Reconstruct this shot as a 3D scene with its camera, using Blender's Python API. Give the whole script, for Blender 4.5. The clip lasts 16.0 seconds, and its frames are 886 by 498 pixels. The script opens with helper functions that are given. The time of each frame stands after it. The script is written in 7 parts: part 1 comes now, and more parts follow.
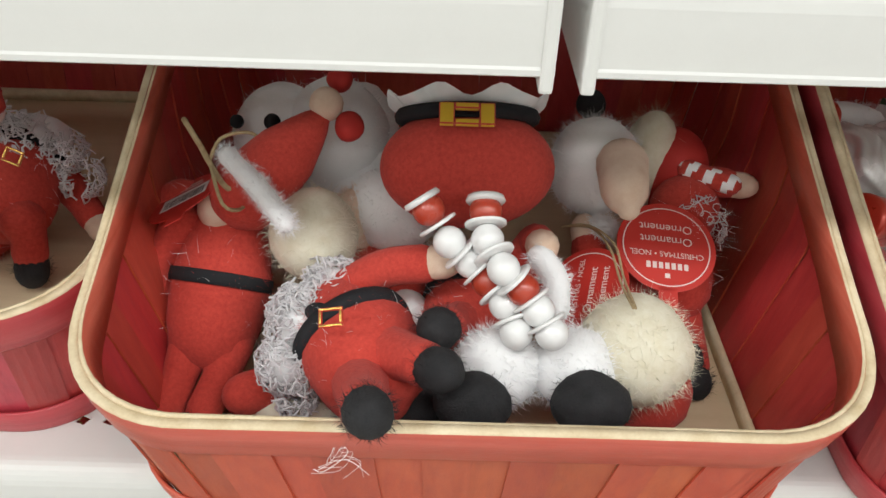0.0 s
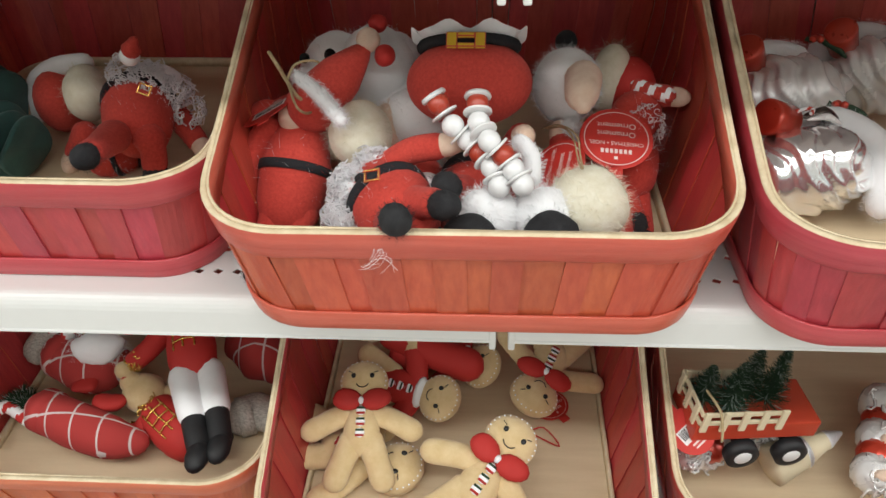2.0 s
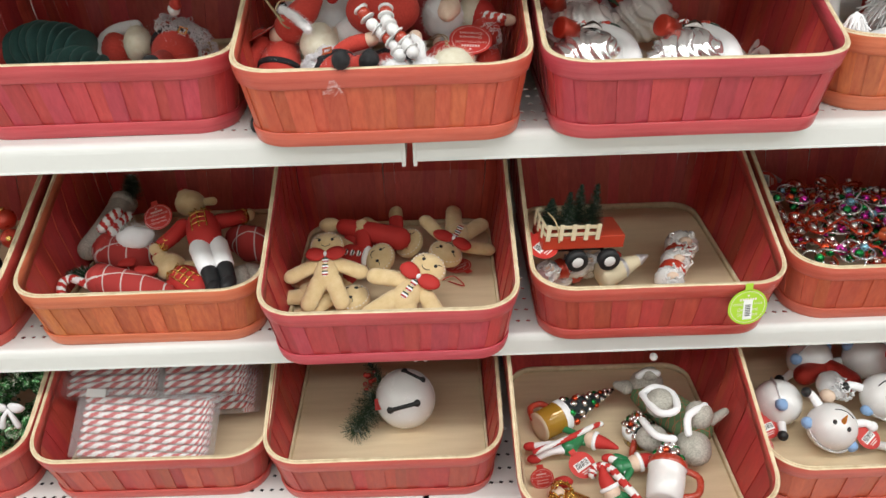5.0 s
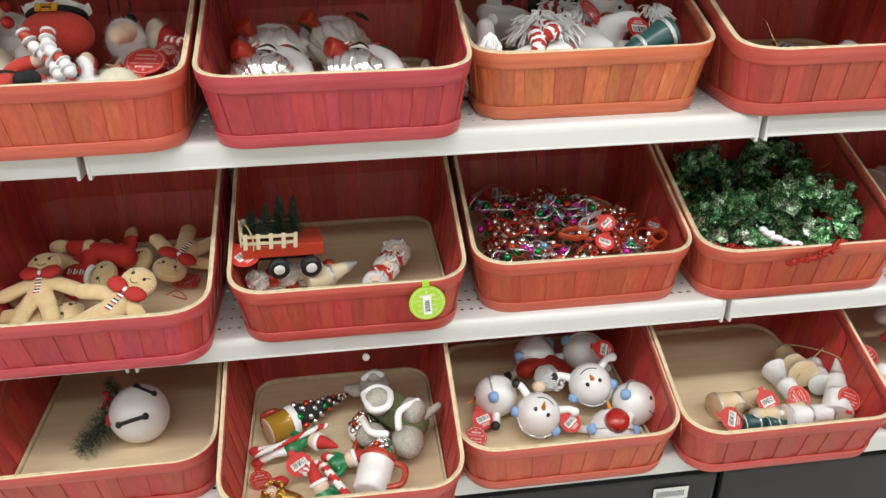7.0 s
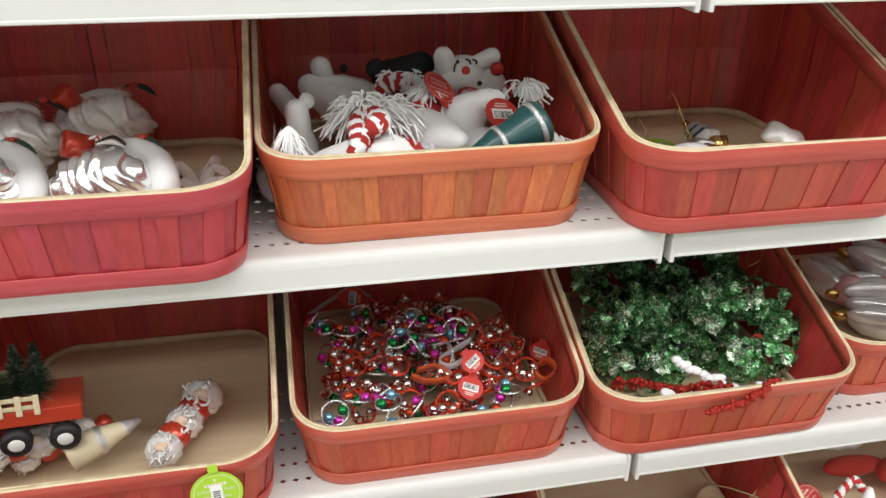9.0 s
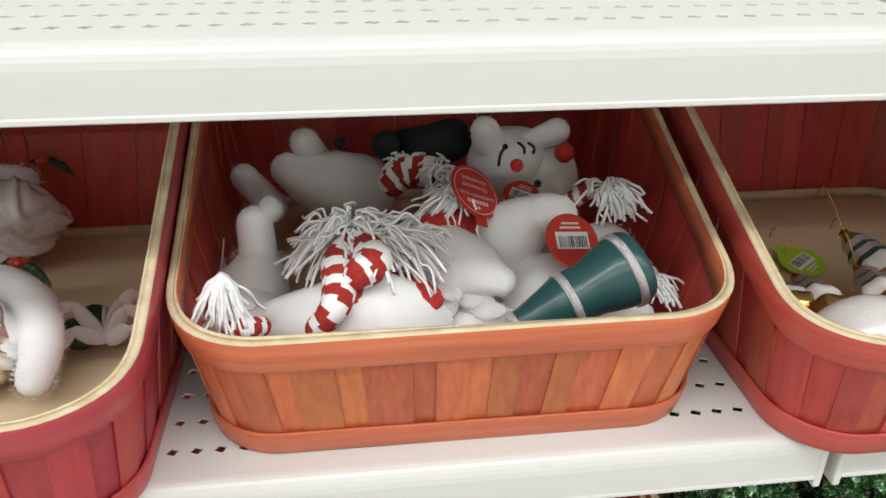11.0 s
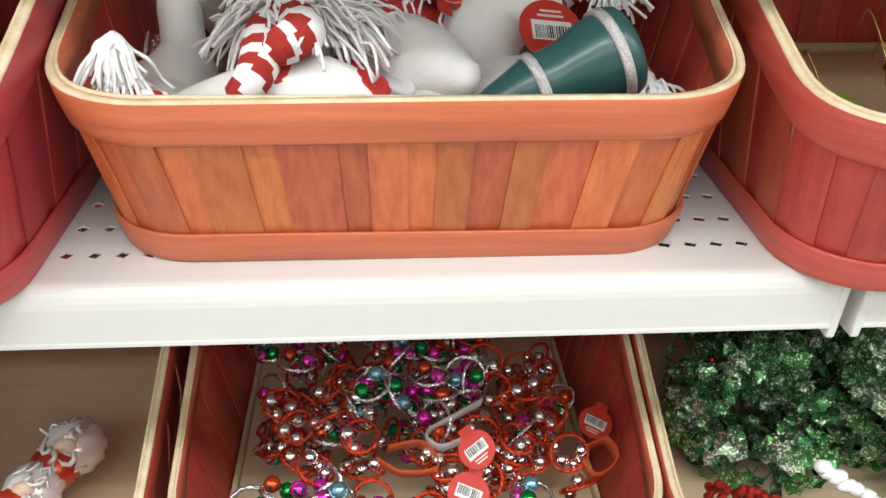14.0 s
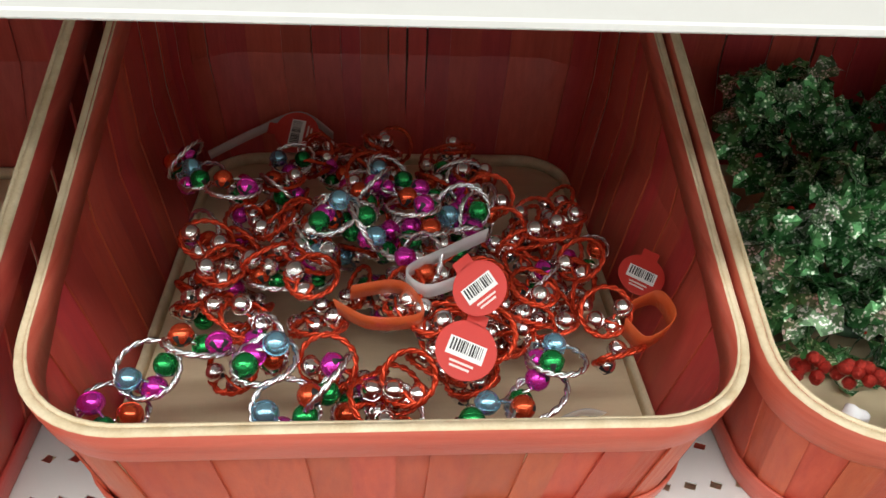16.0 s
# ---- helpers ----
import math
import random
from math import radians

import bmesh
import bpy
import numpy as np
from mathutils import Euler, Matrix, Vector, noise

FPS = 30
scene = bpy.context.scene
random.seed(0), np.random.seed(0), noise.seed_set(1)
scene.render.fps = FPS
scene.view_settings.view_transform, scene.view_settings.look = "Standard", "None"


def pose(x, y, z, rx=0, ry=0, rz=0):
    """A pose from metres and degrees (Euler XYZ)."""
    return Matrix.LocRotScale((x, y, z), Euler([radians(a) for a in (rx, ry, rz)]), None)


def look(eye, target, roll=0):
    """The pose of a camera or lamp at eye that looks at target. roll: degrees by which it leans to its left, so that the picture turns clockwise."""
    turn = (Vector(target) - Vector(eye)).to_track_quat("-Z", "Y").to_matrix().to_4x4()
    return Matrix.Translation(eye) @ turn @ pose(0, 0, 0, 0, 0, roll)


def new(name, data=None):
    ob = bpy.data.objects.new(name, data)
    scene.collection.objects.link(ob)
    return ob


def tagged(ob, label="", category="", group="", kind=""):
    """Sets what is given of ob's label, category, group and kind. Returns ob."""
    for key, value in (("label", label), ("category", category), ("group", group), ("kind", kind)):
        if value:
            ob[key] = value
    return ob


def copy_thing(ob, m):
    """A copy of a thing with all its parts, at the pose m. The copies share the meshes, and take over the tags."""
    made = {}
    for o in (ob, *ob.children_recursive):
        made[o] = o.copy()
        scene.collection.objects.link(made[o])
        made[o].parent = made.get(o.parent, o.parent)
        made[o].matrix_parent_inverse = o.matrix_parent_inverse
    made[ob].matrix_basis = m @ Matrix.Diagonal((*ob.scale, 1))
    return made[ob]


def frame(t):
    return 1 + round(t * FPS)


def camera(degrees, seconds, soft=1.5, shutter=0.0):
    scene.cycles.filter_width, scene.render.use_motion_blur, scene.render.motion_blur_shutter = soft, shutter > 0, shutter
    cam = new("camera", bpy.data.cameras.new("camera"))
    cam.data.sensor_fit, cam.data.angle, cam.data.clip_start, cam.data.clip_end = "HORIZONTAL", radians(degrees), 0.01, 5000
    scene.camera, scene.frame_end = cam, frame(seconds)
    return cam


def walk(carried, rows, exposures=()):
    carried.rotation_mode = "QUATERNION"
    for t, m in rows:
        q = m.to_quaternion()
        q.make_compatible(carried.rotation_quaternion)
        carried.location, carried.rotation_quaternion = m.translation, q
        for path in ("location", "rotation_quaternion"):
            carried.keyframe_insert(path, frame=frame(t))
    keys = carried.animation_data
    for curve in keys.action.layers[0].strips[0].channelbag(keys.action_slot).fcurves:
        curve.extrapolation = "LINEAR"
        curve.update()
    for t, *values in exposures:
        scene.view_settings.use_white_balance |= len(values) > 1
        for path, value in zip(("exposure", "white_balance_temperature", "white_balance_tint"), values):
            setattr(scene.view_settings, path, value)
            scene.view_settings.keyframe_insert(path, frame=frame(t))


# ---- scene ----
# ---- camera ----
cam = camera(59.4, 16.0)
PATH = [
    (0, (-0.0405, -0.237, 1.4338), (-0.0292, 0.948, 0.515), 2.0),
    (0.5, (-0.0277, -0.2625, 1.4518), (-0.0368, 0.9308, 0.5428), 1.4),
    (1, (-0.0142, -0.3015, 1.463), (-0.0428, 0.8925, 0.5548), 0.8),
    (1.5, (-0.0097, -0.3495, 1.463), (-0.069, 0.8453, 0.557), -0.5),
    (2, (-0.012, -0.4103, 1.4675), (-0.0945, 0.7762, 0.5533), -1.4),
    (2.5, (-0.0142, -0.492, 1.4817), (-0.1125, 0.687, 0.5593), -2.1),
    (3, (-0.024, -0.5865, 1.4968), (-0.132, 0.5925, 0.5765), -2.8),
    (3.2, (-0.0307, -0.6202, 1.5028), (-0.1342, 0.561, 0.584), -3.0),
    (5.3, (0.0758, -0.8918, 1.454), (0.0938, 0.4042, 0.6995), -1.7),
    (5.5, (0.1072, -0.9083, 1.4518), (0.135, 0.393, 0.7063), -1.6),
    (6, (0.1792, -0.9338, 1.454), (0.2505, 0.3742, 0.7228), -1.3),
    (6.5, (0.2543, -0.9562, 1.4518), (0.3802, 0.3525, 0.731), -0.9),
    (7, (0.3367, -0.9697, 1.4473), (0.5055, 0.3412, 0.7378), -0.6),
    (7.5, (0.402, -0.9487, 1.4503), (0.6045, 0.3608, 0.7468), -0.3),
    (8, (0.4672, -0.885, 1.4345), (0.6967, 0.423, 0.737), 0.0),
    (8.5, (0.516, -0.777, 1.4368), (0.7657, 0.5295, 0.7438), 0.3),
    (9, (0.5385, -0.6667, 1.4435), (0.8055, 0.6435, 0.7633), 0.5),
    (9.5, (0.546, -0.567, 1.448), (0.8265, 0.7395, 0.7678), 1.1),
    (10, (0.5497, -0.4823, 1.4428), (0.8145, 0.828, 0.7618), 1.4),
    (10.2, (0.5557, -0.4507, 1.4465), (0.7987, 0.861, 0.7603), 1.2),
    (12.3, (0.702, -0.2782, 1.4173), (0.8227, 1.0185, 0.6733), 1.1),
    (12.5, (0.7027, -0.2835, 1.4188), (0.8227, 1.0065, 0.6628), 1.3),
    (13, (0.7035, -0.3112, 1.4068), (0.8047, 0.9742, 0.6403), 0.9),
    (13.5, (0.6938, -0.3307, 1.3775), (0.7882, 0.945, 0.5945), 1.0),
    (14, (0.6667, -0.3225, 1.3265), (0.7657, 0.9405, 0.524), 1.3),
    (14.5, (0.651, -0.303, 1.2815), (0.7545, 0.951, 0.4648), 1.8),
    (15, (0.6495, -0.2722, 1.2245), (0.7575, 0.9735, 0.3958), 2.2),
    (15.5, (0.6593, -0.249, 1.1855), (0.765, 0.9825, 0.335), 2.4),
    (16, (0.678, -0.2265, 1.148), (0.792, 0.981, 0.266), 3.2),
]
walk(cam, [(t, look(eye, target, roll)) for t, eye, target, roll in PATH],
     exposures=((0.0, -0.26), (1.5, -0.32), (2.5, -0.12), (5.5, -0.10), (9.0, -0.14), (10.0, -0.22), (12.5, -0.26), (13.2, -0.12), (14.0, 0.0), (15.0, -0.12), (15.6, -0.08), (16.0, 0.02)))

# ---- light: cool white tubes in a shop ceiling ----
world = bpy.data.worlds.new("shop_air")
scene.world = world
world.use_nodes = True
world.node_tree.nodes["Background"].inputs[0].default_value = (0.9, 0.95, 1.0, 1)
world.node_tree.nodes["Background"].inputs[1].default_value = 0.015


def tube_lamp(x, y, z, sx, sy, watts):
    data = bpy.data.lights.new("ceiling_tube_lamp", "AREA")
    data.shape, data.size, data.size_y, data.energy, data.color = "RECTANGLE", sx, sy, watts, (0.985, 1.0, 0.99)
    ob = new("ceiling_tube_lamp", data)
    ob.location = (x, y, z)
    return ob


for lx in (-2.4, 0.4, 3.2):
    tube_lamp(lx, -1.2, 3.28, 2.4, 0.3, 41)
    tube_lamp(lx, -2.6, 3.28, 2.4, 0.3, 25)


# ---- materials ----
def nodes_of(name):
    mat = bpy.data.materials.new(name)
    mat.use_nodes = True
    tree = mat.node_tree
    return mat, tree, tree.nodes["Principled BSDF"]


def node(tree, kind, **values):
    n = tree.nodes.new(kind)
    for key, value in values.items():
        if key in n.inputs:
            n.inputs[key].default_value = value
    return n


def ramp(tree, fac, stops):
    r = tree.nodes.new("ShaderNodeValToRGB")
    els = r.color_ramp.elements
    while len(els) < len(stops):
        els.new(0.5)
    for el, (p, c) in zip(els, stops):
        el.position, el.color = p, (*c, 1)
    tree.links.new(fac, r.inputs[0])
    return r.outputs[0]


def surface(name, a, b, scale=60.0, rough=0.5, metal=0.0, bump=0.15, fine=400.0, stretch=(1, 1, 1), sheen=0.0, coat=0.0, spread=0.0, local=True, dist=0.001):
    """Two colours mixed by noise at two scales, with fine relief. spread: how far the tone differs from piece to piece."""
    mat, tree, bsdf = nodes_of(name)
    link = tree.links.new
    tc = tree.nodes.new("ShaderNodeTexCoord")
    mp = tree.nodes.new("ShaderNodeMapping")
    mp.inputs["Scale"].default_value = stretch
    link(tc.outputs["Object"], mp.inputs[0])
    n1 = node(tree, "ShaderNodeTexNoise", Scale=scale, Detail=5.0, Roughness=0.6)
    n2 = node(tree, "ShaderNodeTexNoise", Scale=fine, Detail=3.0, Roughness=0.7)
    link(mp.outputs[0], n1.inputs["Vector"])
    link(mp.outputs[0], n2.inputs["Vector"])
    mix = tree.nodes.new("ShaderNodeMath")
    mix.operation = "MULTIPLY_ADD"
    link(n2.outputs[0], mix.inputs[0])
    mix.inputs[1].default_value = 0.45
    m2 = tree.nodes.new("ShaderNodeMath")
    m2.operation = "MULTIPLY_ADD"
    link(n1.outputs[0], m2.inputs[0])
    m2.inputs[1].default_value, m2.inputs[2].default_value = 1.1, -0.27
    link(m2.outputs[0], mix.inputs[2])
    col = ramp(tree, mix.outputs[0], [(0.22, a), (0.72, b)])
    if spread:
        info = tree.nodes.new("ShaderNodeObjectInfo")
        hsv = tree.nodes.new("ShaderNodeHueSaturation")
        mr = node(tree, "ShaderNodeMapRange")
        link(info.outputs["Random"], mr.inputs[0])
        mr.inputs[3].default_value, mr.inputs[4].default_value = 1 - spread, 1 + spread
        link(mr.outputs[0], hsv.inputs["Value"])
        wn = tree.nodes.new("ShaderNodeTexWhiteNoise")
        wn.noise_dimensions = "1D"
        link(info.outputs["Random"], wn.inputs["W"])
        mh = node(tree, "ShaderNodeMapRange")
        link(wn.outputs["Value"], mh.inputs[0])
        mh.inputs[3].default_value, mh.inputs[4].default_value = 0.5 - spread * 0.045, 0.5 + spread * 0.05
        link(mh.outputs[0], hsv.inputs["Hue"])
        link(col, hsv.inputs["Color"])
        col = hsv.outputs[0]
    link(col, bsdf.inputs["Base Color"])
    bp = node(tree, "ShaderNodeBump", Strength=bump, Distance=dist)
    link(mix.outputs[0], bp.inputs["Height"])
    link(bp.outputs[0], bsdf.inputs["Normal"])
    rr = node(tree, "ShaderNodeMapRange")
    link(n1.outputs[0], rr.inputs[0])
    rr.inputs[3].default_value, rr.inputs[4].default_value = max(0.02, rough - 0.1), min(1, rough + 0.1)
    link(rr.outputs[0], bsdf.inputs["Roughness"])
    bsdf.inputs["Metallic"].default_value = metal
    bsdf.inputs["Sheen Weight"].default_value = sheen
    bsdf.inputs["Sheen Roughness"].default_value = 0.6
    bsdf.inputs["Coat Weight"].default_value = coat
    bsdf.inputs["Coat Roughness"].default_value = 0.08
    return mat


shelf_paint = surface("shelf_paint", (0.70, 0.70, 0.675), (0.715, 0.715, 0.69), 90, 0.34, bump=0.16, fine=900, dist=0.0002)
ceiling_paint = surface("ceiling_paint", (0.72, 0.72, 0.7), (0.8, 0.8, 0.78), 12, 0.9)
floor_tile = surface("floor_tile", (0.6, 0.58, 0.54), (0.7, 0.68, 0.64), 9, 0.35)
dark_plastic = surface("dark_plastic", (0.012, 0.012, 0.013), (0.03, 0.03, 0.032), 30, 0.5)
STAIN = {
    "red": surface("red_stained_wood", (0.36, 0.037, 0.028), (0.50, 0.076, 0.05), 30, 0.42, stretch=(6, 6, 0.5), bump=0.3, spread=0.16),
    "crimson": surface("crimson_stained_wood", (0.36, 0.028, 0.036), (0.50, 0.055, 0.062), 30, 0.42, stretch=(6, 6, 0.5), bump=0.3, spread=0.14),
    "orange": surface("orange_stained_wood", (0.44, 0.085, 0.034), (0.62, 0.175, 0.062), 30, 0.4, stretch=(7, 7, 0.4), bump=0.35, spread=0.18),
    "scarlet": surface("scarlet_stained_wood", (0.43, 0.060, 0.029), (0.57, 0.112, 0.054), 30, 0.42, stretch=(7, 7, 0.4), bump=0.35, spread=0.12),
}
BAND = {
    "red": surface("red_stained_band", (0.43, 0.045, 0.038), (0.57, 0.10, 0.075), 22, 0.33, stretch=(0.4, 0.4, 9), bump=0.3, spread=0.06),
    "crimson": surface("crimson_stained_band", (0.42, 0.037, 0.052), (0.57, 0.085, 0.10), 22, 0.33, stretch=(0.4, 0.4, 9), bump=0.3, spread=0.06),
    "orange": surface("orange_stained_band", (0.50, 0.105, 0.045), (0.66, 0.19, 0.09), 22, 0.33, stretch=(0.4, 0.4, 9), bump=0.3, spread=0.06),
    "scarlet": surface("scarlet_stained_band", (0.47, 0.07, 0.042), (0.61, 0.13, 0.085), 22, 0.33, stretch=(0.4, 0.4, 9), bump=0.3, spread=0.06),
}
bare_edge = surface("bare_wood_edge", (0.60, 0.46, 0.27), (0.80, 0.68, 0.47), 70, 0.6, bump=0.3, fine=700)
# deeper red of the inner faces, with shade under the shelves put into it
INSIDE = surface("red_stain_shaded_inside", (0.42, 0.034, 0.030), (0.56, 0.070, 0.055), 30, 0.45, stretch=(6, 6, 0.5), bump=0.3, spread=0.14)
plywood = surface("thin_plywood", (0.66, 0.51, 0.32), (0.75, 0.60, 0.40), 14, 0.5, stretch=(0.6, 6, 1), bump=0.12, spread=0.05)


# ---- mesh helpers ----
def link_mesh(name, bm, mats, parent=None, smooth=True):
    me = bpy.data.meshes.new(name)
    bm.to_mesh(me)
    bm.free()
    for m in mats if isinstance(mats, (list, tuple)) else [mats]:
        me.materials.append(m)
    if smooth:
        me.polygons.foreach_set("use_smooth", [True] * len(me.polygons))
    ob = new(name, me)
    if parent:
        ob.parent = parent
    return ob


def part(name, bm, mats, parent, label="", smooth=True):
    ob = link_mesh(name, bm, mats, parent, smooth)
    return tagged(ob, label) if label else ob


def empty(name, m, label, category, group=""):
    ob = new(name)
    ob.empty_display_size = 0.02
    ob.matrix_basis = m
    return tagged(ob, label, category, group)


def box(bm, lo, hi, mi=0, bevel=0.0):
    r = bmesh.ops.create_cube(bm, size=1)
    vs = r["verts"]
    for v in vs:
        v.co = Vector([lo[i] + (hi[i] - lo[i]) * (v.co[i] + 0.5) for i in range(3)])
    fs = {f for v in vs for f in v.link_faces}
    for f in fs:
        f.material_index = mi
    if bevel:
        es = list({e for v in vs for e in v.link_edges})
        bmesh.ops.bevel(bm, geom=es, offset=bevel, segments=2, affect="EDGES", profile=0.6)
    return bm


# ---- structure ----
SECTION = 0.914
SHELVES = ((1.358, 0.0), (1.10, 0.0), (0.795, 0.0), (0.566, -0.09))
BACK = 0.475
LIP = 0.036


def slab(name, lo, hi, mat, label, bevel=0.0):
    ob = link_mesh(name, box(bmesh.new(), lo, hi, 0, bevel), mat, smooth=False)
    return tagged(ob, label, name.split("_")[0], kind="structure")


slab("floor", (-4, -4.2, -0.1), (5, 1.0, 0.0), floor_tile, "pale speckled shop floor tiles")
slab("ceiling", (-4, -4.2, 3.32), (5, 1.0, 3.42), ceiling_paint, "white shop ceiling above the aisle")
slab("wall_back", (-4, BACK + 0.004, 0.0), (5, BACK + 0.1, 3.32), shelf_paint, "white painted steel back panel of the shelving")
# unseen walls, added to close the aisle for bounced light and reflections
slab("wall_front", (-4, -4.3, 0.0), (5, -4.2, 3.32), ceiling_paint, "unseen pale slab added in place of the shelving across the aisle")
slab("wall_west", (-4.1, -4.2, 0.0), (-4, 0.475, 3.32), ceiling_paint, "unseen pale wall added to close the aisle")
slab("wall_east", (5, -4.2, 0.0), (5.1, 0.475, 3.32), ceiling_paint, "unseen pale wall added to close the aisle")


def shelf_mesh(depth, rows):
    """A steel shelf one section wide, its front edge at y = 0 and its top at z = 0, with rows of diamond holes."""
    bm = bmesh.new()
    w, g = SECTION, 0.0045
    n, pitch, row = 60, 0.0147, 0.0275
    x0 = (w - n * pitch) / 2
    first = 0.0345 - row / 2
    hx, hy = 0.0042, 0.0034

    def quad(*p):
        return bm.faces.new([bm.verts.new(q) for q in p])

    quad((g, 0.0105, 0), (w - g, 0.0105, 0), (w - g, first, 0), (g, first, 0))
    last = first + rows * row
    quad((g, last, 0), (w - g, last, 0), (w - g, depth, 0), (g, depth, 0))
    quad((g, first, 0), (x0, first, 0), (x0, last, 0), (g, last, 0))
    quad((w - x0, first, 0), (w - g, first, 0), (w - g, last, 0), (w - x0, last, 0))
    for r in range(rows):
        for c in range(n):
            a, b = x0 + c * pitch, first + r * row
            cx, cy = a + pitch / 2, b + row / 2
            o = [bm.verts.new((a + dx * pitch, b + dy * row, 0)) for dx, dy in ((0, 0), (1, 0), (1, 1), (0, 1))]
            d = [bm.verts.new((cx + dx * hx, cy + dy * hy, 0)) for dx, dy in ((0.35, -1), (1, 0.35), (-0.35, 1), (-1, -0.35))]
            e = [bm.verts.new((v.co.x, v.co.y, -0.0012)) for v in d]
            for k in range(4):
                m = (k + 1) % 4
                bm.faces.new((o[k], o[m], d[m], d[k]))
                bm.faces.new((d[k], d[m], e[m], e[k]))
    bmesh.ops.remove_doubles(bm, verts=bm.verts, dist=1e-6)
    # front face: rolled top edge, flat fascia, small foot turned back
    prof = [(0.0105, 0.0), (0.0078, -0.0003), (0.0055, -0.0012), (0.0036, -0.0027), (0.0020, -0.0049), (0.0009, -0.0078), (0.0003, -0.0115), (0.0003, -0.02), (0.0006, -LIP + 0.004), (0.0, -LIP + 0.003), (0.0, -LIP + 0.001), (0.0015, -LIP), (0.014, -LIP), (0.014, -LIP + 0.004)]
    cols = [[bm.verts.new((x, y, z)) for y, z in prof] for x in (g, w - g)]
    for i in range(len(prof) - 1):
        bm.faces.new((cols[0][i], cols[0][i + 1], cols[1][i + 1], cols[1][i]))
    # end flanges and underside pan
    for xa in (g, w - g - 0.005):
        box(bm, (xa, -0.0006, -LIP - 0.0055), (xa + 0.005, depth, -0.0012), 0, 0.0014)
    for y in (0.16, 0.32):
        box(bm, (g, y, -0.02), (w - g, y + 0.03, -0.0014))
    bmesh.ops.recalc_face_normals(bm, faces=bm.faces)
    return bm


for level, (top, front) in enumerate(SHELVES):
    depth = BACK - front
    first = None
    for k in (-2, -1, 0, 1, 2):
        m = pose(k * SECTION + 0.001, front, top)
        if first is None:
            first = link_mesh("shelf", shelf_mesh(depth, 12 if front < 0 else 10), shelf_paint, smooth=False)
            tagged(first, "white enamelled steel shop shelf with diamond perforations", "shelf", group="steel shelves", kind="structure")
            first.matrix_basis = m
        else:
            copy_thing(first, m)
# dark base unit under the lowest shelf
for k in (-2, -1, 0, 1, 2):
    bm = bmesh.new()
    box(bm, (k * SECTION + 0.006, -0.075, 0.1), ((k + 1) * SECTION - 0.004, BACK - 0.02, 0.505), 0, 0.006)
    box(bm, (k * SECTION + 0.02, -0.05, 0.0), ((k + 1) * SECTION - 0.02, BACK - 0.05, 0.1))
    ob = link_mesh("base_cabinet", bm, dark_plastic, smooth=False)
    tagged(ob, "black base cabinet standing under the lowest shelf", "cabinet", group="base cabinets", kind="structure")


# ---- splint baskets ----
RIM_W, RIM_D, BASE_W, BASE_D, HIGH = 0.336, 0.405, 0.305, 0.360, 0.0968


def loop_point(s, w, d, r):
    """A point and its outward way at the share s (0 to 1) round a rectangle with round corners, from the middle of the front."""
    a, b = w / 2 - r, d / 2 - r
    q = math.pi * r / 2
    runs = [a, q, 2 * b, q, 2 * a, q, 2 * b, q, a]
    s = (s % 1.0) * sum(runs)
    k = 0
    while s > runs[k] and k < 8:
        s -= runs[k]
        k += 1
    f = s / runs[k]
    if k in (1, 3, 5, 7):
        cx, cy, a0 = ((a, -b, -90), (a, b, 0), (-a, b, 90), (-a, -b, 180))[k // 2]
        t = radians(a0 + 90 * f)
        return Vector((cx + r * math.cos(t), cy + r * math.sin(t), 0)), Vector((math.cos(t), math.sin(t), 0))
    if k == 0:
        return Vector((s, -d / 2, 0)), Vector((0, -1, 0))
    if k == 2:
        return Vector((w / 2, -b + s, 0)), Vector((1, 0, 0))
    if k == 4:
        return Vector((a - s, d / 2, 0)), Vector((0, 1, 0))
    if k == 6:
        return Vector((-w / 2, b - s, 0)), Vector((-1, 0, 0))
    return Vector((-a + s, -d / 2, 0)), Vector((0, -1, 0))


def rise(s):
    """How far the rim at the share s stands above the rim of the front."""
    y = loop_point(s, RIM_W, RIM_D, 0.054)[0].y + RIM_D / 2 - 0.035
    up = 0.385 * (y + math.sqrt(y * y + 0.0004)) / 2
    # the rim levels off towards the back
    return 0.106 - (0.106 - up + math.sqrt((0.106 - up) ** 2 + 0.00002)) / 2


def wall_point(s, h, out=0.0):
    """A point of the basket's wall, which leans out up to the front rim's height, at the share s round it and the height h."""
    f = min(1.0, h / HIGH)
    w, d = BASE_W + (RIM_W - BASE_W) * f, BASE_D + (RIM_D - BASE_D) * f
    p, n = loop_point(s, w, d, 0.042 + 0.012 * f)
    return p + n * out + Vector((0, 0, h))


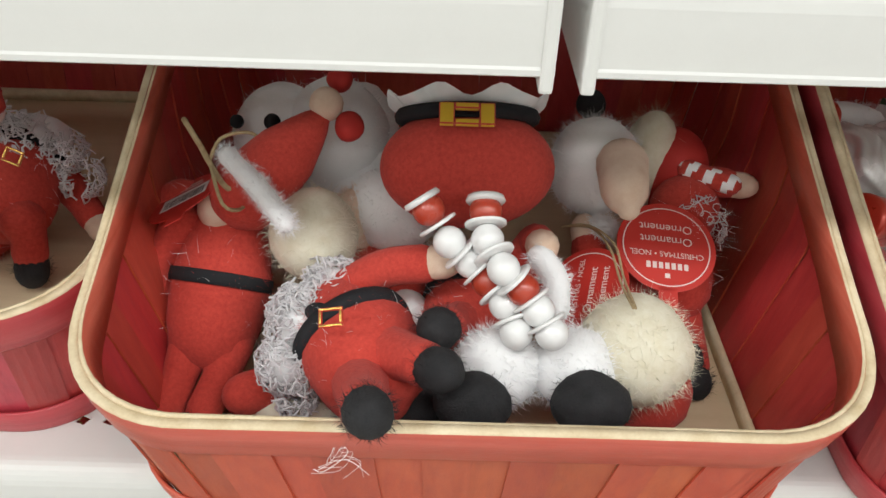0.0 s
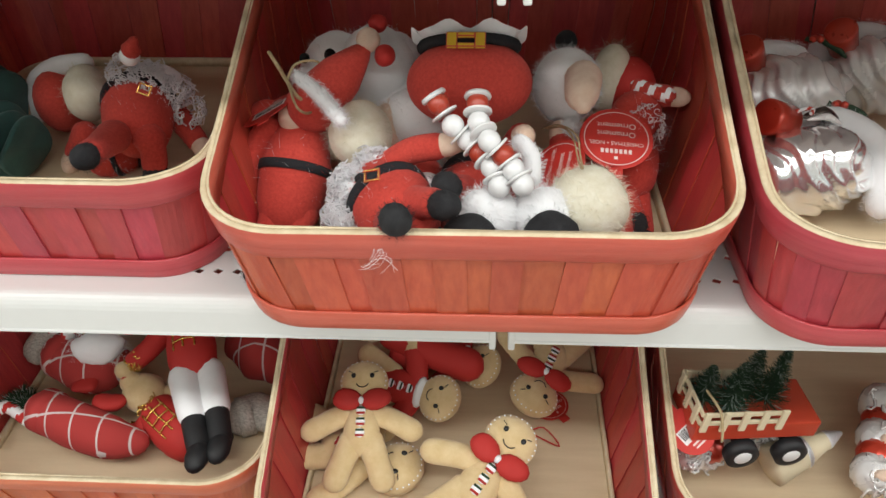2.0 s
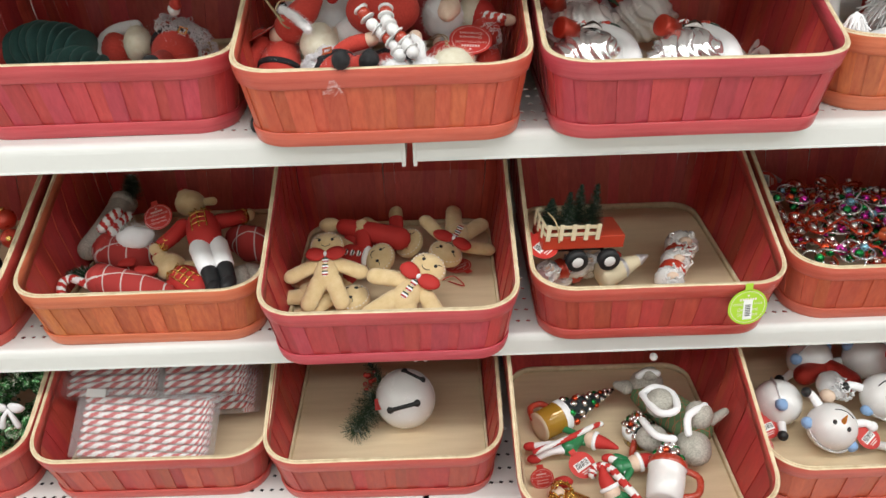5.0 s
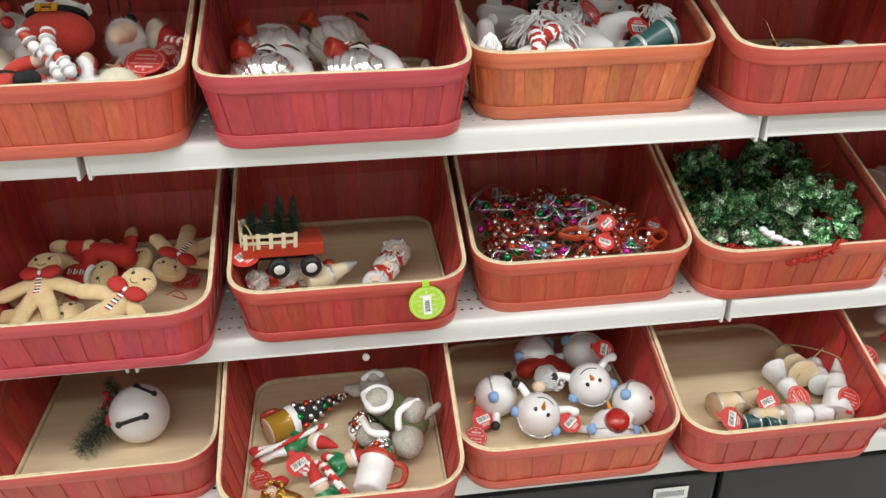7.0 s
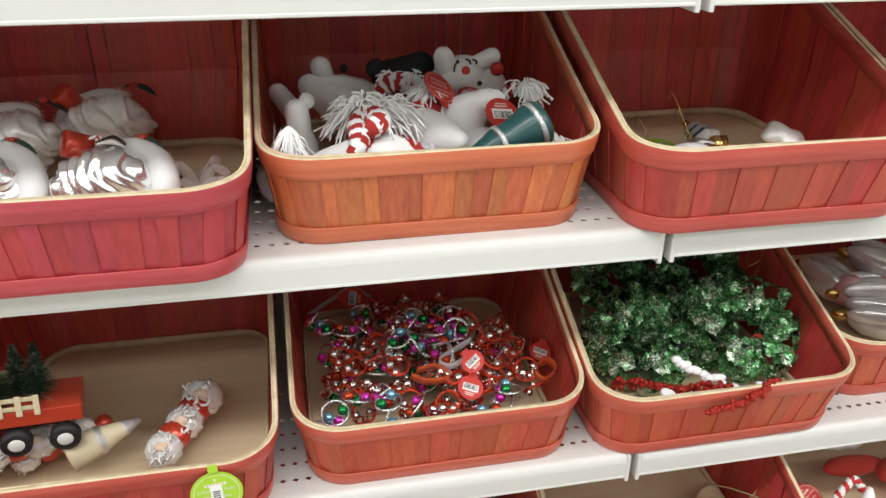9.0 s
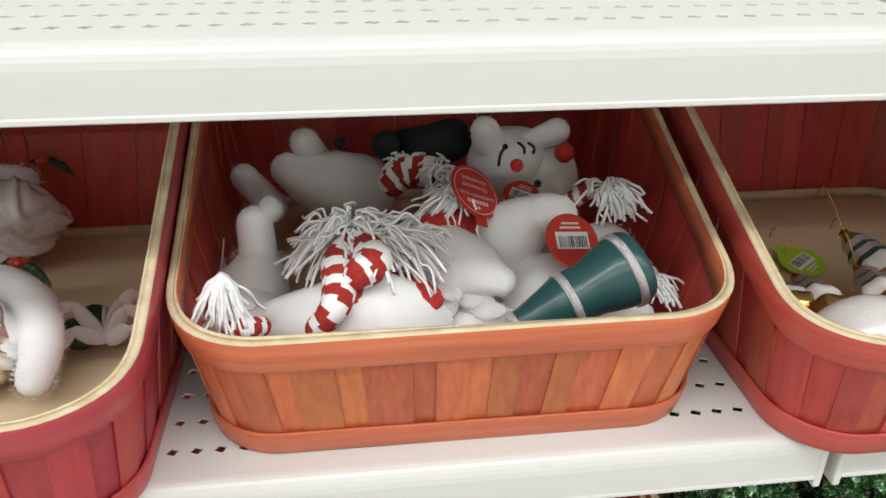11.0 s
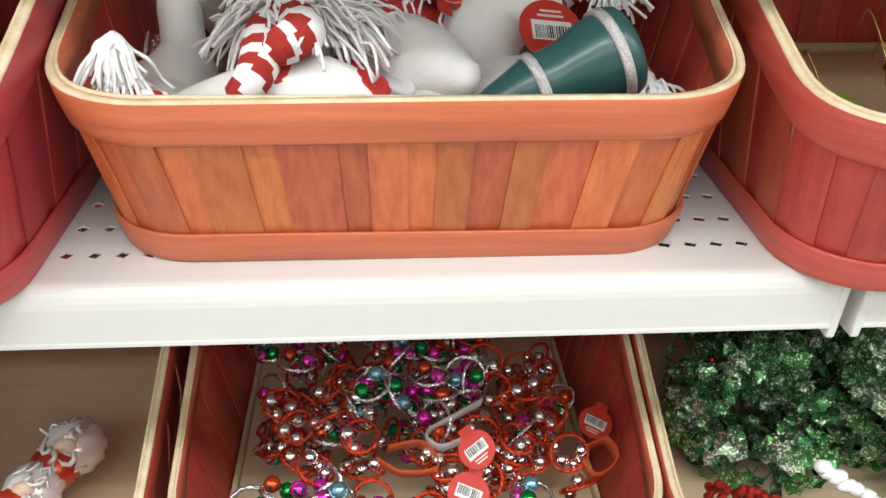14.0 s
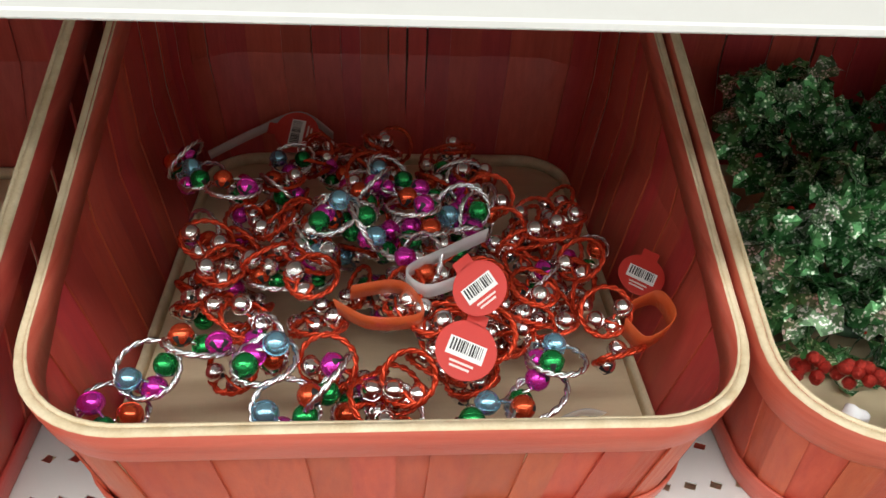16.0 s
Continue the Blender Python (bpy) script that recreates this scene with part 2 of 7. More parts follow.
def band(lo, hi, inner, outer, edge_top, edge_bottom, wave=0.0, seed=0, high=False):
    """A bent wooden band round the wall; the narrow top faces are bare wood."""
    bm = bmesh.new()
    n = 176
    rings = []
    rnd = random.Random(seed)
    ph = rnd.random() * 6
    for i in range(n):
        s = i / n
        dz = wave * math.sin(6.2832 * 3 * s + ph) + (rise(s) if high else 0.0)
        rings.append([bm.verts.new(wall_point(s, h + dz, o)) for h, o in ((lo, inner), (lo, outer), (lo + 0.0008, outer + 0.0003), ((lo + hi) / 2, outer + 0.0007), (hi - 0.0012, outer + 0.0003), (hi, outer - 0.0004), (hi, inner))])
    for i in range(n):
        a, b = rings[i], rings[(i + 1) % n]
        for k in range(7):
            m = (k + 1) % 7
            f = bm.faces.new((a[k], b[k], b[m], a[m]))
            if (k == 5 and edge_top) or (k == 0 and edge_bottom):
                f.material_index = 1
            if k == 4 and edge_top:
                f.material_index = 1
    bmesh.ops.recalc_face_normals(bm, faces=bm.faces)
    return bm


def slat(s0, s1, shift, steps, top, taper=0.0):
    """taper: how much of the share round the basket the slat loses at each side towards its top."""
    bm = bmesh.new()
    lo, hi, th = 0.002, top, 0.0011
    cols = []
    for i in range(steps + 1):
        s = s0 + (s1 - s0) * i / steps
        up = hi + rise(s)
        mid = min(HIGH, up - 0.001)
        u = s + taper * (1 - 2 * i / steps)
        cols.append([bm.verts.new(wall_point(c, h, o + shift)) for c, h, o in ((s, lo, 0), (s, lo, th), (u, mid, th), (u, up, th), (u, up, 0), (u, mid, 0))])
    for a, b in zip(cols, cols[1:]):
        for k in range(6):
            m = (k + 1) % 6
            f = bm.faces.new((a[k], b[k], b[m], a[m]))
            if k == 3:
                f.material_index = 1
            # inner faces take the redder tone that has shade in its colour
            if k in (4, 5):
                f.material_index = 2
    bm.faces.new(cols[0])
    bm.faces.new(cols[-1][::-1])
    bmesh.ops.recalc_face_normals(bm, faces=bm.faces)
    return bm


def basket(colour, label, seed):
    """A splint basket with its base centred on the origin."""
    rnd = random.Random(seed)
    root = empty("splint_basket", Matrix(), label, "basket", "baskets on the shelves")
    bm = bmesh.new()
    ring = [loop_point(i / 96, BASE_W - 0.003, BASE_D - 0.003, 0.041)[0] for i in range(96)]
    lo = [bm.verts.new((p.x, p.y, 0.002)) for p in ring]
    hi = [bm.verts.new((p.x, p.y, 0.0045)) for p in ring]
    bm.faces.new(lo[::-1])
    bm.faces.new(hi)
    for i in range(96):
        j = (i + 1) % 96
        bm.faces.new((lo[i], lo[j], hi[j], hi[i]))
    part("floor_panel", bm, plywood, root, "bare plywood floor panel", smooth=False)
    # bent strip that holds the floor panel inside
    part("floor_strip", band(0.0048, 0.0135, -0.0042, -0.0012, True, False, seed=seed), [bare_edge, bare_edge], root, "bare wooden strip round the floor")
    part("rim_band", band(HIGH - 0.0235, HIGH, -0.0001, 0.0040, True, False, 0.0007, seed, True), [BAND[colour], bare_edge], root)
    part("inner_band", band(HIGH - 0.021, HIGH + 0.0003, -0.0018, -0.0002, True, False, 0.0005, seed + 1, True), [BAND[colour], bare_edge], root)
    part("foot_band", band(0.0, 0.0185, 0.0028, 0.0045, False, False, 0.0005, seed + 2), [BAND[colour], bare_edge], root)
    s, k = 0.0, 0
    while s < 1.0:
        p, n = loop_point(s, RIM_W, RIM_D, 0.054)
        corner = min(abs(n.x), abs(n.y)) > 0.02
        w = rnd.uniform(0.010, 0.013) if corner else rnd.uniform(0.0105, 0.0195)
        e = min(1.0, s + w)
        if 1.0 - e < 0.008:
            e = 1.0
        part("slat", slat(s - 0.0006, e + 0.0006, 0.0014 if k % 2 else 0.0, 4 if corner else 2, HIGH - 0.0016, rnd.choice((0.0, 0.0003, 0.0007, 0.0012))), [STAIN[colour], bare_edge, INSIDE], root, smooth=False)
        s, k = e, k + 1
    return root


S1, S2, S3 = 1.1004, 0.7954, 0.5664
BASKETS = (
    # x of the middle, y of the front rim, shelf, colour, label, turn
    (-0.370, 0.003, S1, "crimson", "crimson splint basket with a pale rim on the steel shelf", 0.0),
    (-0.024, -0.047, S1, "scarlet", "orange-red splint basket with a pale rim on the steel shelf", 0.0),
    (0.329, -0.053, S1, "crimson", "crimson splint basket with a pale rim on the steel shelf", 0.0),
    (0.675, 0.003, S1, "orange", "orange splint basket with a pale rim on the steel shelf", 0.0),
    (1.030, -0.038, S1, "red", "red splint basket with a pale rim on the steel shelf", 0.0),
    (1.378, -0.036, S1, "red", "red splint basket with a pale rim on the steel shelf", 0.0),
    (-0.735, -0.022, S2, "red", "red splint basket with a pale rim on the steel shelf", 0.0),
    (-0.378, -0.010, S2, "orange", "orange splint basket with a pale rim on the steel shelf", 0.0),
    (-0.035, -0.071, S2, "crimson", "crimson splint basket with a pale rim on the steel shelf", 0.0),
    (0.326, -0.036, S2, "red", "red splint basket with a pale rim on the steel shelf", 0.0),
    (0.683, -0.007, S2, "scarlet", "orange-red splint basket with a pale rim on the steel shelf", 0.0),
    (1.030, -0.021, S2, "scarlet", "orange-red splint basket with a pale rim on the steel shelf", 0.0),
    (1.376, 0.030, S2, "scarlet", "orange-red splint basket with a pale rim on the steel shelf", 0.0),
    (-0.742, -0.080, S3, "red", "red splint basket with a pale rim on the steel shelf", 0.0),
    (-0.393, -0.084, S3, "red", "red splint basket with a pale rim on the steel shelf", 0.0),
    (-0.056, -0.099, S3, "red", "red splint basket with a pale rim on the steel shelf", 0.0),
    (0.298, -0.200, S3, "red", "red splint basket with a pale rim on the steel shelf", 0.0),
    (0.640, -0.142, S3, "scarlet", "orange-red splint basket with a pale rim on the steel shelf", 0.0),
    (0.982, -0.155, S3, "red", "red splint basket with a pale rim on the steel shelf", 0.0),
    (1.330, -0.112, S3, "red", "red splint basket with a pale rim on the steel shelf", 0.0),
)
made = {}
for i, (bx, by, bz, colour, label, turn) in enumerate(BASKETS):
    m = pose(bx, by + RIM_D / 2 + 0.004, bz, 0, 0, turn)
    if colour in made:
        ob = copy_thing(made[colour], m)
        ob["label"] = label
    else:
        ob = made[colour] = basket(colour, label, 11 + 7 * i)
        ob.matrix_basis = m


# ---- shapes for the things in the baskets ----
def blob(bm, c, r, mi=0, rot=None, seg=16, lump=0.0):
    """A rounded lump; r: one radius or three."""
    r = (r, r, r) if isinstance(r, (int, float)) else r
    vs = bmesh.ops.create_uvsphere(bm, u_segments=seg, v_segments=max(6, seg * 5 // 8), radius=1)["verts"]
    q = rot if rot is not None else Matrix.Identity(3)
    c = Vector(c)
    for v in vs:
        p = Vector([v.co[i] * r[i] for i in range(3)])
        if lump:
            p *= 1 + lump * noise.noise(p * (1.3 / max(r)) + c * 40)
        v.co = q @ p + c
    for f in {f for v in vs for f in v.link_faces}:
        f.material_index = mi
    return vs


def smooth_path(pts, rads, steps=4):
    pts = [Vector(p) for p in pts]
    if len(pts) < 3:
        return pts, list(rads)
    out, ro = [], []
    for i in range(len(pts) - 1):
        p0, p1, p2, p3 = pts[max(i - 1, 0)], pts[i], pts[i + 1], pts[min(i + 2, len(pts) - 1)]
        for k in range(steps):
            t = k / steps
            out.append(0.5 * (2 * p1 + (p2 - p0) * t + (2 * p0 - 5 * p1 + 4 * p2 - p3) * t * t + (3 * p1 - p0 - 3 * p2 + p3) * t ** 3))
            ro.append(rads[i] + (rads[i + 1] - rads[i]) * t)
    return out + [pts[-1]], ro + [rads[-1]]


def tube(bm, pts, rads, mi=0, n=10, steps=4, cap=True, stripe=None, closed=False):
    """A tube with round ends along a smooth path. stripe: a second material in slanting bands, and how many."""
    rads = [rads] * len(pts) if isinstance(rads, (int, float)) else rads
    ps, rs = smooth_path(pts, rads, steps)
    if cap:
        a, b = (ps[0] - ps[1]).normalized(), (ps[-1] - ps[-2]).normalized()
        ps = [ps[0] + a * rs[0] * f for f in (0.98, 0.8, 0.45)] + ps + [ps[-1] + b * rs[-1] * f for f in (0.45, 0.8, 0.98)]
        rs = [rs[0] * f for f in (0.15, 0.58, 0.88)] + rs + [rs[-1] * f for f in (0.88, 0.58, 0.15)]
    side = None
    rings = []
    for i, p in enumerate(ps):
        d = (ps[min(i + 1, len(ps) - 1)] - ps[max(i - 1, 0)])
        d = d.normalized() if d.length > 1e-9 else Vector((0, 0, 1))
        if side is None:
            side = d.orthogonal().normalized()
        side = (side - d * side.dot(d))
        side = side.normalized() if side.length > 1e-6 else d.orthogonal().normalized()
        up = d.cross(side)
        rings.append([bm.verts.new(p + (side * math.cos(6.2832 * k / n) + up * math.sin(6.2832 * k / n)) * rs[i]) for k in range(n)])
    for i in range(len(rings) - 1):
        for k in range(n):
            f = bm.faces.new((rings[i][k], rings[i][(k + 1) % n], rings[i + 1][(k + 1) % n], rings[i + 1][k]))
            f.material_index = mi
            if stripe and ((i * stripe[1] / len(rings) + k * (stripe[2] if len(stripe) > 2 else 1) / n) % 1.0) < 0.5:
                f.material_index = stripe[0]
    for ring in (rings[0][::-1], rings[-1]):
        bm.faces.new(ring).material_index = mi


def lathe(bm, prof, m=None, mi=0, n=24, marks=None, flute=0.0, lobes=0):
    """A turned body along local z; prof: rows of (z, radius) or (z, radius, material)."""
    m = m or Matrix()
    rings = []
    for row in prof:
        z, r = row[0], row[1]
        rings.append([bm.verts.new(m @ Vector((r * (1 + flute * math.cos(lobes * 6.2832 * k / n)) * math.cos(6.2832 * k / n), r * (1 + flute * math.cos(lobes * 6.2832 * k / n)) * math.sin(6.2832 * k / n), z))) for k in range(n)])
    for i in range(len(rings) - 1):
        mm = prof[i][2] if len(prof[i]) > 2 else mi
        for k in range(n):
            f = bm.faces.new((rings[i][k], rings[i][(k + 1) % n], rings[i + 1][(k + 1) % n], rings[i + 1][k]))
            f.material_index = mm
    bm.faces.new(rings[0][::-1]).material_index = prof[0][2] if len(prof[0]) > 2 else mi
    bm.faces.new(rings[-1]).material_index = prof[-1][2] if len(prof[-1]) > 2 else mi


def fuzz(bm, c, r, n, length, mi, rnd, width=0.0003, rot=None, droop=0.3):
    """Loose fibres standing off a rounded lump."""
    r = (r, r, r) if isinstance(r, (int, float)) else r
    c = Vector(c)
    q = rot if rot is not None else Matrix.Identity(3)
    width, length, droop = width * 0.75, length * 1.05, droop + 0.3
    for _ in range(n):
        d = Vector((rnd.gauss(0, 1), rnd.gauss(0, 1), rnd.gauss(0, 1))).normalized()
        p = c + q @ Vector([d[i] * r[i] * 0.97 for i in range(3)])
        d = (q @ d + Vector((rnd.gauss(0, droop), rnd.gauss(0, droop), rnd.gauss(0, droop)))).normalized()
        s = d.orthogonal().normalized() * width
        l = length * rnd.uniform(0.4, 1.2)
        bend = Vector((rnd.gauss(0, 1), rnd.gauss(0, 1), rnd.gauss(0, 1))) * l * 0.25
        a, b, e = p, p + d * l * 0.55, p + d * l + bend
        v = [bm.verts.new(a - s), bm.verts.new(a + s), bm.verts.new(b + s * 0.8), bm.verts.new(b - s * 0.8), bm.verts.new(e)]
        bm.faces.new(v[:4]).material_index = mi
        bm.faces.new((v[3], v[2], v[4])).material_index = mi


def curls(bm, c, r, n, mi, rnd, size=0.004, thick=0.0007):
    """Curly locks lying over a rounded lump."""
    r = (r, r, r) if isinstance(r, (int, float)) else r
    c = Vector(c)
    for _ in range(n):
        d = Vector((rnd.gauss(0, 1), rnd.gauss(0, 1), rnd.gauss(0, 1))).normalized()
        p = c + Vector([d[i] * r[i] for i in range(3)])
        a = d.orthogonal().normalized()
        a = Matrix.Rotation(rnd.uniform(0, 6.28), 3, d) @ a
        b = d.cross(a)
        turns, k0, s = rnd.uniform(1.2, 2.4), rnd.uniform(0, 6.28), size * rnd.uniform(0.6, 1.3)
        pts = []
        for i in range(10):
            t = i / 9
            ang = k0 + turns * 6.28 * t
            pts.append(p + a * (s * math.cos(ang) * 0.5 + s * 2.2 * (t - 0.5)) + b * s * math.sin(ang) * 0.5 + d * s * 0.4 * math.cos(ang))
        tube(bm, pts, thick * rnd.uniform(0.7, 1.3), mi, 4, 1, cap=False)


def fringe(bm, c, way, n, length, mi, rnd, spread=0.8, thick=0.0006):
    """A bunch of wavy yarn ends that fans out from c and droops."""
    c, way = Vector(c), Vector(way).normalized()
    for _ in range(n):
        d = (way + Vector((rnd.gauss(0, spread), rnd.gauss(0, spread), rnd.gauss(0, spread * 0.5)))).normalized()
        l = length * rnd.uniform(0.55, 1.0)
        side = d.orthogonal().normalized()
        side = Matrix.Rotation(rnd.uniform(0, 6.2832), 3, d) @ side
        amp, ph, waves = l * rnd.uniform(0.03, 0.10), rnd.uniform(0, 6.28), rnd.uniform(1.0, 2.2)
        bow = Vector((rnd.gauss(0, 0.16), rnd.gauss(0, 0.16), 0)) * l
        pts = []
        for k in range(8):
            t = k / 7
            pts.append(c + d * l * t * (1 - 0.18 * t) + Vector((0, 0, l * (0.2 * t - 0.62 * t * t))) + side * amp * math.sin(ph + waves * 6.28 * t) * min(1, 3 * t) + bow * t * t)
        tube(bm, pts, thick * rnd.uniform(0.75, 1.15), mi, 4, 2, cap=False)


def thing(name, bm, mats, label, category, group="", smooth=True):
    """A mesh in world places becomes a thing with its origin at the middle of its foot."""
    lo = Vector([min(v.co[i] for v in bm.verts) for i in range(3)])
    hi = Vector([max(v.co[i] for v in bm.verts) for i in range(3)])
    o = Vector(((lo.x + hi.x) / 2, (lo.y + hi.y) / 2, lo.z))
    bmesh.ops.translate(bm, verts=bm.verts, vec=-o)
    bmesh.ops.recalc_face_normals(bm, faces=bm.faces)
    ob = link_mesh(name, bm, mats, smooth=smooth)
    ob.location = o
    return tagged(ob, label, category, group)


def along(p, q, roll=0.0):
    """A pose at p whose z points at q."""
    d = Vector(q) - Vector(p)
    return Matrix.Translation(p) @ d.to_track_quat("Z", "Y").to_matrix().to_4x4() @ Matrix.Rotation(radians(roll), 4, "Z")


def facing(p, normal, spin=0.0):
    """A pose at p whose z is the normal, spun round it."""
    return Matrix.Translation(p) @ Vector(normal).to_track_quat("Z", "Y").to_matrix().to_4x4() @ Matrix.Rotation(radians(spin), 4, "Z")


def plain(name, colour, rough=0.5, metal=0.0, **more):
    c = Vector(colour)
    return surface(name, tuple(c * more.pop("low", 0.985)), tuple(c * 1.012), more.pop("scale", 90), rough, metal, **more)


felt_red = surface("red_wool_felt", (0.46, 0.032, 0.022), (0.62, 0.068, 0.045), 420, 0.95, bump=0.7, fine=1100, sheen=0.05, dist=0.0006)
felt_black = surface("black_wool_felt", (0.008, 0.008, 0.009), (0.028, 0.028, 0.03), 120, 0.95, bump=1.0, fine=1100)
belt_black = plain("black_felt_belt", (0.014, 0.015, 0.018), 0.9, bump=0.5, fine=1800)
felt_skin = surface("peach_wool_felt", (0.72, 0.50, 0.36), (0.84, 0.66, 0.52), 100, 0.95, bump=0.5, fine=1500, sheen=0.05)
wool_white = surface("white_wool", (0.90, 0.90, 0.90), (0.94, 0.94, 0.94), 140, 0.95, bump=0.25, fine=1800, sheen=0.05, dist=0.0003)
wool_cream = surface("cream_wool", (0.70, 0.64, 0.47), (0.82, 0.78, 0.64), 140, 0.95, bump=0.3, fine=1800, sheen=0.05, dist=0.0003)
plush_white = surface("white_plush", (0.88, 0.87, 0.86), (0.93, 0.93, 0.92), 60, 0.95, bump=0.5, fine=900, sheen=0.05)
bead_white = plain("white_lacquered_wood", (0.82, 0.82, 0.81), 0.3, coat=0.3, bump=0.01)
bead_red = plain("red_lacquered_wood", (0.43, 0.05, 0.025), 0.28, coat=0.4, bump=0.05)


def strand(name, colour):
    """Thin fibres that let half of the light through."""
    mat, tree, bsdf = nodes_of(name)
    bsdf.inputs["Base Color"].default_value = (*colour, 1)
    bsdf.inputs["Roughness"].default_value = 0.8
    tr = tree.nodes.new("ShaderNodeBsdfTranslucent")
    tr.inputs[0].default_value = (*colour, 1)
    mix = tree.nodes.new("ShaderNodeMixShader")
    mix.inputs[0].default_value = 0.5
    tree.links.new(bsdf.outputs[0], mix.inputs[1])
    tree.links.new(tr.outputs[0], mix.inputs[2])
    tree.links.new(mix.outputs[0], tree.nodes["Material Output"].inputs[0])
    return mat


wool_strand = strand("white_wool_strand", (0.96, 0.95, 0.96))
twine = surface("jute_twine", (0.34, 0.24, 0.12), (0.55, 0.42, 0.24), 400, 0.9, bump=0.8, fine=2500)
tag_red = plain("red_card", (0.56, 0.035, 0.025), 0.5, bump=0.05)
tag_white = plain("white_card", (0.82, 0.82, 0.8), 0.5, bump=0.05)
ink_white = plain("white_print", (0.80, 0.66, 0.62), 0.5, bump=0.02)
ink_black = plain("black_print", (0.015, 0.015, 0.015), 0.5, bump=0.02)
gold_foil = plain("gold_foil", (0.75, 0.50, 0.14), 0.25, 1.0, bump=0.5, fine=1200)
glitter_silver = surface("silver_glitter", (0.45, 0.45, 0.46), (0.95, 0.95, 0.95), 900, 0.35, 0.8, bump=0.9, fine=2400)
yellow_felt = plain("yellow_felt", (0.70, 0.44, 0.03), 0.9, bump=0.5)
green_velvet = surface("green_velvet", (0.010, 0.05, 0.045), (0.022, 0.10, 0.085), 40, 0.9, bump=0.3, sheen=0.15)
teal_paint = plain("teal_paint", (0.018, 0.075, 0.075), 0.35, bump=0.06, coat=0.2)
silver_glass = surface("silver_mirror_glass", (0.92, 0.92, 0.92), (0.96, 0.96, 0.96), 25, 0.17, 0.82, bump=0.03, fine=300)
pearl_glass = surface("pearl_white_glass", (0.84, 0.82, 0.79), (0.90, 0.88, 0.86), 40, 0.26, 0.15, bump=0.15, fine=400, coat=0.7)
red_glass = plain("red_metallic_glass", (0.62, 0.06, 0.03), 0.3, 0.35, coat=0.5, bump=0.1)
gold_glass = plain("gold_metallic_glass", (0.62, 0.40, 0.12), 0.2, 0.9, coat=0.4, bump=0.25, fine=500)
amber_glass = plain("amber_glass", (0.46, 0.26, 0.03), 0.15, 0.15, coat=0.8, bump=0.05)
biscuit_felt = surface("biscuit_brown_felt", (0.66, 0.47, 0.22), (0.77, 0.59, 0.33), 80, 0.95, bump=0.45, fine=1400, sheen=0.25)
bow_red = plain("red_satin_bow", (0.50, 0.028, 0.022), 0.75, bump=0.4)
pine_green = surface("pine_green_bristle", (0.008, 0.026, 0.012), (0.03, 0.075, 0.032), 200, 0.7, bump=0.2)
snow_tip = plain("frosted_tip", (0.36, 0.42, 0.38), 0.8)
pale_wood = surface("pale_turned_wood", (0.62, 0.47, 0.27), (0.76, 0.62, 0.40), 60, 0.5, stretch=(1, 1, 6), bump=0.15)
blue_pompom = plain("blue_wool", (0.28, 0.45, 0.72), 0.95, bump=0.6, fine=1500)
orange_felt = plain("orange_felt", (0.72, 0.26, 0.04), 0.9)
grey_tweed = surface("grey_herringbone_tweed", (0.24, 0.23, 0.19), (0.62, 0.59, 0.52), 330, 0.95, stretch=(1, 2.4, 0.6), bump=0.6, fine=900)
dark_cloth = plain("charcoal_cloth", (0.02, 0.024, 0.026), 0.95, bump=0.5)
tyre_black = plain("black_rubber", (0.015, 0.015, 0.016), 0.6)
truck_red = plain("red_enamel", (0.50, 0.055, 0.025), 0.35, bump=0.1, coat=0.3)
cream_paint = plain("cream_paint", (0.72, 0.62, 0.42), 0.6, bump=0.15)
lime_card = plain("lime_green_card", (0.38, 0.62, 0.03), 0.5, bump=0.05)


def checked(name, base, line, pitch):
    """Woven check: thin pale lines across a plain cloth."""
    mat, tree, bsdf = nodes_of(name)
    link = tree.links.new
    tc = tree.nodes.new("ShaderNodeTexCoord")
    total = None
    for axis in ("X", "Y"):
        wv = node(tree, "ShaderNodeTexWave", Scale=1.0 / pitch / 3.14, Distortion=0.0)
        wv.bands_direction = axis
        link(tc.outputs["Object"], wv.inputs["Vector"])
        gt = tree.nodes.new("ShaderNodeMath")
        gt.operation = "GREATER_THAN"
        link(wv.outputs["Fac"], gt.inputs[0])
        gt.inputs[1].default_value = 0.988
        if total is None:
            total = gt.outputs[0]
        else:
            mx = tree.nodes.new("ShaderNodeMath")
            mx.operation = "MAXIMUM"
            link(total, mx.inputs[0])
            link(gt.outputs[0], mx.inputs[1])
            total = mx.outputs[0]
    mixc = tree.nodes.new("ShaderNodeMix")
    mixc.data_type = "RGBA"
    link(total, mixc.inputs[0])
    mixc.inputs[6].default_value, mixc.inputs[7].default_value = (*base, 1), (*line, 1)
    ns = node(tree, "ShaderNodeTexNoise", Scale=900.0, Detail=2.0)
    link(tc.outputs["Object"], ns.inputs["Vector"])
    bp = node(tree, "ShaderNodeBump", Strength=0.5, Distance=0.0006)
    link(ns.outputs[0], bp.inputs["Height"])
    link(bp.outputs[0], bsdf.inputs["Normal"])
    link(mixc.outputs[2], bsdf.inputs["Base Color"])
    bsdf.inputs["Roughness"].default_value = 0.9
    return mat


